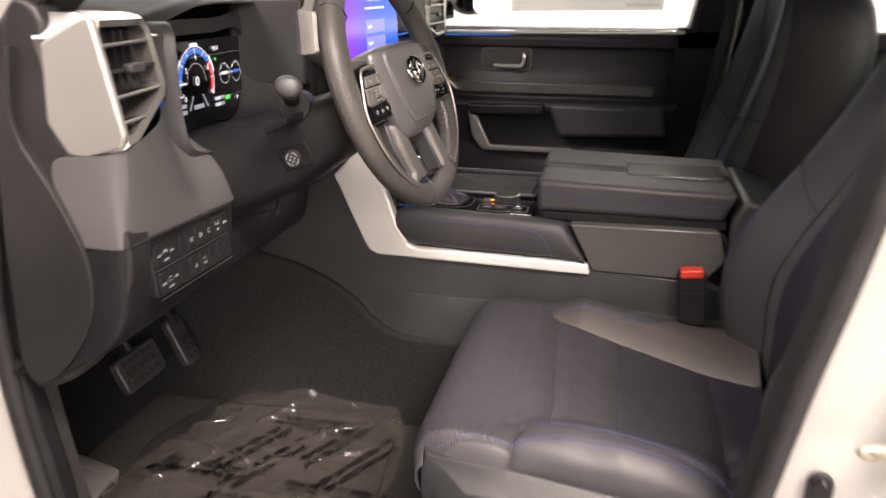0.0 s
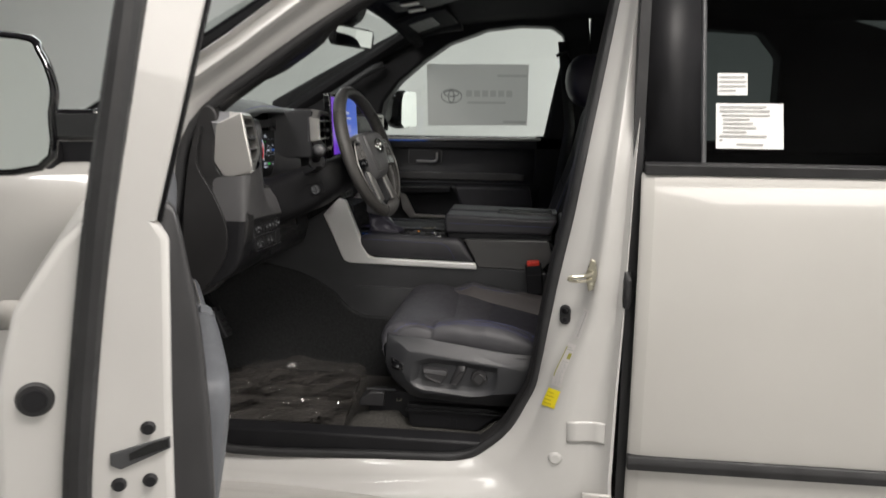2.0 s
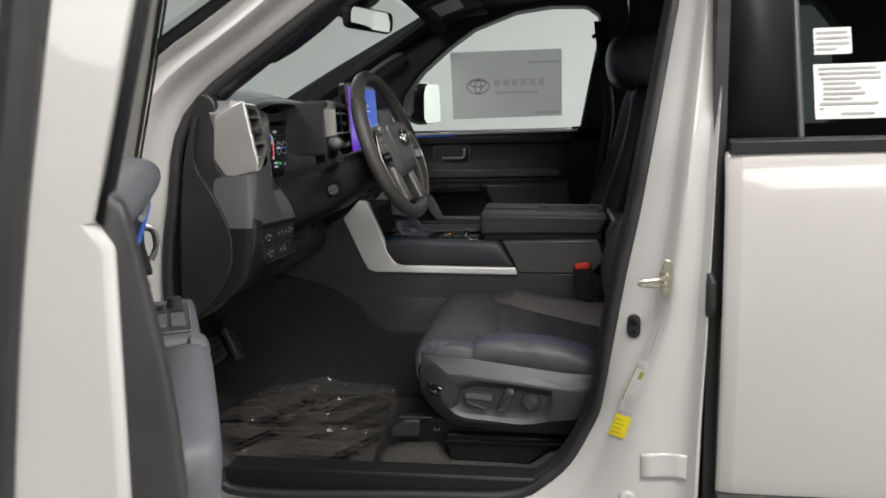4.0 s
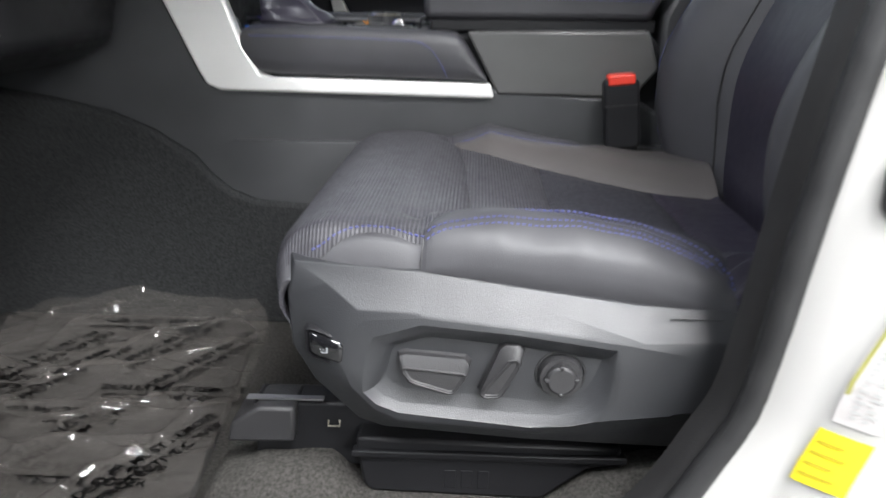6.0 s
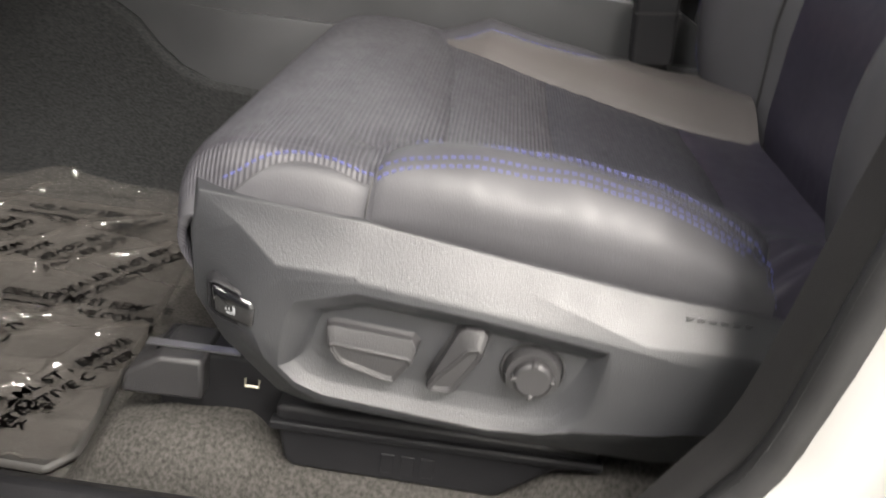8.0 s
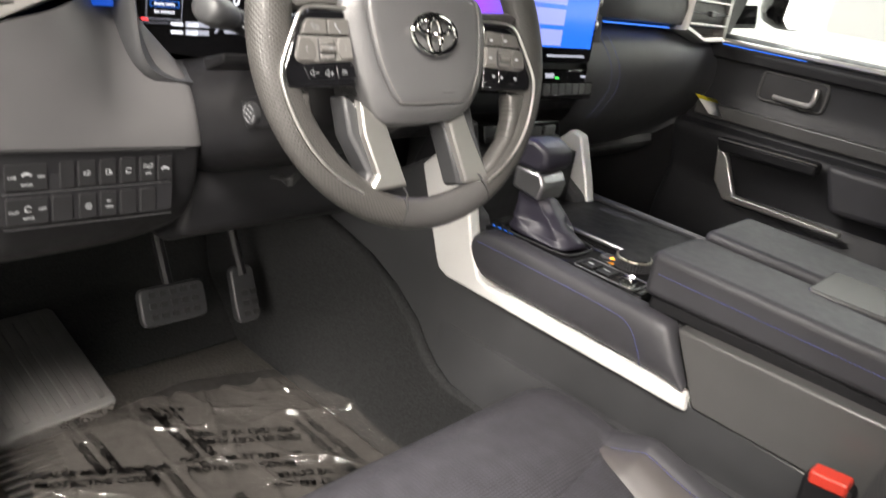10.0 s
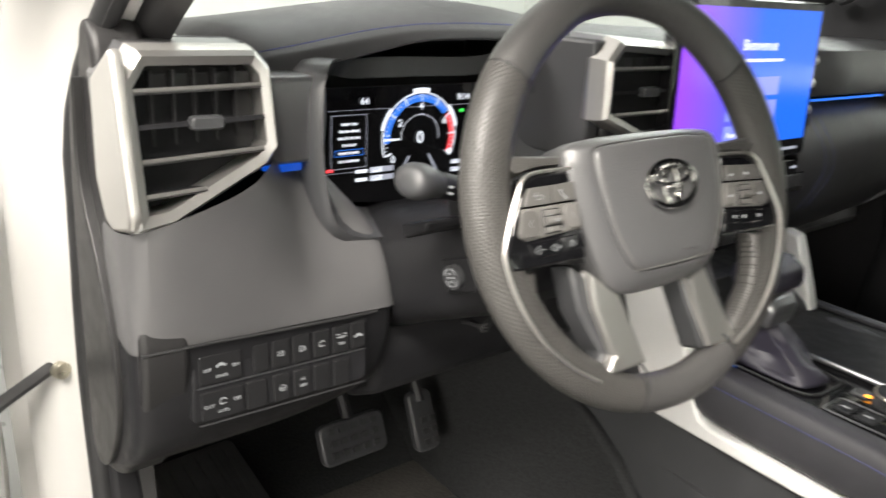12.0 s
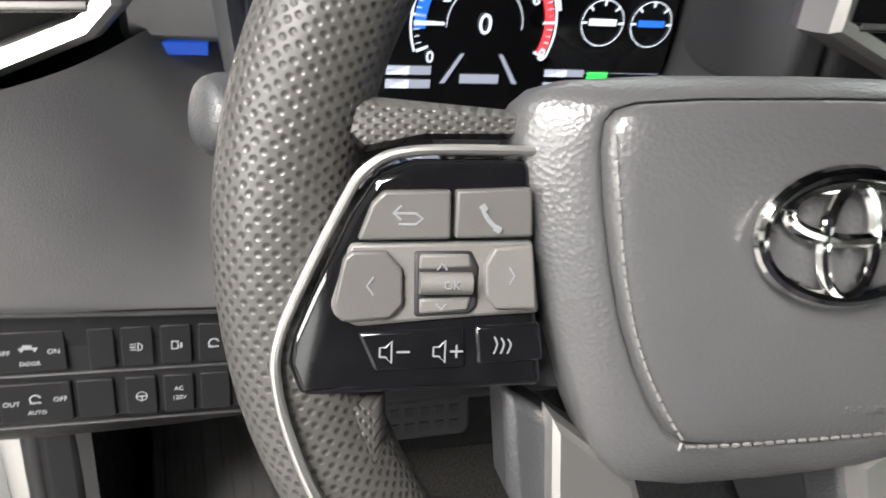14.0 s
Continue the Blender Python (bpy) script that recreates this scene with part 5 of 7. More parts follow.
# ---- centre console ----
cons = thing("centre_console", "charcoal centre console with silver side trims and padded armrests", "console")
CY = 1.82
for s in (-1, 1):
    Y = lambda d: CY + s * d
    lower = prism([(-.40, .66), (-.40, 1.10), (-.20, 1.17), (-.11, 1.225), (.0, 1.16), (.04, 1.07), (.40, 1.058), (.62, 1.045), (.70, 1.0), (.72, .66)], "y", Y(.165), Y(.120))
    part("side_panel", lower, PLASTIC, cons, bevel=.006)
    part("lower_ledge", loft([[(x, Y(.150), .66), (x, Y(.160 + d), .66), (x, Y(.160 + d), .968), (x, Y(.158 + d), .974), (x, Y(.150), .976)] for x, d in ((-.03, .0045), (-.012, .006), (.01, .010), (.06, .0145), (.14, .018), (.70, .018))], True, True), PLASTIC, cons, angle=50)
    trim = [(-.112, 1.214), (-.060, 1.268), (-.035, 1.262), (-.005, 1.190), (.020, 1.118), (.042, 1.078), (.06, 1.072), (.398, 1.066), (.404, 1.044), (-.022, 1.052), (-.042, 1.060), (-.052, 1.078)]
    part("silver_trim", prism(trim, "y", Y(.175), Y(.150)), SILVER_LIT, cons, "silver trim sweeping down and back, brightened in its colour", bevel=.005, segs=3)
    secs = []
    for x, zt, zb in ((.008, 1.128, 1.110), (.014, 1.148, 1.09), (.04, 1.154, 1.074), (.10, 1.152, 1.073), (.25, 1.148, 1.070), (.34, 1.145, 1.068), (.352, 1.142, 1.067), (.392, 1.075, 1.066)):
        secs.append([(x, Y(.150), zb), (x, Y(.170), zb + .002), (x, Y(.175), zb + (zt - zb) * .3), (x, Y(.174), zb + (zt - zb) * .75), (x, Y(.166), zt - .004), (x, Y(.154), zt), (x, Y(.118), zt - .004), (x, Y(.112), zt - .03)])
    part("knee_pad", loft(secs), LEATHER, cons, "stitched black knee pad", sub=1, angle=70)
    part("stitching", stitches(cr([(.03, Y(.1775), 1.135), (.12, Y(.178), 1.134), (.26, Y(.178), 1.130), (.300, Y(.178), 1.122), (.322, Y(.178), 1.095), (.330, Y(.178), 1.078)], 8)), THREAD, cons)
    part("bin_side", prism([(.360, 1.143), (.408, 1.050), (.615, 1.046), (.65, 1.09), (.632, 1.146)], "y", Y(.168), Y(.14)), SATIN_P, cons, "smooth satin charcoal panel", bevel=.004)
    part("carpet_side", prism([(-.80, .66), (-.80, 1.06), (-.42, 1.06), (-.297, 1.040), (-.20, 1.018), (-.134, .990), (-.072, .950), (-.045, .918), (-.015, .893), (.026, .878), (.10, .874), (.74, .874), (.74, .66)], "y", Y(.184), Y(.16)), CARPET, cons, "black carpet along the tunnel", bevel=.008)
part("core", prism([(-.30, .66), (-.30, 1.12), (-.02, 1.125), (.30, 1.118), (.34, 1.14), (.64, 1.14), (.72, 1.05), (.74, .66)], "y", CY - .14, CY + .14), PLASTIC_D, cons, bevel=.008)
# armrest lids


def lid(name, y0, y1, x0, x1, label):
    ob = part(name, prism([(x0 - .006, 1.160), (x0 - .008, 1.222), (x1 + .018, 1.212), (x1 - .008, 1.158)], "y", y0 - .003, y1), LEATHER, cons, label, bevel=.011, segs=4, angle=50)
    part("stitching", stitches([(x0 + .01, y0 - .0022, 1.193), (x1 - .01, y0 - .0022, 1.187)], lift=(0, -.001, .001)), THREAD, ob)
    part("lid_base", box(x0 + .004, x1, y0 + .004, y1 - .004, 1.142, 1.160), PLASTIC_D, ob, bevel=.003)
    return ob


lid("armrest_lid", 1.672, 1.800, .300, .645, "padded black leather armrest lid")
far = lid("armrest_lid", 1.838, 1.990, .295, .650, "padded black leather armrest lid")
part("phone_shelf", prism(rounded(.185, .112, .006), "z", 1.200, 1.2205), SHELF, cons, "satin dark inset shelf", bevel=.003).matrix_local = pose(.553, 1.822, 0)
part("lid_gap", box(.30, .66, 1.802, 1.836, 1.14, 1.165), RUBBER, cons)
part("rear_riser", prism([(.655, 1.05), (.655, 1.165), (.675, 1.205), (.76, 1.18), (.78, .68), (.66, .68)], "y", CY - .150, CY + .150), PLASTIC, cons, bevel=.008)
# shifter deck
deck = part("shift_deck", prism([(-.01, 1.650 + .035), (.285, 1.690), (.285, 1.790), (.24, 1.800), (-.01, 1.800)], "z", 1.12, 1.146), GLOSS, cons, "gloss black shifter deck", bevel=.003)
tray = part("tray_lid", prism([(-.02, 1.812), (.268, 1.812), (.268, 2.0), (-.02, 2.0)], "z", 1.12, 1.150), PLASTIC_D, cons, "flat dark storage lid", bevel=.003)
part("tray_rail", tube([(-.02, 1.806, 1.154), (.272, 1.806, 1.152)], .0035, 8), SATIN_D, cons, "satin tray rail")
part("tray_rail", tube([(.275, 1.812, 1.152), (.275, 1.998, 1.152)], .003, 8), SATIN_D, cons)
part("tray_rail", tube([(-.02, 2.004, 1.154), (.28, 2.004, 1.152)], .006, 8), PLASTIC, cons)
boot = []
for k, (x, y, z, a) in enumerate(((.085, 1.742, 1.146, .052), (.083, 1.742, 1.154, .049), (.081, 1.741, 1.161, .039), (.077, 1.741, 1.168, .041), (.072, 1.740, 1.176, .031), (.068, 1.740, 1.184, .033), (.062, 1.739, 1.194, .0245), (.057, 1.739, 1.202, .0255), (.050, 1.738, 1.214, .021))):
    w = (0, .06, .17, .08, .20, .08, .16, .08, .02)[k]
    boot.append([(x + a * 1.25 * math.copysign(abs(math.cos(t)) ** .6, math.cos(t)) * (1 + w * math.sin(5 * t + .5 * k)), y + a * .8 * math.copysign(abs(math.sin(t)) ** .6, math.sin(t)) * (1 + w * math.cos(4 * t + .7 * k)), z + .03 * w * math.sin(3 * t + k)) for t in [2 * math.pi * i / 36 for i in range(36)]])
sh = part("shift_lever", loft(boot, True, True), LEATHER_N, cons, "creased leather boot", sub=1, angle=70)
part("boot_frame", tube([(.085 + .070 * math.copysign(abs(math.cos(t)) ** .5, math.cos(t)), 1.742 + .044 * math.copysign(abs(math.sin(t)) ** .5, math.sin(t)), 1.148) for t in [2 * math.pi * i / 32 for i in range(32)]], .002, 8, True), PLASTIC_D, sh)
part("knob_collar", prism([(.022, 1.214), (.076, 1.206), (.082, 1.232), (.070, 1.250), (.020, 1.250)], "y", 1.708, 1.770), SATIN_D, sh, "dark satin knob collar", bevel=.006)
part("knob", prism([(.016, 1.250), (.070, 1.250), (.082, 1.262), (.078, 1.286), (.050, 1.296), (.020, 1.292), (.010, 1.272)], "y", 1.704, 1.774), LEATHER_N, sh, "black leather knob top", bevel=.010, segs=3)
dialp = part("drive_mode_dial", disc((.222, 1.772, 1.146), (0, 0, 1), .026, .020, 40, .024), PLASTIC_D, cons, "ribbed rotary dial")
part("dial_ring", tube([(.222 + .0255 * math.cos(t), 1.772 + .0255 * math.sin(t), 1.163) for t in [2 * math.pi * i / 40 for i in range(40)]], .0017, 8, True), STEEL, dialp, "bright metal ring")
part("dial_rib", join(*[box(.222 + .0262 * math.cos(t) - .0008, .222 + .0262 * math.cos(t) + .0008, 1.772 + .0262 * math.sin(t) - .0008, 1.772 + .0262 * math.sin(t) + .0008, 1.148, 1.161) for t in [2 * math.pi * i / 36 for i in range(36)]]), PLASTIC, dialp)
bplate = part("button_plate", prism(rounded(.100, .046, .006), "z", 1.1445, 1.1485), GLOSS, deck, "gloss black button plate", bevel=.0015)
bplate.matrix_local = pose(.222, 1.712, 0)
part("plate_rim", tube([(x, y, 1.1485) for x, y in rounded(.100, .046, .006)], .0009, 6, True), SATIN_D, bplate)
for x, w in ((-.033, .022), (-.006, .024)):
    part("console_button", box(x - w / 2, x + w / 2, -.014, .014, 1.148, 1.1512), PLASTIC_D, bplate, bevel=.0015)
    part("console_marking", box(x - .005, x + .005, -.003, .000, 1.1513, 1.1516), ICON, bplate)
part("toggle", prism([(.016, 1.148), (.040, 1.148), (.037, 1.157), (.028, 1.159), (.020, 1.153)], "y", -.008, .008), CHROME, bplate, "small chrome toggle", bevel=.002)
part("console_button", box(.172, .192, 1.762, 1.782, 1.145, 1.1495), PLASTIC, deck, bevel=.0015)
part("console_lamp", box(.188, .196, 1.762, 1.770, 1.1496, 1.150), AMBER, deck, "amber lamp")
part("gear_marking", join(*[box(.010 + .012 * k, .015 + .012 * k, 1.697, 1.700, 1.1462, 1.1466) for k in range(4)]), BLUE_L, deck, "blue gear letters too small to read")
part("riser_bin", box(-.20, -.02, 1.70, 1.94, 1.13, 1.24), RUBBER, cons)
part("riser_face", prism([(-.13, 1.30), (-.07, 1.29), (-.02, 1.14), (-.2, 1.14)], "y", 1.69, 1.715), PLASTIC_D, cons, bevel=.004)
part("riser_key_bar", prism([(-.115, 1.275), (-.095, 1.275), (-.085, 1.245), (-.11, 1.245)], "y", 1.76, 1.98), GLOSS, cons, "gloss key bar", bevel=.002)
for k in range(4):
    part("riser_key", box(-.096, -.086, 1.80 + .042 * k, 1.834 + .042 * k, 1.250, 1.268), PLASTIC, cons, bevel=.002)
part("usb_lamp", box(-.075, -.072, 1.735, 1.750, 1.19, 1.20), BLUE_L, cons)

# ---- seat belt buckle ----
buckle = thing("belt_buckle", "black seat belt buckle with red release button beside the seat", "belt buckle", m=framed((.592, 1.612, 1.03), (1, 0, .1), (-.22, 0, 1)))
part("body", prism(rounded(.052, .104, .010), "z", -.014, .014), PLASTIC_D, buckle, bevel=.005)
part("release_button", prism(rounded(.040, .016, .004), "z", -.010, .0155), RED, buckle, "red press button", bevel=.003).matrix_local = pose(0, .050, 0)
part("seam", box(-.027, .027, .012, .014, -.0145, .0146), RUBBER, buckle)
part("stem", prism(rounded(.034, .09, .006), "z", -.006, .006), PLASTIC_D, buckle).matrix_local = pose(.004, -.085, 0)

# ---- seats ----


def seat(cy, s, name_label, lead, dx=0.0, bulk=0.0, drop=0.0):
    """A front bucket seat centred on cy; s is 1 where the door lies towards -y, -1 where it lies towards +y."""
    st = thing("front_seat", name_label, "car seat", "front seats", m=pose(dx, 0, 0))
    Y = lambda d: cy + s * d  # d < 0 towards the door
    # cushion: a long profile from the front roll to the back, and a height over it that follows the sewn panels
    prof = [(.205, .900), (.190, .925), (.186, .948), (.194, .972), (.212, .987), (.245, .997), (.30, .996), (.36, .984), (.40, .976), (.47, .961), (.55, .949), (.62, .940), (.70, .938)]
    steps = 16
    path = cr([(x, 0, z) for x, z in prof], steps)
    top = 4 * steps
    px, pz = np.array([p.x for p in path[top:]]), np.array([p.z for p in path[top:]])
    line = lambda pts, k=6: np.array([tuple(p) for p in cr([(x, y, 0) for x, y in pts], k)])[:, :2]
    front_edge = line([(.196, 1.112), (.225, 1.107), (.238, 1.108), (.252, 1.113), (.268, 1.119), (.285, 1.122), (.306, 1.121), (.333, 1.116)])
    top_edge = line([(.333, 1.130), (.340, 1.148), (.355, 1.162), (.380, 1.166), (.405, 1.163), (.464, 1.153), (.524, 1.149), (.578, 1.143), (.606, 1.130), (.616, 1.112)])
    outer_row = line([(.335, 1.1165), (.37, 1.122), (.408, 1.127), (.47, 1.129), (.53, 1.129), (.592, 1.125)])
    pair_row = line([(.335, 1.1225), (.37, 1.129), (.408, 1.1345), (.47, 1.136), (.53, 1.1355), (.594, 1.130)])
    tongue = line([(.352, 1.560), (.359, 1.50), (.364, 1.45), (.368, 1.352), (.373, 1.26), (.372, 1.222), (.362, 1.196), (.342, 1.178), (.322, 1.172)])
    cross_1 = line([(.467, 1.521), (.4665, 1.44), (.466, 1.37), (.470, 1.26), (.472, 1.17)])
    cross_2 = line([(.617, 1.47), (.620, 1.42), (.622, 1.31), (.618, 1.20), (.612, 1.125)])
    far_edge = line([(.343, 1.575), (.349, 1.558), (.386, 1.542), (.467, 1.521), (.564, 1.492), (.62, 1.475), (.69, 1.455)])
    pad_edge = line([(.346, 1.572), (.362, 1.578), (.397, 1.584), (.448, 1.579), (.506, 1.575), (.535, 1.588), (.548, 1.612)])
    side_seam = line([(.333, 1.130), (.332, 1.118), (.330, 1.108), (.329, 1.100)])
    dense = []
    for poly in (front_edge, top_edge, tongue, cross_1, cross_2, far_edge, pad_edge, side_seam):
        for p, q in zip(poly, poly[1:]):
            dense += [p + (q - p) * k / 4 for k in range(4)]
    dense = np.array(dense)
    rows_d = np.vstack([outer_row, pair_row])

    def height(x, y):
        """Height of the upholstery at a place of the plan, relative to the middle profile."""
        u = min(1.0, max(0.0, (x - .322) / .018))
        u = u * u * (3 - 2 * u)
        w = min(1.0, max(0.0, (x - .333) / .10)) ** .7
        crest = float(np.interp(x, (.33, .36, .40, .47, .53, .58, .62, .70), (.009, .020, .032, .045, .045, .036, .026, .016))) * u
        e_front = -.034 * (max(0.0, (1.130 - y) / .0265)) ** 2.2
        e_back = float(np.interp(y, (1.1035, 1.106, 1.110, 1.117, 1.129, 1.140, 1.150), (-.048, -.034, -.027, -.020, -.0105, -.004, 0)))
        h = e_front * (1 - w) + e_back * w
        if y < 1.150:
            h += crest
        else:
            t = min(1.0, (y - 1.150) / (.045 + .04 * w))
            h += crest * (1 - t * t * (3 - 2 * t))
        v = min(1.0, max(0.0, (x - .335) / .06))
        fe = float(np.interp(x, (.35, .386, .467, .564, .62, .69), (1.552, 1.542, 1.521, 1.492, 1.475, 1.455)))
        if y > fe - .02:
            t = min(1.0, (y - fe + .02) / .085)
            h += v * .034 * t * t * (3 - 2 * t)
        h += float(np.interp(y, (1.588, 1.612, 1.626, 1.632, 1.636), (0, -.004, -.016, -.034, -.055)))
        d = float(np.min(np.hypot(dense[:, 0] - x, dense[:, 1] - y)))
        dr = float(np.min(np.hypot(rows_d[:, 0] - x, rows_d[:, 1] - y)))
        h += .0048 * (1 - math.exp(-(d / .014) ** 2)) - .0022 * math.exp(-(d / .0028) ** 2) - .0005 * math.exp(-(dr / .004) ** 2)
        # puckers where the panels gather, creases in the rear corner, and slack in the covers
        g = math.exp(-(((x - .352) / .020) ** 2 + ((y - 1.178) / .022) ** 2))
        h += g * .0026 * math.sin((x * .86 + y * .5) * 760)
        g = math.exp(-(((x - .632) / .03) ** 2 + ((y - 1.125) / .03) ** 2))
        h += g * .004 * math.sin((x * .55 - y * .84) * 420)
        h += .0006 * noise.noise(Vector((x * 22, y * 17, 3.1))) + .0005 * noise.noise(Vector((x * 60, y * 25, 7.7)))
        return h

    def surf(x, y, lift=0.0):
        return (x, Y(y - 1.372), float(np.interp(x, px, pz)) + height(x, y) + lift)

    shield_z = lambda x: float(np.interp(x, (.20, .33, .44, .53, .60, .70), (.955, .945, .930, .918, .912, .91)))
    ys = [1.1035, 1.1045, 1.106, 1.108, 1.110, 1.113] + [1.116 + .0034 * k for k in range(150)]
    ys = [y for y in ys if y < 1.6225] + [1.6235, 1.627, 1.630, 1.632, 1.634, 1.6355]
    allrows, rows_xy = [], []
    for i, p in enumerate(path):
        roll = max(0.0, 1 - i / (4.9 * steps))
        row, flat_xy = [], []
        for k, y in enumerate(ys):
            edge = max(0.0, abs(y - 1.370) - .195) / .07
            x = p.x + .022 * roll * edge ** 2
            z = p.z + height(max(p.x, .20), y) * (1 if i >= top else .25 + .75 * (i / top) ** 2) - .008 * roll * edge ** 2
            row.append((x, Y(y - 1.372), z))
            flat_xy.append((p.x if i >= 3.4 * steps else .20, y))
        low = min(row[0][2] - .008, shield_z(p.x))
        row = [(row[0][0] + .002, Y(1.112 - 1.372), low), (row[0][0], Y(1.1025 - 1.372), (low + row[0][2]) / 2 + .004)] + row + [(row[-1][0], Y(.264), row[-1][2] - .03), (row[-1][0], Y(.258), row[-1][2] - .06)]
        flat_xy = [(p.x, 1.100), (p.x, 1.102)] + flat_xy + [(p.x, 1.636), (p.x, 1.636)]
        allrows.append(row)
        rows_xy.append(flat_xy)
    n = len(ys) + 4
    # the vertices nearest to a seam move onto it, so that the panels meet along clean lines
    snapped = set()

    def put(i, j, x, y):
        rows_xy[i][j], allrows[i][j] = (x, y), surf(x, y)
        snapped.add((i, j))

    for seam_line in (front_edge[8:], top_edge, far_edge, pad_edge):
        order = np.argsort(seam_line[:, 0])
        sx, sy = seam_line[order, 0], seam_line[order, 1]
        for i in range(top, len(allrows)):
            x = rows_xy[i][6][0]
            if sx[0] <= x <= sx[-1]:
                y = float(np.interp(x, sx, sy))
                put(i, 2 + int(np.argmin([abs(q - y) for q in ys])), x, y)
    for seam_line in (cross_1, cross_2, tongue[:26]):
        order = np.argsort(seam_line[:, 1])
        sx, sy = seam_line[order, 0], seam_line[order, 1]
        for j, y in enumerate(ys):
            if sy[0] <= y <= sy[-1]:
                x = float(np.interp(y, sy, sx))
                put(top + int(np.argmin(np.abs(px - x))), j + 2, x, y)

    def panel_of(x, y, i):
        if y > float(np.interp(x, pad_edge[:, 0], pad_edge[:, 1])) and y > 1.57 and .346 < x < .548 or y > 1.612 and x > .33:
            return "bolster_rim"
        if x < .333 and y < float(np.interp(x, front_edge[:, 0], front_edge[:, 1])) and i > 2.7 * steps:
            return "front_side"
        if x < .333 and i > 2.7 * steps and y > 1.622:
            return "far_side"
        if x >= .333 and y < float(np.interp(x, top_edge[:, 0], top_edge[:, 1])) and x < .614:
            return "door_bolster"
        if x > .346 and y > float(np.interp(x, far_edge[2:, 0], far_edge[2:, 1])):
            return "inner_bolster"
        if x > float(np.interp(y, cross_2[::-1, 1], cross_2[::-1, 0])):
            return "cushion_back"
        if x > float(np.interp(y, cross_1[::-1, 1], cross_1[::-1, 0])):
            return "cushion_middle"
        if x > float(np.interp(y, (1.222, 1.26, 1.352, 1.45, 1.50, 1.56), (.372, .373, .368, .364, .359, .352))) or y < 1.20 and x > .342 + (y - 1.178):
            return "cushion_insert"
        return "cushion_front"

    faces = {}
    for i in range(len(allrows) - 1):
        for j in range(n - 1):
            q = ((i, j), (i, j + 1), (i + 1, j + 1), (i + 1, j))
            cells = [q]
            if q[0] in snapped and q[2] in snapped:
                cells = [(q[0], q[1], q[2]), (q[0], q[2], q[3])]
            elif q[1] in snapped and q[3] in snapped:
                cells = [(q[0], q[1], q[3]), (q[1], q[2], q[3])]
            for c in cells:
                x = sum(rows_xy[a][b][0] for a, b in c) / len(c)
                y = sum(rows_xy[a][b][1] for a, b in c) / len(c)
                faces.setdefault(panel_of(x, y, i), []).append(tuple(a * n + b for a, b in c))
    verts = [v for r in allrows for v in r]
    run, arc = 0.0, []
    for i, p in enumerate(path):
        run += (p - path[i - 1]).length if i else 0.0
        arc.append(run)
    cover_uv = [(arc[i], rows_xy[i][j][1]) for i in range(len(allrows)) for j in range(n)]
    for nm, mt, lb in (("cushion_front", RIB, "ribbed perforated front pad"), ("cushion_insert", RIB, "ribbed perforated insert"), ("cushion_middle", RIB_D, "darker finely ribbed insert"), ("cushion_back", LEATHER_N, "smooth dark rear panel"), ("door_bolster", LEATHER, "smooth leather bolster with blue stitching"), ("inner_bolster", LEATHER_LIT, "smooth leather bolster, paler in place of sheen"), ("bolster_rim", LEATHER, "smooth leather rim"), ("front_side", LEATHER, "smooth leather side"), ("far_side", LEATHER, "smooth leather side")):
        used = sorted({k for f in faces.get(nm, []) for k in f})
        at = {k: m for m, k in enumerate(used)}
        part(nm, ([verts[k] for k in used], [tuple(at[k] for k in f) for f in faces[nm]]), mt, st, lb, angle=180, uvs=[cover_uv[k] for k in used])
    on = lambda poly, lift=.0003, shift=0.0: [surf(float(x), float(y) + shift, lift) for x, y in poly]
    for poly, r in ((front_edge[10:], .0007), (top_edge, .0007), (tongue, .0007), (cross_1, .0006), (cross_2, .0006), (far_edge[6:], .0008), (pad_edge, .0007), (side_seam, .0009)):
        part("seam", tube(on(poly, -.0004), r, 6), RUBBER, st)
    for poly, shift in ((front_edge[8:], .0042), (outer_row, 0), (pair_row, 0), (top_edge[12:], .0045), (pad_edge[4:30], -.004)):
        part("stitching", stitches(on(poly, .0004, shift), length=.0036, gap=.0020, r=.00065), THREAD, st, "blue contrast stitching")
    part("stitching", stitches(on(top_edge[12:], .0004, -.0040), length=.0036, gap=.0020, r=.0005), THREAD_D, st)
    # backrest: level sections, with bolsters that reach forward
    secs = []
    leads = dict(zip((.90, .95, 1.0, 1.06, 1.12, 1.20, 1.28, 1.36, 1.44, 1.50, 1.56, 1.595), lead))
    for z, fw, hw, th in ((.90, .03, .235, .10), (.95, .06, .250, .13), (1.0, .085, .258, .15), (1.06, .095, .264, .16), (1.12, .098, .268, .16), (1.20, .094, .268, .16), (1.28, .080, .266, .15), (1.36, .066, .258, .145), (1.44, .050, .246, .14), (1.50, .036, .236, .13), (1.56, .022, .215, .115), (1.595, .008, .150, .07)):
        xc = leads[z] + fw
        th += bulk * min(1.0, max(0.0, (z - 1.1) / .3))
        loop = []
        for d, f in ((-1, .35), (-.97, .85), (-.88, 1.0), (-.76, .90), (-.64, .45), (-.52, .10), (-.25, .0), (0, -.02), (.25, .0), (.52, .10), (.64, .45), (.76, .90), (.88, 1.0), (.97, .85), (1, .35)):
            loop.append((xc - fw * f, Y(d * hw), z))
        for d in (.96, .6, 0, -.6, -.96):
            loop.append((xc + th * (1 if abs(d) < .9 else .6), Y(d * hw), z))
        secs.append(loop)
    # split into the two bolsters, the centre and the shell
    take = lambda a, b: loft([l[a:b + 1] for l in secs])
    part("backrest_bolster", take(0, 5), LEATHER, st, "smooth leather bolster", sub=2, angle=80)
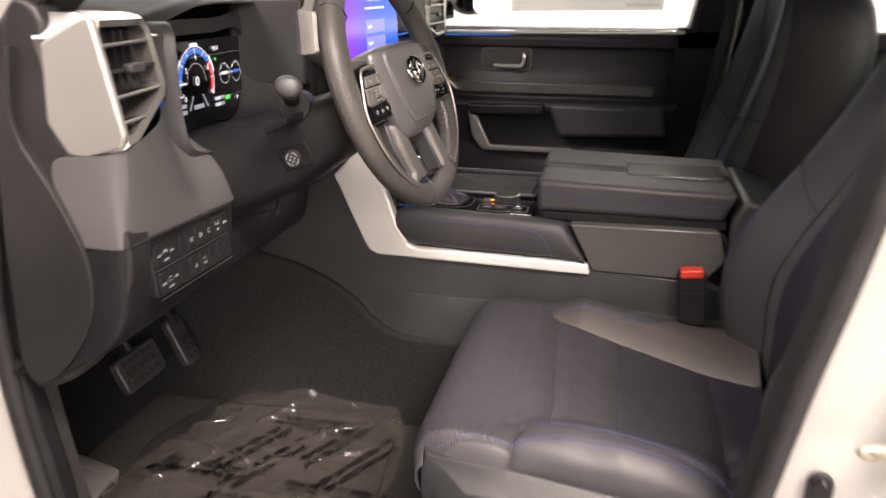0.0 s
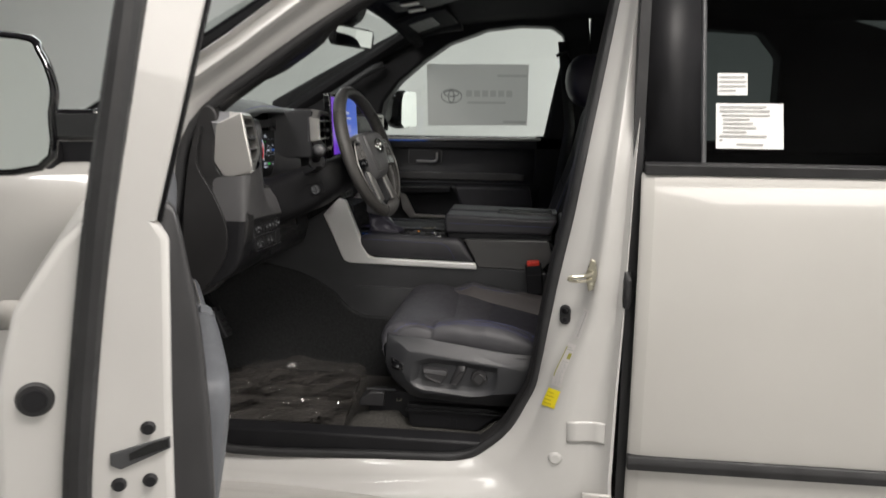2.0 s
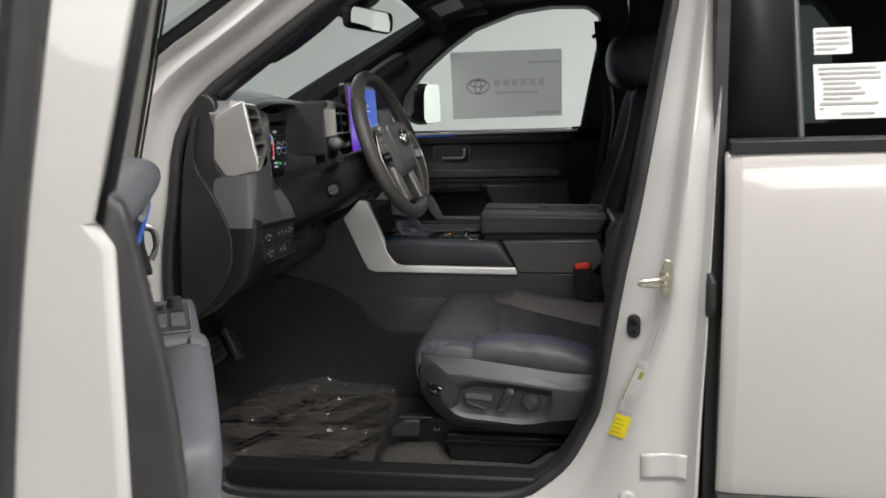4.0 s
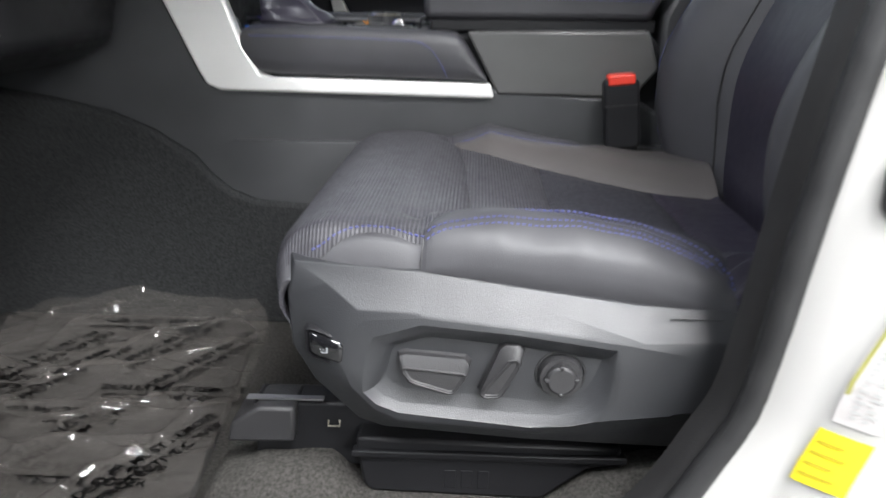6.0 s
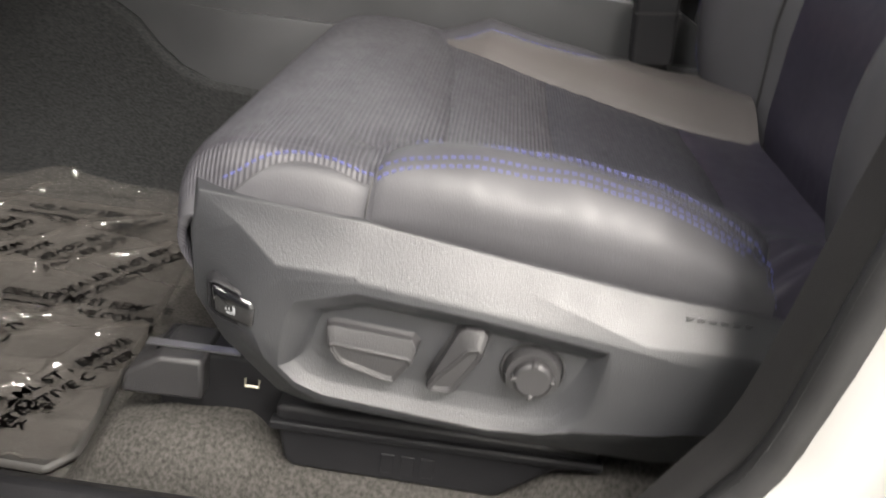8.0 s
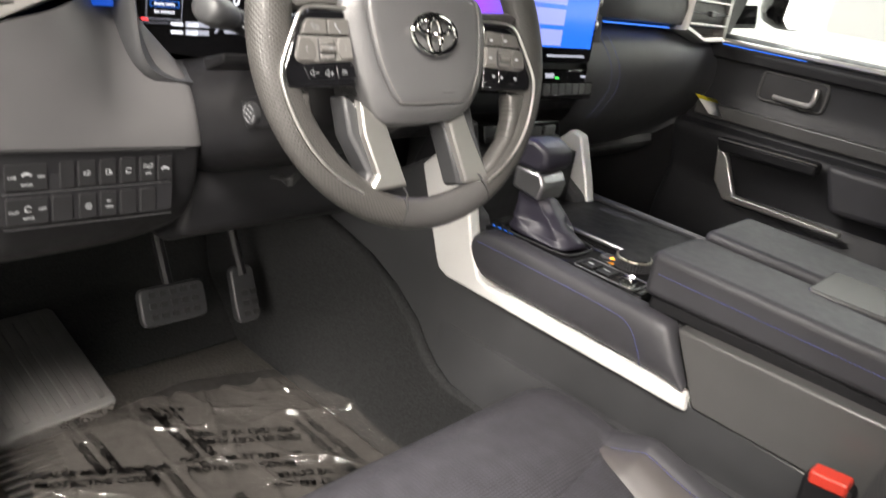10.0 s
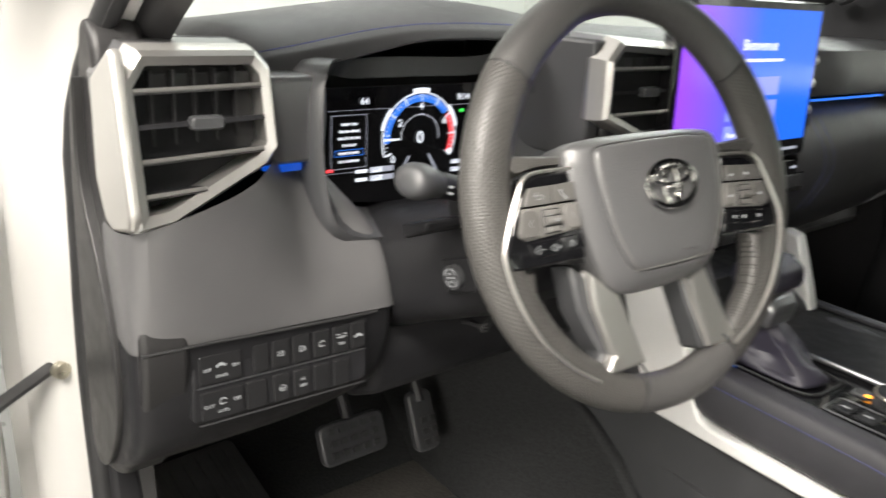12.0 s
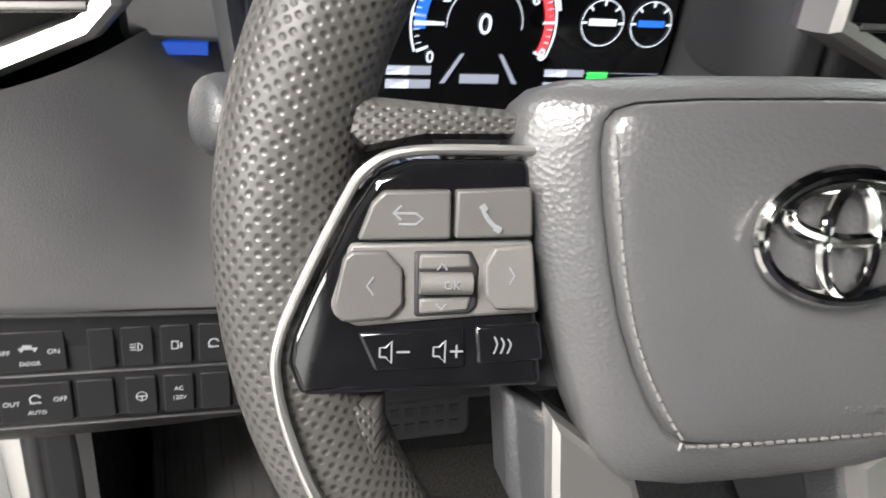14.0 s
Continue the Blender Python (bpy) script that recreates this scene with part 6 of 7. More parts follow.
    part("backrest_centre", take(5, 9), LEATHER_N, st, "dark navy-tinted centre panel", sub=2, angle=80)
    part("backrest_bolster", take(9, 14), LEATHER, st, "smooth leather bolster", sub=2, angle=80)
    part("backrest_shell", loft([l[14:] + l[:1] for l in secs]), PLASTIC_D, st, sub=1, angle=80)
    part("backrest_top", (secs[-1], [tuple(range(len(secs[-1])))]), LEATHER_N, st)
    def back_at(z, k):
        """A place on the backrest, at a height and a (fractional) column of its section."""
        zs = [l[0][2] for l in secs]
        m = max(0, min(len(zs) - 2, sum(1 for q in zs if q <= z) - 1))
        t, j = (z - zs[m]) / (zs[m + 1] - zs[m]), min(int(k), 13)
        p = [Vector(secs[m + r][j]).lerp(Vector(secs[m + r][j + 1]), k - j) for r in (0, 1)]
        return p[0].lerp(p[1], t)

    levels = [.93 + .025 * k for k in range(26)]
    for k0 in (9.4, 4.6):
        part("seam", tube([back_at(z, k0) - Vector((.001, 0, 0)) for z in levels], .0016, 6), RUBBER, st)
    for k0 in (13.1, .9):
        part("piping", tube([back_at(z, k0) - Vector((.0015, 0, 0)) for z in levels[2:]], .0020, 6), RUBBER, st)
        if k0 > 7:
            part("stitching", stitches([back_at(z, k0 - (.22 if k0 > 7 else -.22)) - Vector((.002, 0, 0)) for z in levels[2:]], .0040, .002, .0007), THREAD, st, "blue stitching")
    for sgn in (-1, 1):
        part("yoke_seam", tube(cr([back_at(zz, 7 + sgn * kk) - Vector((.0015, 0, 0)) for zz, kk in ((1.225, 2.4), (1.255, 3.4), (1.285, 4.4), (1.300, 5.2), (1.300, 6.2), (1.295, 6.9))], 5), .0018, 6), RUBBER, st)
    part("yoke_seam", tube([back_at(1.40 + .012 * abs(k) / 2.4, 7 + k) - Vector((.0015, 0, 0)) for k in (-2.4, -1.2, 0, 1.2, 2.4)], .0016, 6), RUBBER, st)
    # headrest
    hs = []
    for z, xc, hw, th in ((1.610, .045, .095, .035), (1.625, .015, .120, .062), (1.68, .0, .132, .078), (1.75, .0, .130, .080), (1.795, .012, .112, .066), (1.812, .028, .080, .035)):
        hs.append([(lead[-1] - .03 + xc + (th + bulk * .6) * math.copysign(abs(math.cos(t)) ** .6, math.cos(t)) * .8 + .03, Y((hw + bulk * .25) * math.copysign(abs(math.sin(t)) ** .6, math.sin(t))), z - drop) for t in [2 * math.pi * k / 24 for k in range(24)]])
    hr = part("headrest", loft(hs, True, True), LEATHER_N, st, "black leather headrest", sub=1, angle=75)
    for d in (-.06, .06):
        part("headrest_post", tube([(lead[-1] + .045, Y(d), 1.54), (lead[-1] + .03, Y(d), 1.66)], .007, 10), CHROME, hr)
    # cushion frame under the upholstery
    part("cushion_pan", prism([(.21, .92), (.20, .86), (.24, .81), (.66, .79), (.72, .93)], "y", Y(-.235), Y(.250)), PLASTIC_D, st, bevel=.01)
    return st


driver = seat(1.372, 1, "black leather driver's seat with ribbed inserts and blue stitching", (.70, .662, .642, .632, .636, .676, .732, .780, .818, .845, .875, .905))
passenger = seat(2.268, -1, "black leather passenger seat with ribbed inserts, empty", (.66, .64, .64, .645, .665, .695, .725, .753, .778, .790, .802, .82), -.04, .065, .030)

# outer shield of the driver's cushion with its power switches
sh_out = [(.208, .976), (.203, .940), (.205, .888), (.226, .850), (.268, .808), (.292, .800), (.43, .790), (.57, .783), (.64, .80), (.66, .925), (.60, .934), (.526, .939), (.436, .951), (.331, .967)]
rid = [(.276, .934), (.256, .918), (.248, .888), (.262, .862), (.290, .832), (.312, .822), (.44, .815), (.53, .836), (.60, .842), (.63, .905), (.60, .911), (.53, .908), (.436, .920), (.331, .932)]
layer = lambda pts, y: [(x, y, z) for x, z in pts]
mix = lambda a, b, t: [tuple(Vector(p).lerp(Vector(q), t)) for p, q in zip(a, b)]
rim14 = [(.291, .908), (.284, .892), (.281, .872), (.280, .854), (.291, .843), (.311, .835), (.434, .823), (.463, .824), (.484, .830), (.502, .845), (.506, .874), (.506, .902), (.414, .915), (.332, .922)]
rid2 = mix(rid, rim14, .35)
shield = part("side_shield", loft([layer(offset(sh_out, -.004), 1.150), layer(sh_out, 1.120), layer(mix(sh_out, rid, .12), 1.102), layer(mix(sh_out, rid, .55), 1.094), layer(rid, 1.078), layer(rid2, 1.0762)], True), SHIELD, driver, "grained charcoal seat shield", bevel=.004, angle=60)
sill14 = [(.304, .901), (.299, .892), (.294, .868), (.288, .856), (.297, .847), (.313, .841), (.434, .832), (.459, .832), (.479, .838), (.491, .848), (.498, .873), (.502, .893), (.415, .905), (.337, .912)]
floor14 = [(.308, .897), (.304, .888), (.301, .874), (.300, .866), (.306, .860), (.318, .854), (.434, .845), (.456, .845), (.471, .850), (.482, .858), (.490, .873), (.495, .887), (.415, .899), (.339, .906)]
middle = [(.40, .873)] * 14
part("switch_recess", loft([layer(rid2, 1.0762), layer(mix(rid2, rim14, .90), 1.0745), layer(rim14, 1.0752), layer(mix(rim14, sill14, .30), 1.0768), layer(mix(rim14, sill14, .95), 1.0812), layer(mix(sill14, floor14, .08), 1.0822), layer(mix(sill14, floor14, .85), 1.0866), layer(floor14, 1.0872), layer(mix(floor14, middle, .5), 1.0874), layer(mix(floor14, middle, .97), 1.0874)], True), SHIELD, shield, angle=24)


def seat_switch(name, base, crest, y_top, y_face):
    """Sculpted rocker: a slanted shoulder above a raised face with a rounded border."""
    top = max(z for x, z in base)
    shoulder = [(x, y_top if z > top - .007 else y_face + .001, z) for x, z in base]
    k = part(name, loft([layer(offset(base, .0025), 1.0885), layer(base, 1.0845), shoulder, layer(crest, y_face), layer(offset(crest, -.0018), y_face - .0002), layer(offset(crest, -.0026), y_face + .0010)], True, True), PLASTIC_M, shield, "sculpted power seat switch", bevel=.0012)
    part("switch_lip", tube(layer(crest, y_face), .0009, 8, True), PLASTIC_M, k)


seat_switch("recline_switch", [(.312, .890), (.318, .892), (.372, .888), (.376, .884), (.374, .874), (.363, .856), (.357, .855), (.325, .864), (.320, .867), (.314, .880)], [(.316, .881), (.320, .8815), (.370, .877), (.3735, .875), (.371, .870), (.362, .8575), (.357, .857), (.327, .866), (.322, .8685), (.317, .876)], 1.0790, 1.0720)
seat_switch("slide_switch", [(.403, .899), (.408, .903), (.420, .903), (.424, .899), (.422, .887), (.407, .856), (.402, .852), (.389, .852), (.385, .856), (.388, .864)], [(.4085, .887), (.411, .891), (.418, .892), (.421, .889), (.419, .882), (.405, .8565), (.401, .854), (.390, .854), (.387, .8565), (.390, .863)], 1.0790, 1.0720)
kn = part("lumbar_knob", disc((.4585, 1.0875, .8720), (0, -1, 0), .0205, .0095, 32, .0190), PLASTIC_M, shield, "round lumbar switch")
part("knob_cap", disc((.4585, 1.0785, .8720), (0, -1, 0), .0145, .007, 32, .0135), PLASTIC_M, kn, bevel=.002)
part("knob_gap", tube([(.4585 + .0222 * math.cos(t), 1.0868, .8720 + .0222 * math.sin(t)) for t in [2 * math.pi * i / 40 for i in range(40)]], .0012, 6, True), RUBBER, kn)
part("knob_nub", join(*[box(.4585 + .0135 * math.cos(t) - .002, .4585 + .0135 * math.cos(t) + .002, 1.0705, 1.078, .8720 + .0135 * math.sin(t) - .0018, .8720 + .0135 * math.sin(t) + .0018) for t in (.1, 1.6, 3.1, 4.7)]), PLASTIC_M, kn, bevel=.001)
hpoly = [(.229, .9105), (.2345, .911), (.260, .9035), (.2635, .899), (.2625, .884), (.258, .8805), (.233, .8865), (.2285, .891)]
hface = lambda x: 1.0825 - (x - .228) * .18
on_face = lambda pts, d: [(x, hface(x) + d, z) for x, z in pts]
part("button_rim", loft([on_face(offset(hpoly, .0030), .014), on_face(offset(hpoly, .0030), .0015), on_face(offset(hpoly, .0012), .0), on_face(hpoly, .003)], True), PLASTIC_D, shield, "black button bezel", angle=60)
hb = part("heater_button", loft([on_face(offset(hpoly, -.0006), .012), on_face(offset(hpoly, -.0006), .0005), on_face(offset(hpoly, -.0030), -.0018), on_face(offset(hpoly, -.0060), -.0022)], True, True), GLOSS, shield, "glossy black heater button", angle=60)
hbar = lambda x0, x1, z0, z1: on_face([(x0, z0), (x1, z0), (x1, z1), (x0, z1)], -.0026)
part("heater_icon", join(*[(hbar(*q4), [(0, 1, 2, 3)]) for q4 in ((.2415, .2480, .8915, .8930), (.2465, .2485, .8925, .8975), (.2410, .2422, .8945, .8960), (.2435, .2447, .8945, .8960))]), ICON, hb)
part("shield_marking", join(*[box(.555 + .008 * k, .560 + .008 * k, 1.0938, 1.0945, .9250, .9262) for k in range(6)]), SHIELD, shield, "embossed letters too faint to read")
# seat track and the amplifier box under the cushion
track = thing("seat_track", "black steel seat track with plastic foot cover", "seat rail")
part("rail", box(.150, .60, 1.155, 1.195, .720, .795), PLASTIC_D, track, bevel=.004)
part("rail_edge", box(.145, .225, 1.152, 1.160, .7985, .8005), SATIN_D, track, "bright steel edge")
part("foot_cover", prism([(.124, .755), (.196, .757), (.198, .798), (.160, .797), (.150, .790), (.130, .777)], "y", 1.138, 1.190), PLASTIC_M, track, bevel=.004)
part("clip", tube([(.230, 1.150, .778), (.230, 1.148, .772), (.242, 1.148, .772), (.242, 1.150, .778)], .0012, 6), STEEL, track)
amp = thing("amplifier_box", "black plastic amplifier box on the carpet under the seat", "speaker box")
part("case", prism([(.262, .756), (.268, .716), (.276, .708), (.452, .704), (.497, .742), (.530, .748), (.530, .768), (.262, .772)], "y", 1.128, 1.36), PLASTIC_D, amp, bevel=.004)
part("case_lip", box(.258, .535, 1.122, 1.135, .752, .760), PLASTIC_D, amp, bevel=.002)
part("case_mark", join(*[box(.352 + .017 * k, .364 + .017 * k, 1.1274, 1.129, .716, .737) for k in range(3)]), PLASTIC_D, amp, "embossed maker's mark", bevel=.001)

# passenger belt webbing
belt = thing("seat_belt", "black seat belt webbing hanging by the far pillar", "seat belt")
part("webbing", loft([[(x, y, z) for x, y, z in ((.66 + o, 2.575, 1.86), (.70 + o, 2.56, 1.5), (.655 + o, 2.545, 1.2), (.64 + o, 2.54, .95))] for o in (0, .045)]), RUBBER, belt, solid=.002)
part("guide_loop", tube([(.655, 2.57, 1.80), (.70, 2.565, 1.82), (.72, 2.565, 1.79)], .008, 8), PLASTIC_D, belt)

# ---- open driver's door, in its own frame: x from the trailing edge (0) back towards the hinge (negative), y towards the cab ----
w2 = Vector((.4756, -.884, 0)).normalized()
n2 = Vector((.884, .4756, 0)).normalized()
dm = Matrix((w2, n2, Vector((0, 0, 1)))).transposed().to_4x4()
dm.translation = Vector((.17, -.03, 0))
door = thing("front_door", "pearl white driver's door standing wide open, grey trim inside", "car door", m=dm)
edge = [(-.150, .56), (-.163, .70), (-.168, .95), (-.165, 1.12), (-.158, 1.24), (-.134, 1.33), (-.088, 1.398), (-.060, 1.425), (.010, 1.425), (.024, 1.40), (.018, 1.20), (.014, .95), (.012, .56)]
shell = []
for x, i, k in ((0.0, -.006, -.006), (-.006, 0, 0), (-.050, 0, 0), (-.066, -.030, .001), (-.25, -.030, .004), (-.55, -.030, .004), (-.85, -.030, -.004), (-1.02, -.03, -.02), (-1.05, -.05, -.05)):
    shell.append([(x, y + (i if y > -.05 else -k), z) for y, z in edge])
part("door_shell", loft(shell, True, True), JAMB, door, "white painted door shell", bevel=.006, angle=40)
# window frame: rear upright, top rail and the glass
fr = [(0, 1.42), (.001, 1.55), (-.012, 1.70), (-.03, 1.86), (-.09, 1.925), (-.25, 1.92), (-.45, 1.87), (-.64, 1.76), (-.80, 1.63), (-.94, 1.50), (-1.0, 1.42)]
fin = [(-.075, 1.42), (-.078, 1.55), (-.088, 1.70), (-.10, 1.82), (-.14, 1.87), (-.26, 1.865), (-.43, 1.815), (-.61, 1.71), (-.77, 1.585), (-.86, 1.50), (-.92, 1.42)]
fy = lambda z: -.05 + (z - 1.42) * .26
a, b, c, d = ([(x, fy(z) - .012, z) for x, z in fr], [(x, fy(z) + .062, z) for x, z in fr], [(x, fy(z) + .055, z) for x, z in fin], [(x, fy(z) - .008, z) for x, z in fin])
part("window_frame", loft([a, b, c, d, a]), JAMB, door, bevel=.004, angle=40)
part("window_frame_trim", loft([[(x, y + .003, z) for x, y, z in b][0:], [(x * 1.0 - .012, y + .010, z - .008) for x, y, z in c]]), PLASTIC_D, door, "black inner frame trim", solid=.004)
gl = part("window_glass", ([(x, fy(z) + .02, z) for x, z in fin], [tuple(range(len(fin)))]), GLASS, door, "clear door glass")
gl.visible_shadow = False
# rubber seal down the trailing edge
part("edge_seal", tube(cr([(.006, -.088, .60), (.006, -.092, .85), (.006, -.088, 1.08), (.006, -.075, 1.22), (.006, -.050, 1.40), (.004, -.022, 1.55), (-.004, .006, 1.69), (-.02, .045, 1.86)], 5), .0155, 10), RUBBER, door, "black rubber edge seal")
part("latch_plate", prism([(-.050, 1.146), (-.040, 1.140), (.014, 1.158), (.014, 1.172), (-.030, 1.164), (-.050, 1.160)], "x", .000, .004), PLASTIC, door, "grey latch plate", bevel=.001)
part("latch_mouth", prism([(-.030, 1.150), (.012, 1.160), (.012, 1.170), (-.005, 1.168), (-.030, 1.158)], "x", .003, .0055), GLOSS, door)
for y, z in ((-.009, 1.184), (-.043, 1.121), (-.010, 1.121)):
    part("bolt", disc((0, y, z), (1, 0, 0), .0085, .006, 16, .006), PLASTIC_D, door)
part("grommet", disc((0, -.120, 1.232), (1, 0, 0), .0195, .005, 28, .017), RUBBER, door, "round rubber plug")
part("grommet_cap", disc((.004, -.120, 1.232), (1, 0, 0), .013, .004, 24, .012), PLASTIC_D, door)
# outside handle
hd = part("outside_handle", tube(cr([(-.10, -.175, 1.255), (-.12, -.205, 1.262), (-.20, -.212, 1.262), (-.28, -.200, 1.260), (-.30, -.175, 1.255)], 4), .015, 12, flat=1.5), WHITE, door, "white pull handle")
part("handle_insert", tube(cr([(-.11, -.185, 1.275), (-.13, -.212, 1.285), (-.20, -.218, 1.285)], 4), .009, 8), CHROME, hd)
# trim card: a dark end moulding along the trailing edge, a hollow grey panel behind it
end = [(-.004, .60), (.058, .62), (.066, .95), (.062, 1.20), (.055, 1.30), (.047, 1.345), (.039, 1.40), (.033, 1.436), (.020, 1.442), (-.004, 1.436)]
part("trim_end", loft([[(x, y * k + c, z) for y, z in end] for x, k, c in ((-.010, .80, .0), (-.013, .93, .0), (-.020, 1.0, .0), (-.055, 1.0, .0), (-.075, .85, .0), (-.080, .4, .0))], True, True), PLASTIC_M, door, "dark grey end moulding", sub=1, angle=60)
card = [(-.004, .60), (.045, .62), (.052, .90), (.030, 1.00), (.006, 1.19), (.007, 1.27), (.020, 1.34), (.032, 1.385), (.020, 1.40), (-.004, 1.40)]
part("trim_card", loft([[(x, y * k, z) for y, z in card] for x, k in ((-.060, .9), (-.10, .95), (-.3, 1.0), (-.6, 1.0), (-.90, 1.0), (-.97, .85), (-.98, .5))], True, True), DOORSKIN, door, "dark grey moulded trim card", sub=1, angle=60)
bp = []
for x, e, o in ((-.015, .010, -.034), (-.022, .002, -.034), (-.06, 0, -.033), (-.4, 0, -.018), (-.70, 0, -.008), (-.735, .006, -.008), (-.750, .018, -.008)):
    bp.append([(x, .0, 1.395 + e), (x, .050 + o - e * .6, 1.392 + e), (x, .066 + o - e, 1.404), (x, .068 + o - e, 1.424), (x, .056 + o - e, 1.442 - e), (x, .02 + o * .5, 1.450 - e), (x, -.02, 1.446 - e), (x, -.05, 1.432)])
part("belt_pad", loft(bp, True, True), SOFTG, door, "padded grey belt roll", sub=1, angle=70)
part("ambient_light", tube([(-.10, .030, 1.374), (-.40, .034, 1.374), (-.66, .036, 1.374)], .0022, 8), BLUE_L, door, "blue ambient line")
part("silver_rail", tube([(-.30, .034, 1.390), (-.70, .038, 1.390)], .004, 8), SILVER, door)
# armrest with switch panel
arm = []
for x, zt, o, e in ((-.066, 1.200, .090, .016), (-.080, 1.208, .096, .004), (-.12, 1.211, .098, 0), (-.28, 1.217, .102, 0), (-.39, 1.221, .104, 0), (-.400, 1.220, .104, .004)):
    arm.append([(x, .0, .96), (x, o - .034, .97 + e), (x, o - .014 - e, 1.08), (x, o - e, zt - .030), (x, o - .006 - e, zt - .006), (x, o - .022 - e, zt), (x, .0, zt)])
part("armrest", loft(arm, True, True), SOFTG, door, "padded grey armrest", sub=1, angle=60)
rail = [[(x, i, .97), (x, .072, .97), (x, .090, 1.08), (x, .104, zt - .03), (x, .099, zt - .006), (x, i + .005, zt), (x, i, zt - .006)] for x, zt, i in ((-.398, 1.220, .066), (-.43, 1.220, .070), (-.455, 1.218, .074), (-.468, 1.208, .078))]
part("armrest_rail", loft(rail, True, True), SOFTG, door, "padded edge beside the pull cup", sub=1, angle=60)
part("pull_cup", box(-.470, -.398, .004, .070, 1.10, 1.150), RUBBER, door, "deep dark pull cup")
arm2 = []
for x, zt, o in ((-.462, 1.196, .088), (-.470, 1.205, .091), (-.55, 1.207, .092), (-.66, 1.211, .091), (-.690, 1.212, .089), (-.700, 1.200, .080)):
    arm2.append([(x, .0, 1.00), (x, o - .02, 1.00), (x, o, 1.07), (x, o, zt - .006), (x, o - .006, zt), (x, .0, zt)])
part("armrest_front", loft(arm2, True, True), SOFTG, door, bevel=.003, angle=40)
sp = part("switch_panel", prism(rounded(.165, .060, .006), "z", -.002, .003), PLASTIC, door, "window switch panel", bevel=.002)
sp.matrix_local = pose(-.572, .050, 1.2085, 0, 1.5, 0)
for i in range(2):
    for j in range(2):
        part("window_switch", prism(rounded(.026, .021, .003), "z", .002, .009), SOFTG, sp, bevel=.0015).matrix_local = pose(.050 - .034 * i, -.013 + .026 * j, 0, 0, 6, 0)
part("mirror_knob", disc((-.060, .010, .002), (0, 0, 1), .0125, .016, 24, .011), RUBBER, sp)
for j in range(2):
    part("lock_switch", prism(rounded(.016, .018, .002), "z", .002, .006), PLASTIC_D, sp, bevel=.001).matrix_local = pose(-.022, -.013 + .026 * j, 0)
part("lock_switch", prism(rounded(.016, .016, .002), "z", .002, .006), PLASTIC_D, sp, bevel=.001).matrix_local = pose(-.052, -.015, 0)
part("panel_trim", box(-.080, .080, .0295, .0315, .0, .0045), SILVER, sp)
part("inside_handle_cup", prism(rounded(.05, .11, .012), "z", -.004, .003), RUBBER, door, "dark handle cup").matrix_local = framed((-.705, .016, 1.310), (-1, 0, 0), (0, -.2, 1))
part("inside_handle", tube(cr([(-.690, .016, 1.335), (-.692, .036, 1.330), (-.694, .040, 1.305), (-.694, .030, 1.280)], 4), .0045, 10, flat=1.3), SATIN_D, door, "silver pull handle")
part("map_pocket", loft([[(x, .03, .64), (x, y, .66), (x, y + .012, .80), (x, y, .86), (x, .03, .87)] for x, y in ((-.05, .05), (-.08, .085), (-.5, .09), (-.85, .085), (-.90, .05))], True, True), SOFTG, door, sub=1, angle=60)
# door mirror on its arm
part("mirror_arm", prism([(-.045, 1.478), (-.22, 1.480), (-.22, 1.542), (-.045, 1.545)], "x", -.92, -.85), GLOSS, door, "gloss black mirror arm", bevel=.010, segs=3)
part("mirror_sail", prism([(-1.0, 1.42), (-.80, 1.42), (-.86, 1.53), (-.93, 1.49)], "y", -.075, -.045), PLASTIC_D, door, bevel=.006)
mh = [(-.212, 1.432), (-.186, 1.535), (-.180, 1.59), (-.198, 1.650), (-.232, 1.676), (-.44, 1.672), (-.465, 1.62), (-.458, 1.46), (-.43, 1.43)]
lx = lambda x, pts: [(x, y, z) for y, z in pts]
mh = [(p[0] + .014, p[1]) for p in offset([tuple(v)[:2] for v in cr([(y, z, 0) for y, z in mh], 4, True)], .006)]
mir = part("mirror_head", loft([lx(-.842, offset(mh, -.006)), lx(-.832, offset(mh, -.003)), lx(-.836, offset(mh, .003)), lx(-.855, offset(mh, .008)), lx(-.92, offset(mh, .004)), lx(-.98, offset(mh, -.03)), lx(-1.0, offset(mh, -.07))], True, True), GLOSS, door, "black mirror shell", angle=60)
part("mirror_glass", ([(-.8355, y, z) for y, z in offset(mh, -.007)], [tuple(range(len(mh)))]), MIRROR, mir, "silvered mirror glass", angle=5)
part("door_hinge", box(-1.06, -1.0, -.02, .02, .80, .90), WHITE, door, bevel=.005)
part("check_strap", tube([(-.99, -.004, 1.135), (-1.06, -.006, 1.150), (-1.125, -.008, 1.162)], .009, 8, flat=.6), RUBBER, door, "black door check strap")
part("strap_bolt", disc((-1.122, .004, 1.163), (0, 1, 0), .010, .010, 14), STEEL, door)

# ---- passenger door ----
pd = thing("passenger_door", "closed passenger door with black panel and silver trims", "car door")
FY = 2.62
pan = []
for x in (-.16, -.13, .1, .35, .56, .60):
    e = .02 if x in (-.16, .60) else 0
    pan.append([(x, FY + dy + e, z) for z, dy in ((1.455, .04), (1.452, .0), (1.430, -.022), (1.412, -.018), (1.405, -.004), (1.36, .0), (1.312, .0), (1.300, -.016), (1.256, -.020), (1.248, -.006), (1.24, -.05), (1.225, -.055), (1.195, -.04), (1.15, -.02), (1.10, .0), (1.05, -.05), (.85, -.06), (.66, -.03))])
part("door_panel", loft(pan), DOORP, pd, sub=1, angle=60, solid=.004)
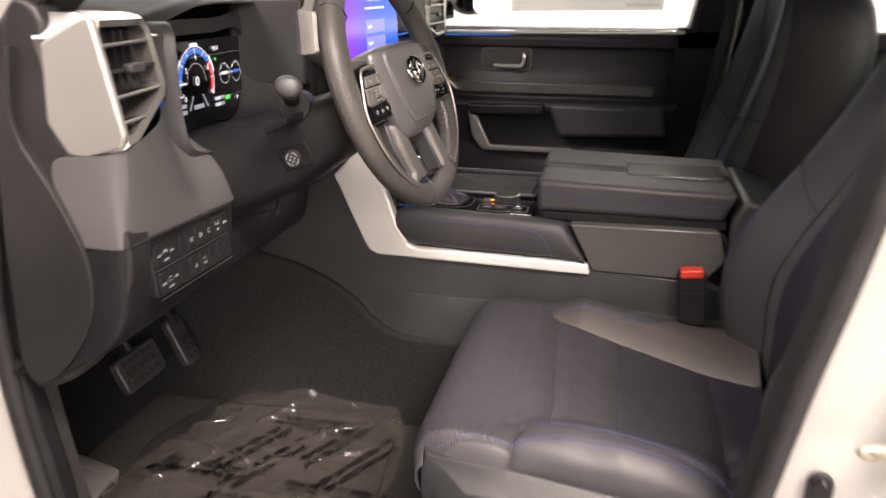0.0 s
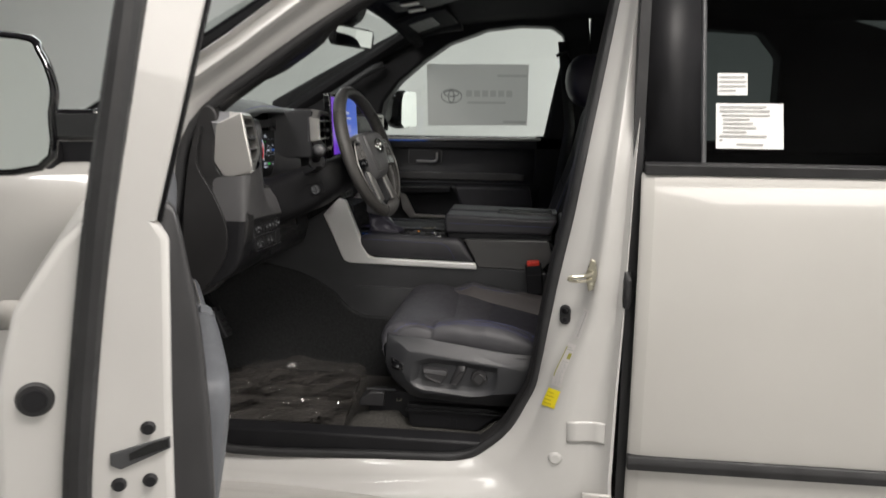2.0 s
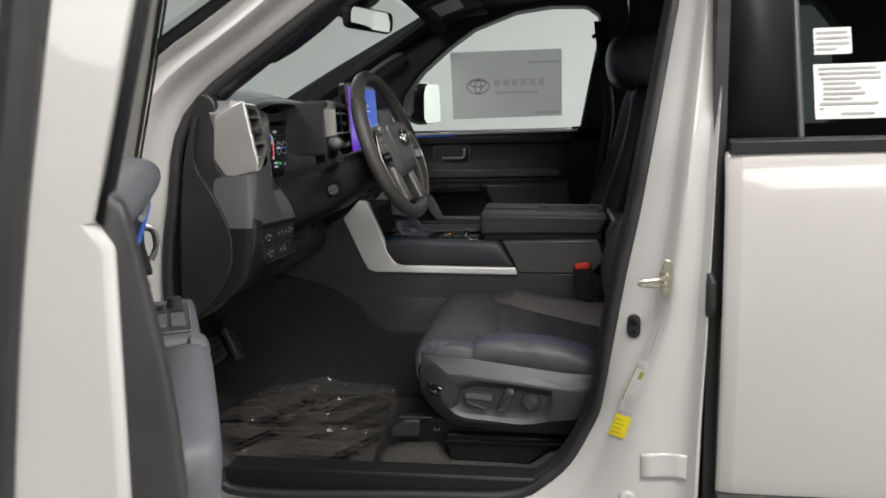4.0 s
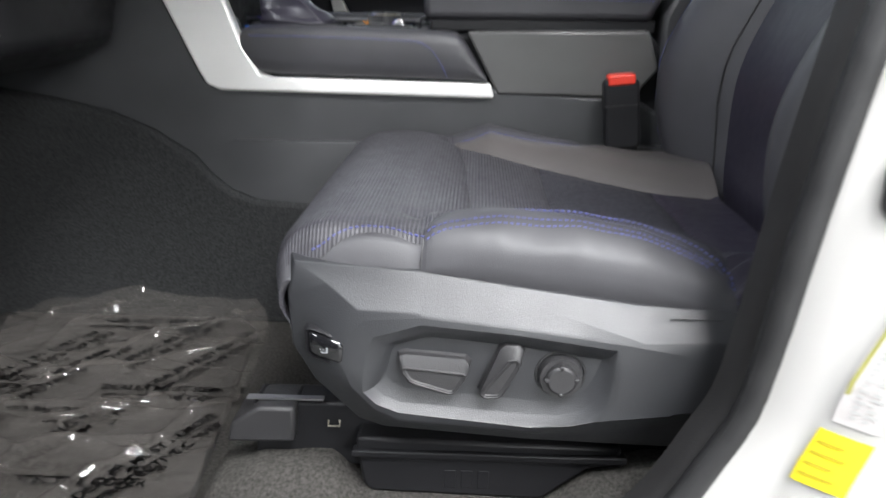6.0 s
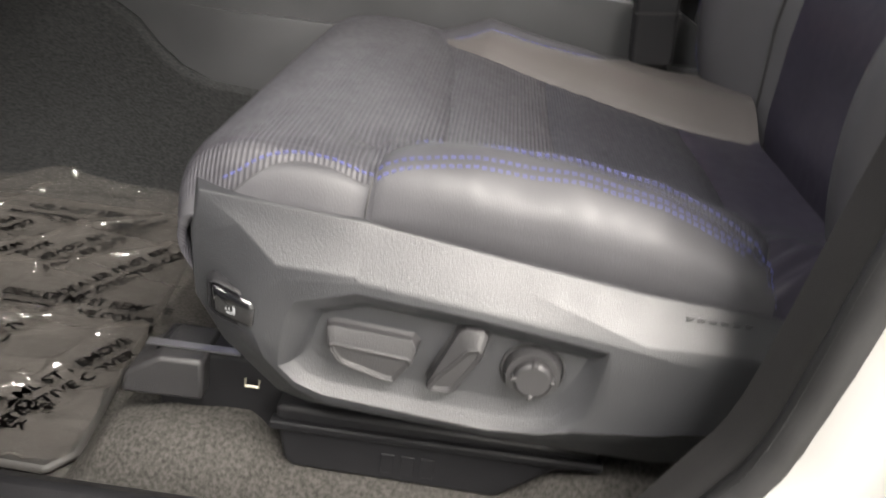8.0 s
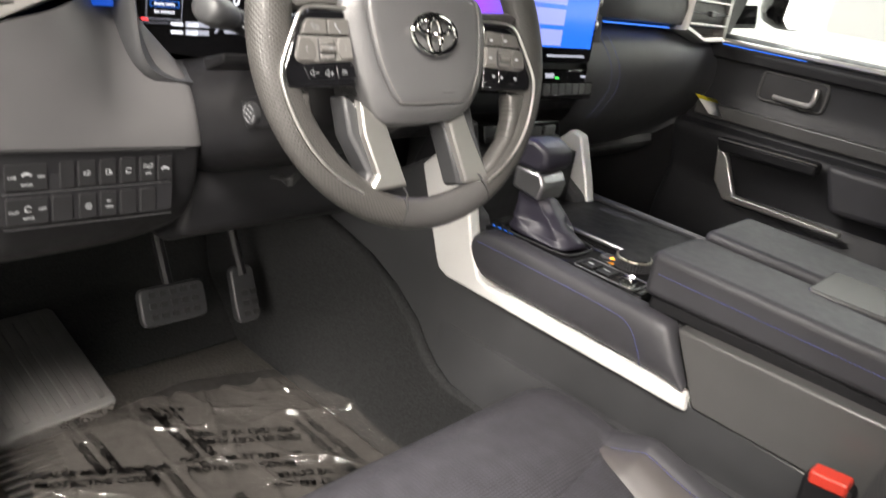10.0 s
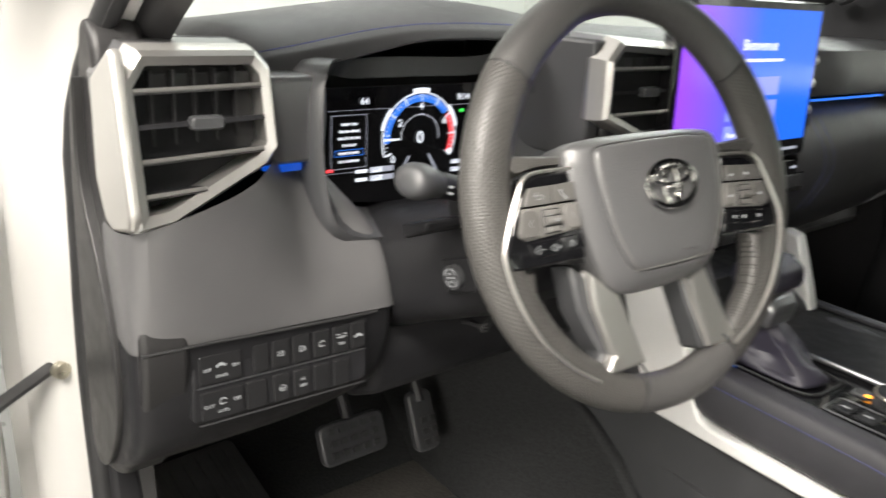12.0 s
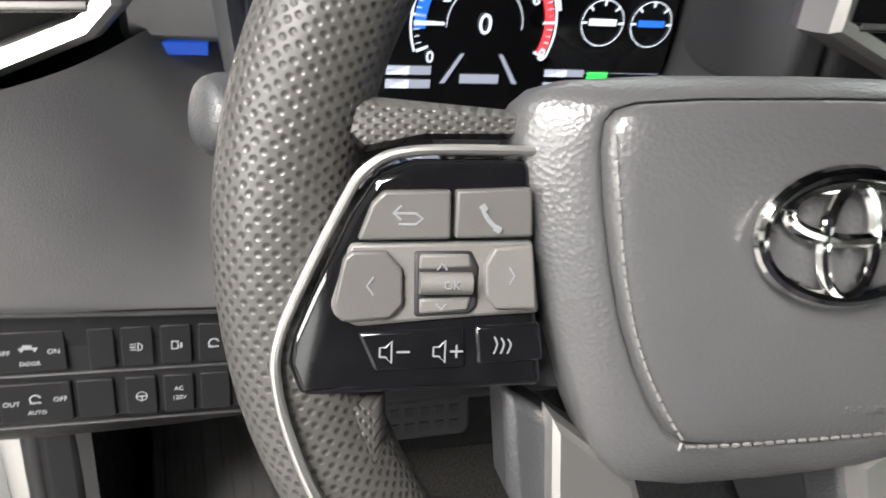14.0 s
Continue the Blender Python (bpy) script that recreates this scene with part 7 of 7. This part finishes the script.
part("belt_trim", tube([(-.10, FY - .020, 1.440), (.25, FY - .022, 1.443), (.60, FY - .018, 1.446)], .0065, 10), SILVER, pd, "silver belt trim")
part("ambient_light", tube([(-.10, FY - .020, 1.4325), (.10, FY - .022, 1.434)], .0010, 6), BLUE_L, pd, "blue ambient line")
part("handle_cup", prism(rounded(.150, .064, .012), "z", -.004, .004), RUBBER, pd, "dark handle cup").matrix_local = framed((.087, FY - .002, 1.362), (1, 0, 0), (0, 0, 1))
part("handle_rim", tube([(.087 + x, FY - .006, 1.362 + z) for x, z in rounded(.150, .064, .012)], .0032, 8, True), SATIN_P, pd, "satin rim of the handle cup")
part("door_inlay", prism([(-.12, 1.262), (-.12, 1.296), (.50, 1.294), (.53, 1.288), (.53, 1.262)], "y", FY - .028, FY - .012), SATIN_P, pd, "satin charcoal strip", bevel=.004)
part("inside_handle", tube(cr([(.050, FY - .010, 1.342), (.10, FY - .022, 1.342), (.138, FY - .022, 1.346), (.142, FY - .020, 1.382)], 4), .006, 10), SILVER, pd, "silver pull handle")
part("grab_rail", prism([(-.02, 1.232), (.215, 1.236), (.213, 1.205), (-.01, 1.20)], "y", FY - .085, FY - .02), PLASTIC_D, pd, "black grab rail", bevel=.008)
part("grab_trim", tube([(-.015, FY - .086, 1.230), (.212, FY - .086, 1.234)], .002, 6), SILVER, pd)
part("armrest", prism([(.225, 1.240), (.56, 1.240), (.575, 1.15), (.26, 1.14)], "y", FY - .075, FY - .01), LEATHER, pd, "padded black armrest", bevel=.014, segs=3)
part("pocket_trim", prism([(-.02, 1.215), (.012, 1.19), (.052, 1.108), (.30, 1.104), (.30, 1.092), (.028, 1.090), (-.005, 1.13)], "y", FY - .070, FY - .050), SILVER_W, pd, "pale silver pocket trim", bevel=.004)
pg = part("window_glass", ([(x, FY + .065, z) for x, z in offset(WIN, .01)], [tuple(range(len(WIN)))]), GLASS, pd, "clear window glass")
pg.visible_shadow = False
sheet = thing("window_sticker", "grey backed price sheet stuck inside the passenger window", "sticker")
part("sheet", ([(x, FY + .060, z) for x, z in ((.090, 1.500), (.538, 1.506), (.538, 1.772), (.082, 1.772))], [(0, 1, 2, 3)]), PAPER_G, sheet)
ex = lambda cx, cz, a, b: tube([(cx + a * math.cos(t), FY + .057, cz + b * math.sin(t)) for t in [2 * math.pi * k / 28 for k in range(28)]], .003, 6, True)
part("printed_oval", ex(.195, 1.632, .046, .030), INK_T, sheet, "grey printed badge")
part("printed_oval", ex(.195, 1.643, .033, .013), INK_T, sheet)
part("printed_oval", ex(.195, 1.630, .013, .027), INK_T, sheet)
for k in range(6):
    part("printed_bar", ([(.262 + .036 * k, FY + .058, 1.630), (.288 + .036 * k, FY + .058, 1.630), (.288 + .036 * k, FY + .058, 1.658), (.262 + .036 * k, FY + .058, 1.658)], [(0, 1, 2, 3)]), INK_T, sheet, "plain bar of printed lettering")
for x0, x1, z in ((.268, .44, 1.604), (.40, .53, 1.722), (.43, .53, 1.520)):
    part("printed_bar", ([(x0, FY + .058, z - .005), (x1, FY + .058, z - .005), (x1, FY + .058, z + .005), (x0, FY + .058, z + .005)], [(0, 1, 2, 3)]), INK_T, sheet, "plain bar of small print")
pmr = thing("passenger_mirror", "door mirror outside the passenger window, white back", "mirror", m=pose(-.068, 2.86, 0, 0, 0, -35) @ pose(0, -2.86, 0))
pmo = [(-.050, 1.500), (-.046, 1.62), (-.030, 1.66), (.0, 1.672), (.065, 1.670), (.082, 1.655), (.088, 1.50), (.078, 1.478), (-.02, 1.470)]
part("mirror_back", loft([lx(.035, [(p[0] + 2.86, p[1]) for p in offset(pmo, -.012)]), lx(-.02, [(p[0] + 2.86, p[1]) for p in pmo]), lx(-.09, [(p[0] + 2.86, p[1]) for p in offset(pmo, -.015)]), lx(-.12, [(p[0] + 2.86, p[1]) for p in offset(pmo, -.05)])], True, True), GLOSS, pmr, sub=1, angle=60)
part("mirror_glass", ([(.037, y + 2.86, z) for y, z in offset(pmo, -.016)], [tuple(range(len(pmo)))]), MIRROR, pmr)
part("mirror_foot", tube([(-.118, 2.652, 1.47), (-.04, 2.80, 1.50)], .03, 10), GLOSS, pmr)

# ---- footwell ----
for nm, y0, y1, z0, z1, lb in (("brake_pedal", 1.345, 1.470, .835, .905, "wide ribbed rubber brake pedal"), ("accelerator_pedal", 1.530, 1.580, .800, .910, "narrow black accelerator pedal")):
    pdl = thing(nm, lb, "pedal")
    pad_m = framed((-.440, (y0 + y1) / 2, (z0 + z1) / 2), (0, 1, 0), (-.45, 0, 1))
    w, h = y1 - y0, z1 - z0
    pad = part("pad", prism(rounded(w, h, .014), "z", -.010, .008), PLASTIC, pdl, bevel=.004)
    pad.matrix_local = pad_m
    for k in range(5 if w > .1 else 2):
        for j in range(3):
            part("rib", box(-w / 2 + .016 + k * .020, -w / 2 + .028 + k * .020, -h / 2 + .012 + j * .020, -h / 2 + .022 + j * .020, .008, .0115), PLASTIC_M, pad)
    part("arm", tube([(-.45, (y0 + y1) / 2, z1 - .02), (-.52, (y0 + y1) / 2, 1.0), (-.55, (y0 + y1) / 2, 1.15)], .010, 8), PLASTIC_D, pdl)
rest = thing("foot_rest", "grey ribbed plastic foot rest on the toe board", "foot rest", m=framed((-.55, 1.175, .735), (1, .08, -.32), (-.08, 1, 0)))
part("plate", prism(rounded(.26, .25, .014), "z", -.05, .004), RESTG, rest, bevel=.004)
for k in range(9):
    part("rib", box(-.112, .112, -.108 + .0255 * k, -.096 + .0255 * k, .003, .0085), RESTG, rest, bevel=.002)
fm = thing("floor_mat", "dark ribbed rubber-backed mat on the driver's floor", "floor mat")
mo = [(-.42, 1.13), (.060, 1.115), (.078, 1.14), (.052, 1.38), (.030, 1.58), (-.01, 1.63), (-.42, 1.63), (-.47, 1.45)]
part("mat", prism(mo, "z", .666, .676), MATB, fm, bevel=.005)
for k in range(16):
    part("mat_rib", box(-.42 + .020 * k, -.409 + .020 * k, 1.085, 1.19 - .003 * k, .672, .682), MATB, fm, bevel=.003)
film = thing("protective_film", "crumpled clear plastic film printed with black notices on the mat", "plastic film")
nx, ny = 190, 190
fgrid = []
bounds = lambda v: (-.445 + .12 * v * v, .086 - .032 * v - .085 * (max(0, v - .7) / .3) ** 2)


CREASES = ((((-.41, 1.352), (-.254, 1.383), (-.161, 1.445), (-.112, 1.529), (-.05, 1.60)), .007), (((-.07, 1.66), (.0, 1.57), (.03, 1.46)), .005), (((-.35, 1.50), (-.22, 1.56), (-.18, 1.64)), .005))


def film_height(x, y):
    """Rumpled height of the film over the mat at a place."""
    v = (y - 1.11) / .57
    a, b = bounds(v)
    u = (x - a) / (b - a)
    fold = lambda sx, sy, kx, ky, s: (1 - abs(noise.noise(Vector((x * sx + y * kx, y * sy + x * ky, s))))) ** 26
    h = noise.noise(Vector((x * 6, y * 4, 1.3))) * .005 + abs(noise.noise(Vector((x * 13 + y * 8, y * 11 - x * 6, 4.2)))) * .004 + fold(4, 7, 3, -4, 11) * .011 + fold(12, 10, -9, 0, 17) * .0040 + fold(3, 5, -4, 2, 23) * .010 + fold(2, 9, 5, 1, 31) * .009
    for crease, tall in CREASES:
        d = min(math.hypot(x - x0 - t * (x1 - x0), y - y0 - t * (y1 - y0)) for (x0, y0), (x1, y1) in zip(crease, crease[1:]) for t in [max(0.0, min(1.0, ((x - x0) * (x1 - x0) + (y - y0) * (y1 - y0)) / ((x1 - x0) ** 2 + (y1 - y0) ** 2)))])
        h += tall * math.exp(-(d / .007) ** 2) * (.7 + .6 * noise.noise(Vector((x * 40, y * 40, 3))))
    h += .010 * max(0, 1 - v / .05) * abs(noise.noise(Vector((x * 45, 1, 7))))
    lift = .020 * max(0, v - .75) / .25 + .014 * max(0, u - .92) / .08 * (.5 + noise.noise(Vector((y * 30, 2, 1))))
    return .6872 + max(0, h) + max(0, lift)


for j in range(ny + 1):
    y = 1.11 + .57 * j / ny
    a, b = bounds(j / ny)
    fgrid.append([(x, y + .010 * noise.noise(Vector((x * 14, 3, 5))) * (1 if j in (0, ny) else 0), film_height(x, y)) for x in [a + (b - a) * i / nx for i in range(nx + 1)]])
ff = part("film_sheet", loft(fgrid), FILM, film, angle=180)
ff.visible_shadow = False
for k, (x, y, a, s) in enumerate(((-.02, 1.34, 0, 1), (.02, 1.20, 62, 1), (-.07, 1.50, 62, -1), (-.16, 1.28, 0, -1), (-.24, 1.44, 62, -1), (-.14, 1.55, 0, 1), (-.27, 1.20, 62, 1), (-.30, 1.36, 0, -1), (-.06, 1.16, 0, 1), (-.40, 1.30, 62, 1), (.0, 1.44, 62, 1), (-.18, 1.40, 62, 1), (-.11, 1.24, 62, -1), (-.36, 1.22, 0, 1))):
    m = pose(x, y, .6858, 0, 0, a + (180 if s < 0 else 0))
    for text, dy in (("DEALER MUST REMOVE", .012), ("PROTECTIVE COVER", -.012)):
        base = m @ pose(0, dy, 0)
        line = words("notice", text, .019, base, INK, film, bold=.0005)
        for vert in line.data.vertices:
            p = base @ vert.co
            p.z = .6935 + max(0, noise.noise(Vector((p.x * 6, p.y * 4, 1.3)))) * .006 + .020 * max(0, (p.y - 1.5375) / .1425) ** 1.5
            vert.co = base.inverted() @ p

# ---- ceiling fittings ----
rv = thing("rear_view_mirror", "black rear-view mirror on the windscreen", "mirror")
part("shell", prism(rounded(.24, .066, .022), "z", -.015, .012), PLASTIC_D, rv, bevel=.006).matrix_local = framed((-.045, 1.80, 1.80), (.36, 1, 0), (.12, 0, 1))
part("glass", prism(rounded(.228, .056, .018), "z", .012, .0135), MIRROR, rv).matrix_local = framed((-.045, 1.80, 1.80), (.36, 1, 0), (.12, 0, 1))
part("stem", tube([(-.06, 1.80, 1.82), (-.12, 1.80, 1.87)], .016, 10), PLASTIC_D, rv)
part("sensor_cover", prism([(-.16, 1.84), (-.06, 1.90), (.0, 1.91), (-.02, 1.86), (-.12, 1.80)], "y", 1.74, 1.86), PLASTIC_D, rv, bevel=.012)
for y0, y1 in ((1.18, 1.62), (2.02, 2.46)):
    v = thing("sun_visor", "black cloth sun visor folded against the headliner", "sun visor", "sun visors")
    part("flap", prism([(.055, 1.880), (.14, 1.915), (.24, 1.936), (.245, 1.920), (.142, 1.898), (.06, 1.866)], "y", y0, y1), HEADL, v, bevel=.006)
    part("mirror_lid", prism([(.09, 1.886), (.18, 1.912), (.182, 1.905), (.092, 1.874)], "y", y0 + .10, y1 - .10), PLASTIC, v, bevel=.002)
oc = thing("overhead_console", "black overhead console with map lamps and switches", "ceiling console")
part("body", prism([(.05, 1.925), (.08, 1.895), (.22, 1.915), (.34, 1.95), (.30, 1.98), (.06, 1.96)], "y", 1.70, 1.94), PLASTIC_D, oc, bevel=.012)
for y in (1.75, 1.89):
    part("lamp_lens", prism(rounded(.06, .05, .008), "z", 0, .006), SILVER, oc, bevel=.002).matrix_local = pose(.16, y, 1.897, 0, -8, 0)
gh = thing("grab_handle", "black pillar cover with a grey grab handle beside the windscreen", "grab handle")
part("cover", ring([(-.20, 1.605), (-.150, 1.628), (-.099, 1.626), (-.050, 1.650), (.014, 1.692), (.049, 1.719), (.070, 1.748), (.050, 1.79), (-.060, 1.730), (-.150, 1.665)], [(-.089, 1.668), (-.080, 1.670), (-.070, 1.675), (-.045, 1.691), (-.020, 1.708), (-.006, 1.718), (-.002, 1.724), (-.010, 1.724), (-.040, 1.706), (-.078, 1.681)], "y", 1.065, 1.125), PLASTIC_D, gh, "black pillar cover", bevel=.008, segs=3)
part("bar", tube(cr([(-.096, 1.085, 1.662), (-.088, 1.064, 1.662), (-.070, 1.058, 1.670), (-.040, 1.056, 1.689), (-.010, 1.058, 1.709), (.004, 1.068, 1.719), (.010, 1.09, 1.724)], 4), .0095, 12), RESTG, gh, "grey handle bar")
gh2 = thing("grab_handle", "black pillar grab handle beside the windscreen", "grab handle")
part("bar", tube(cr([(-.34, 2.57, 1.625), (-.31, 2.54, 1.63), (-.22, 2.535, 1.69), (-.13, 2.535, 1.745), (-.10, 2.56, 1.76)], 4), .014, 10), PLASTIC, gh2, "grey handle bar")

# ---- pillar hardware ----
stk = thing("door_striker", "zinc plated door striker bolted to the white pillar", "door striker", m=pose(0, 0, -.014))
part("plate", prism([(.715, 1.160), (.727, 1.165), (.734, 1.20), (.730, 1.232), (.718, 1.236), (.708, 1.20)], "y", .928, .934), STEEL, stk, bevel=.002)
part("loop", tube(cr([(.722, .930, 1.206), (.716, .905, 1.204), (.694, .893, 1.202), (.672, .890, 1.200), (.670, .891, 1.194), (.690, .897, 1.190), (.712, .908, 1.190), (.720, .930, 1.190)], 4), .0040, 10), STEEL, stk, "bright steel loop")
for z in (1.172, 1.225):
    part("screw", disc((.722, .929, z), (0, -1, 0), .006, .004, 12), STEEL, stk)
plug = thing("pillar_plug", "black oval rubber plug in the white pillar", "plug", m=framed((.668, .977, 1.078), (1, -.25, 0), (.10, 0, 1)))
part("base", prism(rounded(.026, .048, .0125), "z", -.002, .005), RUBBER, plug, bevel=.002)
part("dome", disc((0, .010, .004), (0, 0, 1), .009, .006, 20, .006), GLOSS, plug)
part("dome", disc((0, -.012, .004), (0, 0, 1), .007, .004, 20, .005), PLASTIC_D, plug)
pillar_in = lambda z: float(np.interp(z, (.845, .905, 1.05, 1.18, 1.31), (.575, .60, .62, .642, .669)))
pillar_out = lambda z: float(np.interp(z, (.80, .905, 1.05, 1.18, 1.31), (.79, .792, .797, .80, .803)))


def on_groove(z, r, off):
    """A place on the outer wall of the pillar's groove."""
    g = groove(.6, z)
    t = g * r if r <= 1 else g + (1 - g) * (r - 1)
    y = float(np.interp(r, [p[0] for p in JAMB_PROFILE], [p[1] for p in JAMB_PROFILE]))
    return (pillar_in(z) + (pillar_out(z) - pillar_in(z)) * t - off * .6, y - off, z)


def decal(z0, z1, r0, r1, off=.0010):
    return loft([[on_groove(z0 + (z1 - z0) * i / 8, r0 + (r1 - r0) * j / 4, off) for j in range(5)] for i in range(9)])


def sticker(name, label, z0, z1, r0, r1, material, bars, blocks=(), block_ink=None):
    """A label laid on the groove; bars and blocks are shares of its height and width."""
    ob = thing(name, label, "label")
    part("sheet", decal(z0, z1, r0, r1), material, ob)
    at = lambda a, b, c, d, off: decal(z0 + (z1 - z0) * a, z0 + (z1 - z0) * b, r0 + (r1 - r0) * c, r0 + (r1 - r0) * d, off)
    part("print", join(*[at(*q, .0016) for q in bars]), INK_L if material is LABELP else YELLOW_D, ob, "small printed lines")
    for q in blocks:
        part("block", at(*q, .0019), block_ink, ob, "solid printed block")


sticker("tyre_label", "narrow white tyre label with grey print on the pillar", 1.030, 1.100, 1.03, 1.15, LABELP, [(.04 + .066 * k, .078 + .066 * k, .06 + .10 * (k % 3 == 1), .28 + .10 * ((k * 7) % 4) / 3) for k in range(14)] + [(.05 + .09 * k, .11 + .09 * k, .76, .88 + .03 * (k % 3)) for k in range(7)], [(.04, .93, .53, .64)], INK_G)
sticker("load_label", "white load label with olive blocks on the pillar", .908, 1.015, 1.0, 1.15, LABELP, [(.06 + .040 * k, .082 + .040 * k, .30, .44 + .08 * (k % 2)) for k in range(14)] + [(.06 + .040 * k, .082 + .040 * k, .60, .72 + .09 * ((k * 5) % 3)) for k in range(14)] + [(.85, .88, .2, .92), (.90, .92, .15, .7)], [(.66, .80, .58, .95), (.22, .92, .05, .15)], OLIVE)
sticker("yellow_label", "bright yellow warning label on the white pillar", .856, .900, .94, 1.16, YELLOW, [(.16 + .2 * k, .21 + .2 * k, .2, .75 - .1 * (k % 2)) for k in range(4)])
part("jamb_pressing", decal(.778, .830, 1.36, 1.88, .0026), JAMB, truck, "raised pressing at the foot of the pillar", solid=.002)
part("lower_bracket", box(.72, .79, .908, .918, .56, .66), WHITE, thing("pillar_bracket", "white pressed bracket at the pillar foot", "bracket"), bevel=.004)

bump = thing("bump_stop", "black rubber bump stop on the rear door's shut edge", "bump stop")
part("pad", tube([(.800, .918, 1.115), (.801, .914, 1.13), (.801, .913, 1.18), (.800, .918, 1.197)], [.007, .010, .010, .007], 12), RUBBER, bump)
part("fastener", disc((.801, .912, 1.155), (0, -1, 0), .006, .006, 14), PLASTIC_D, bump)
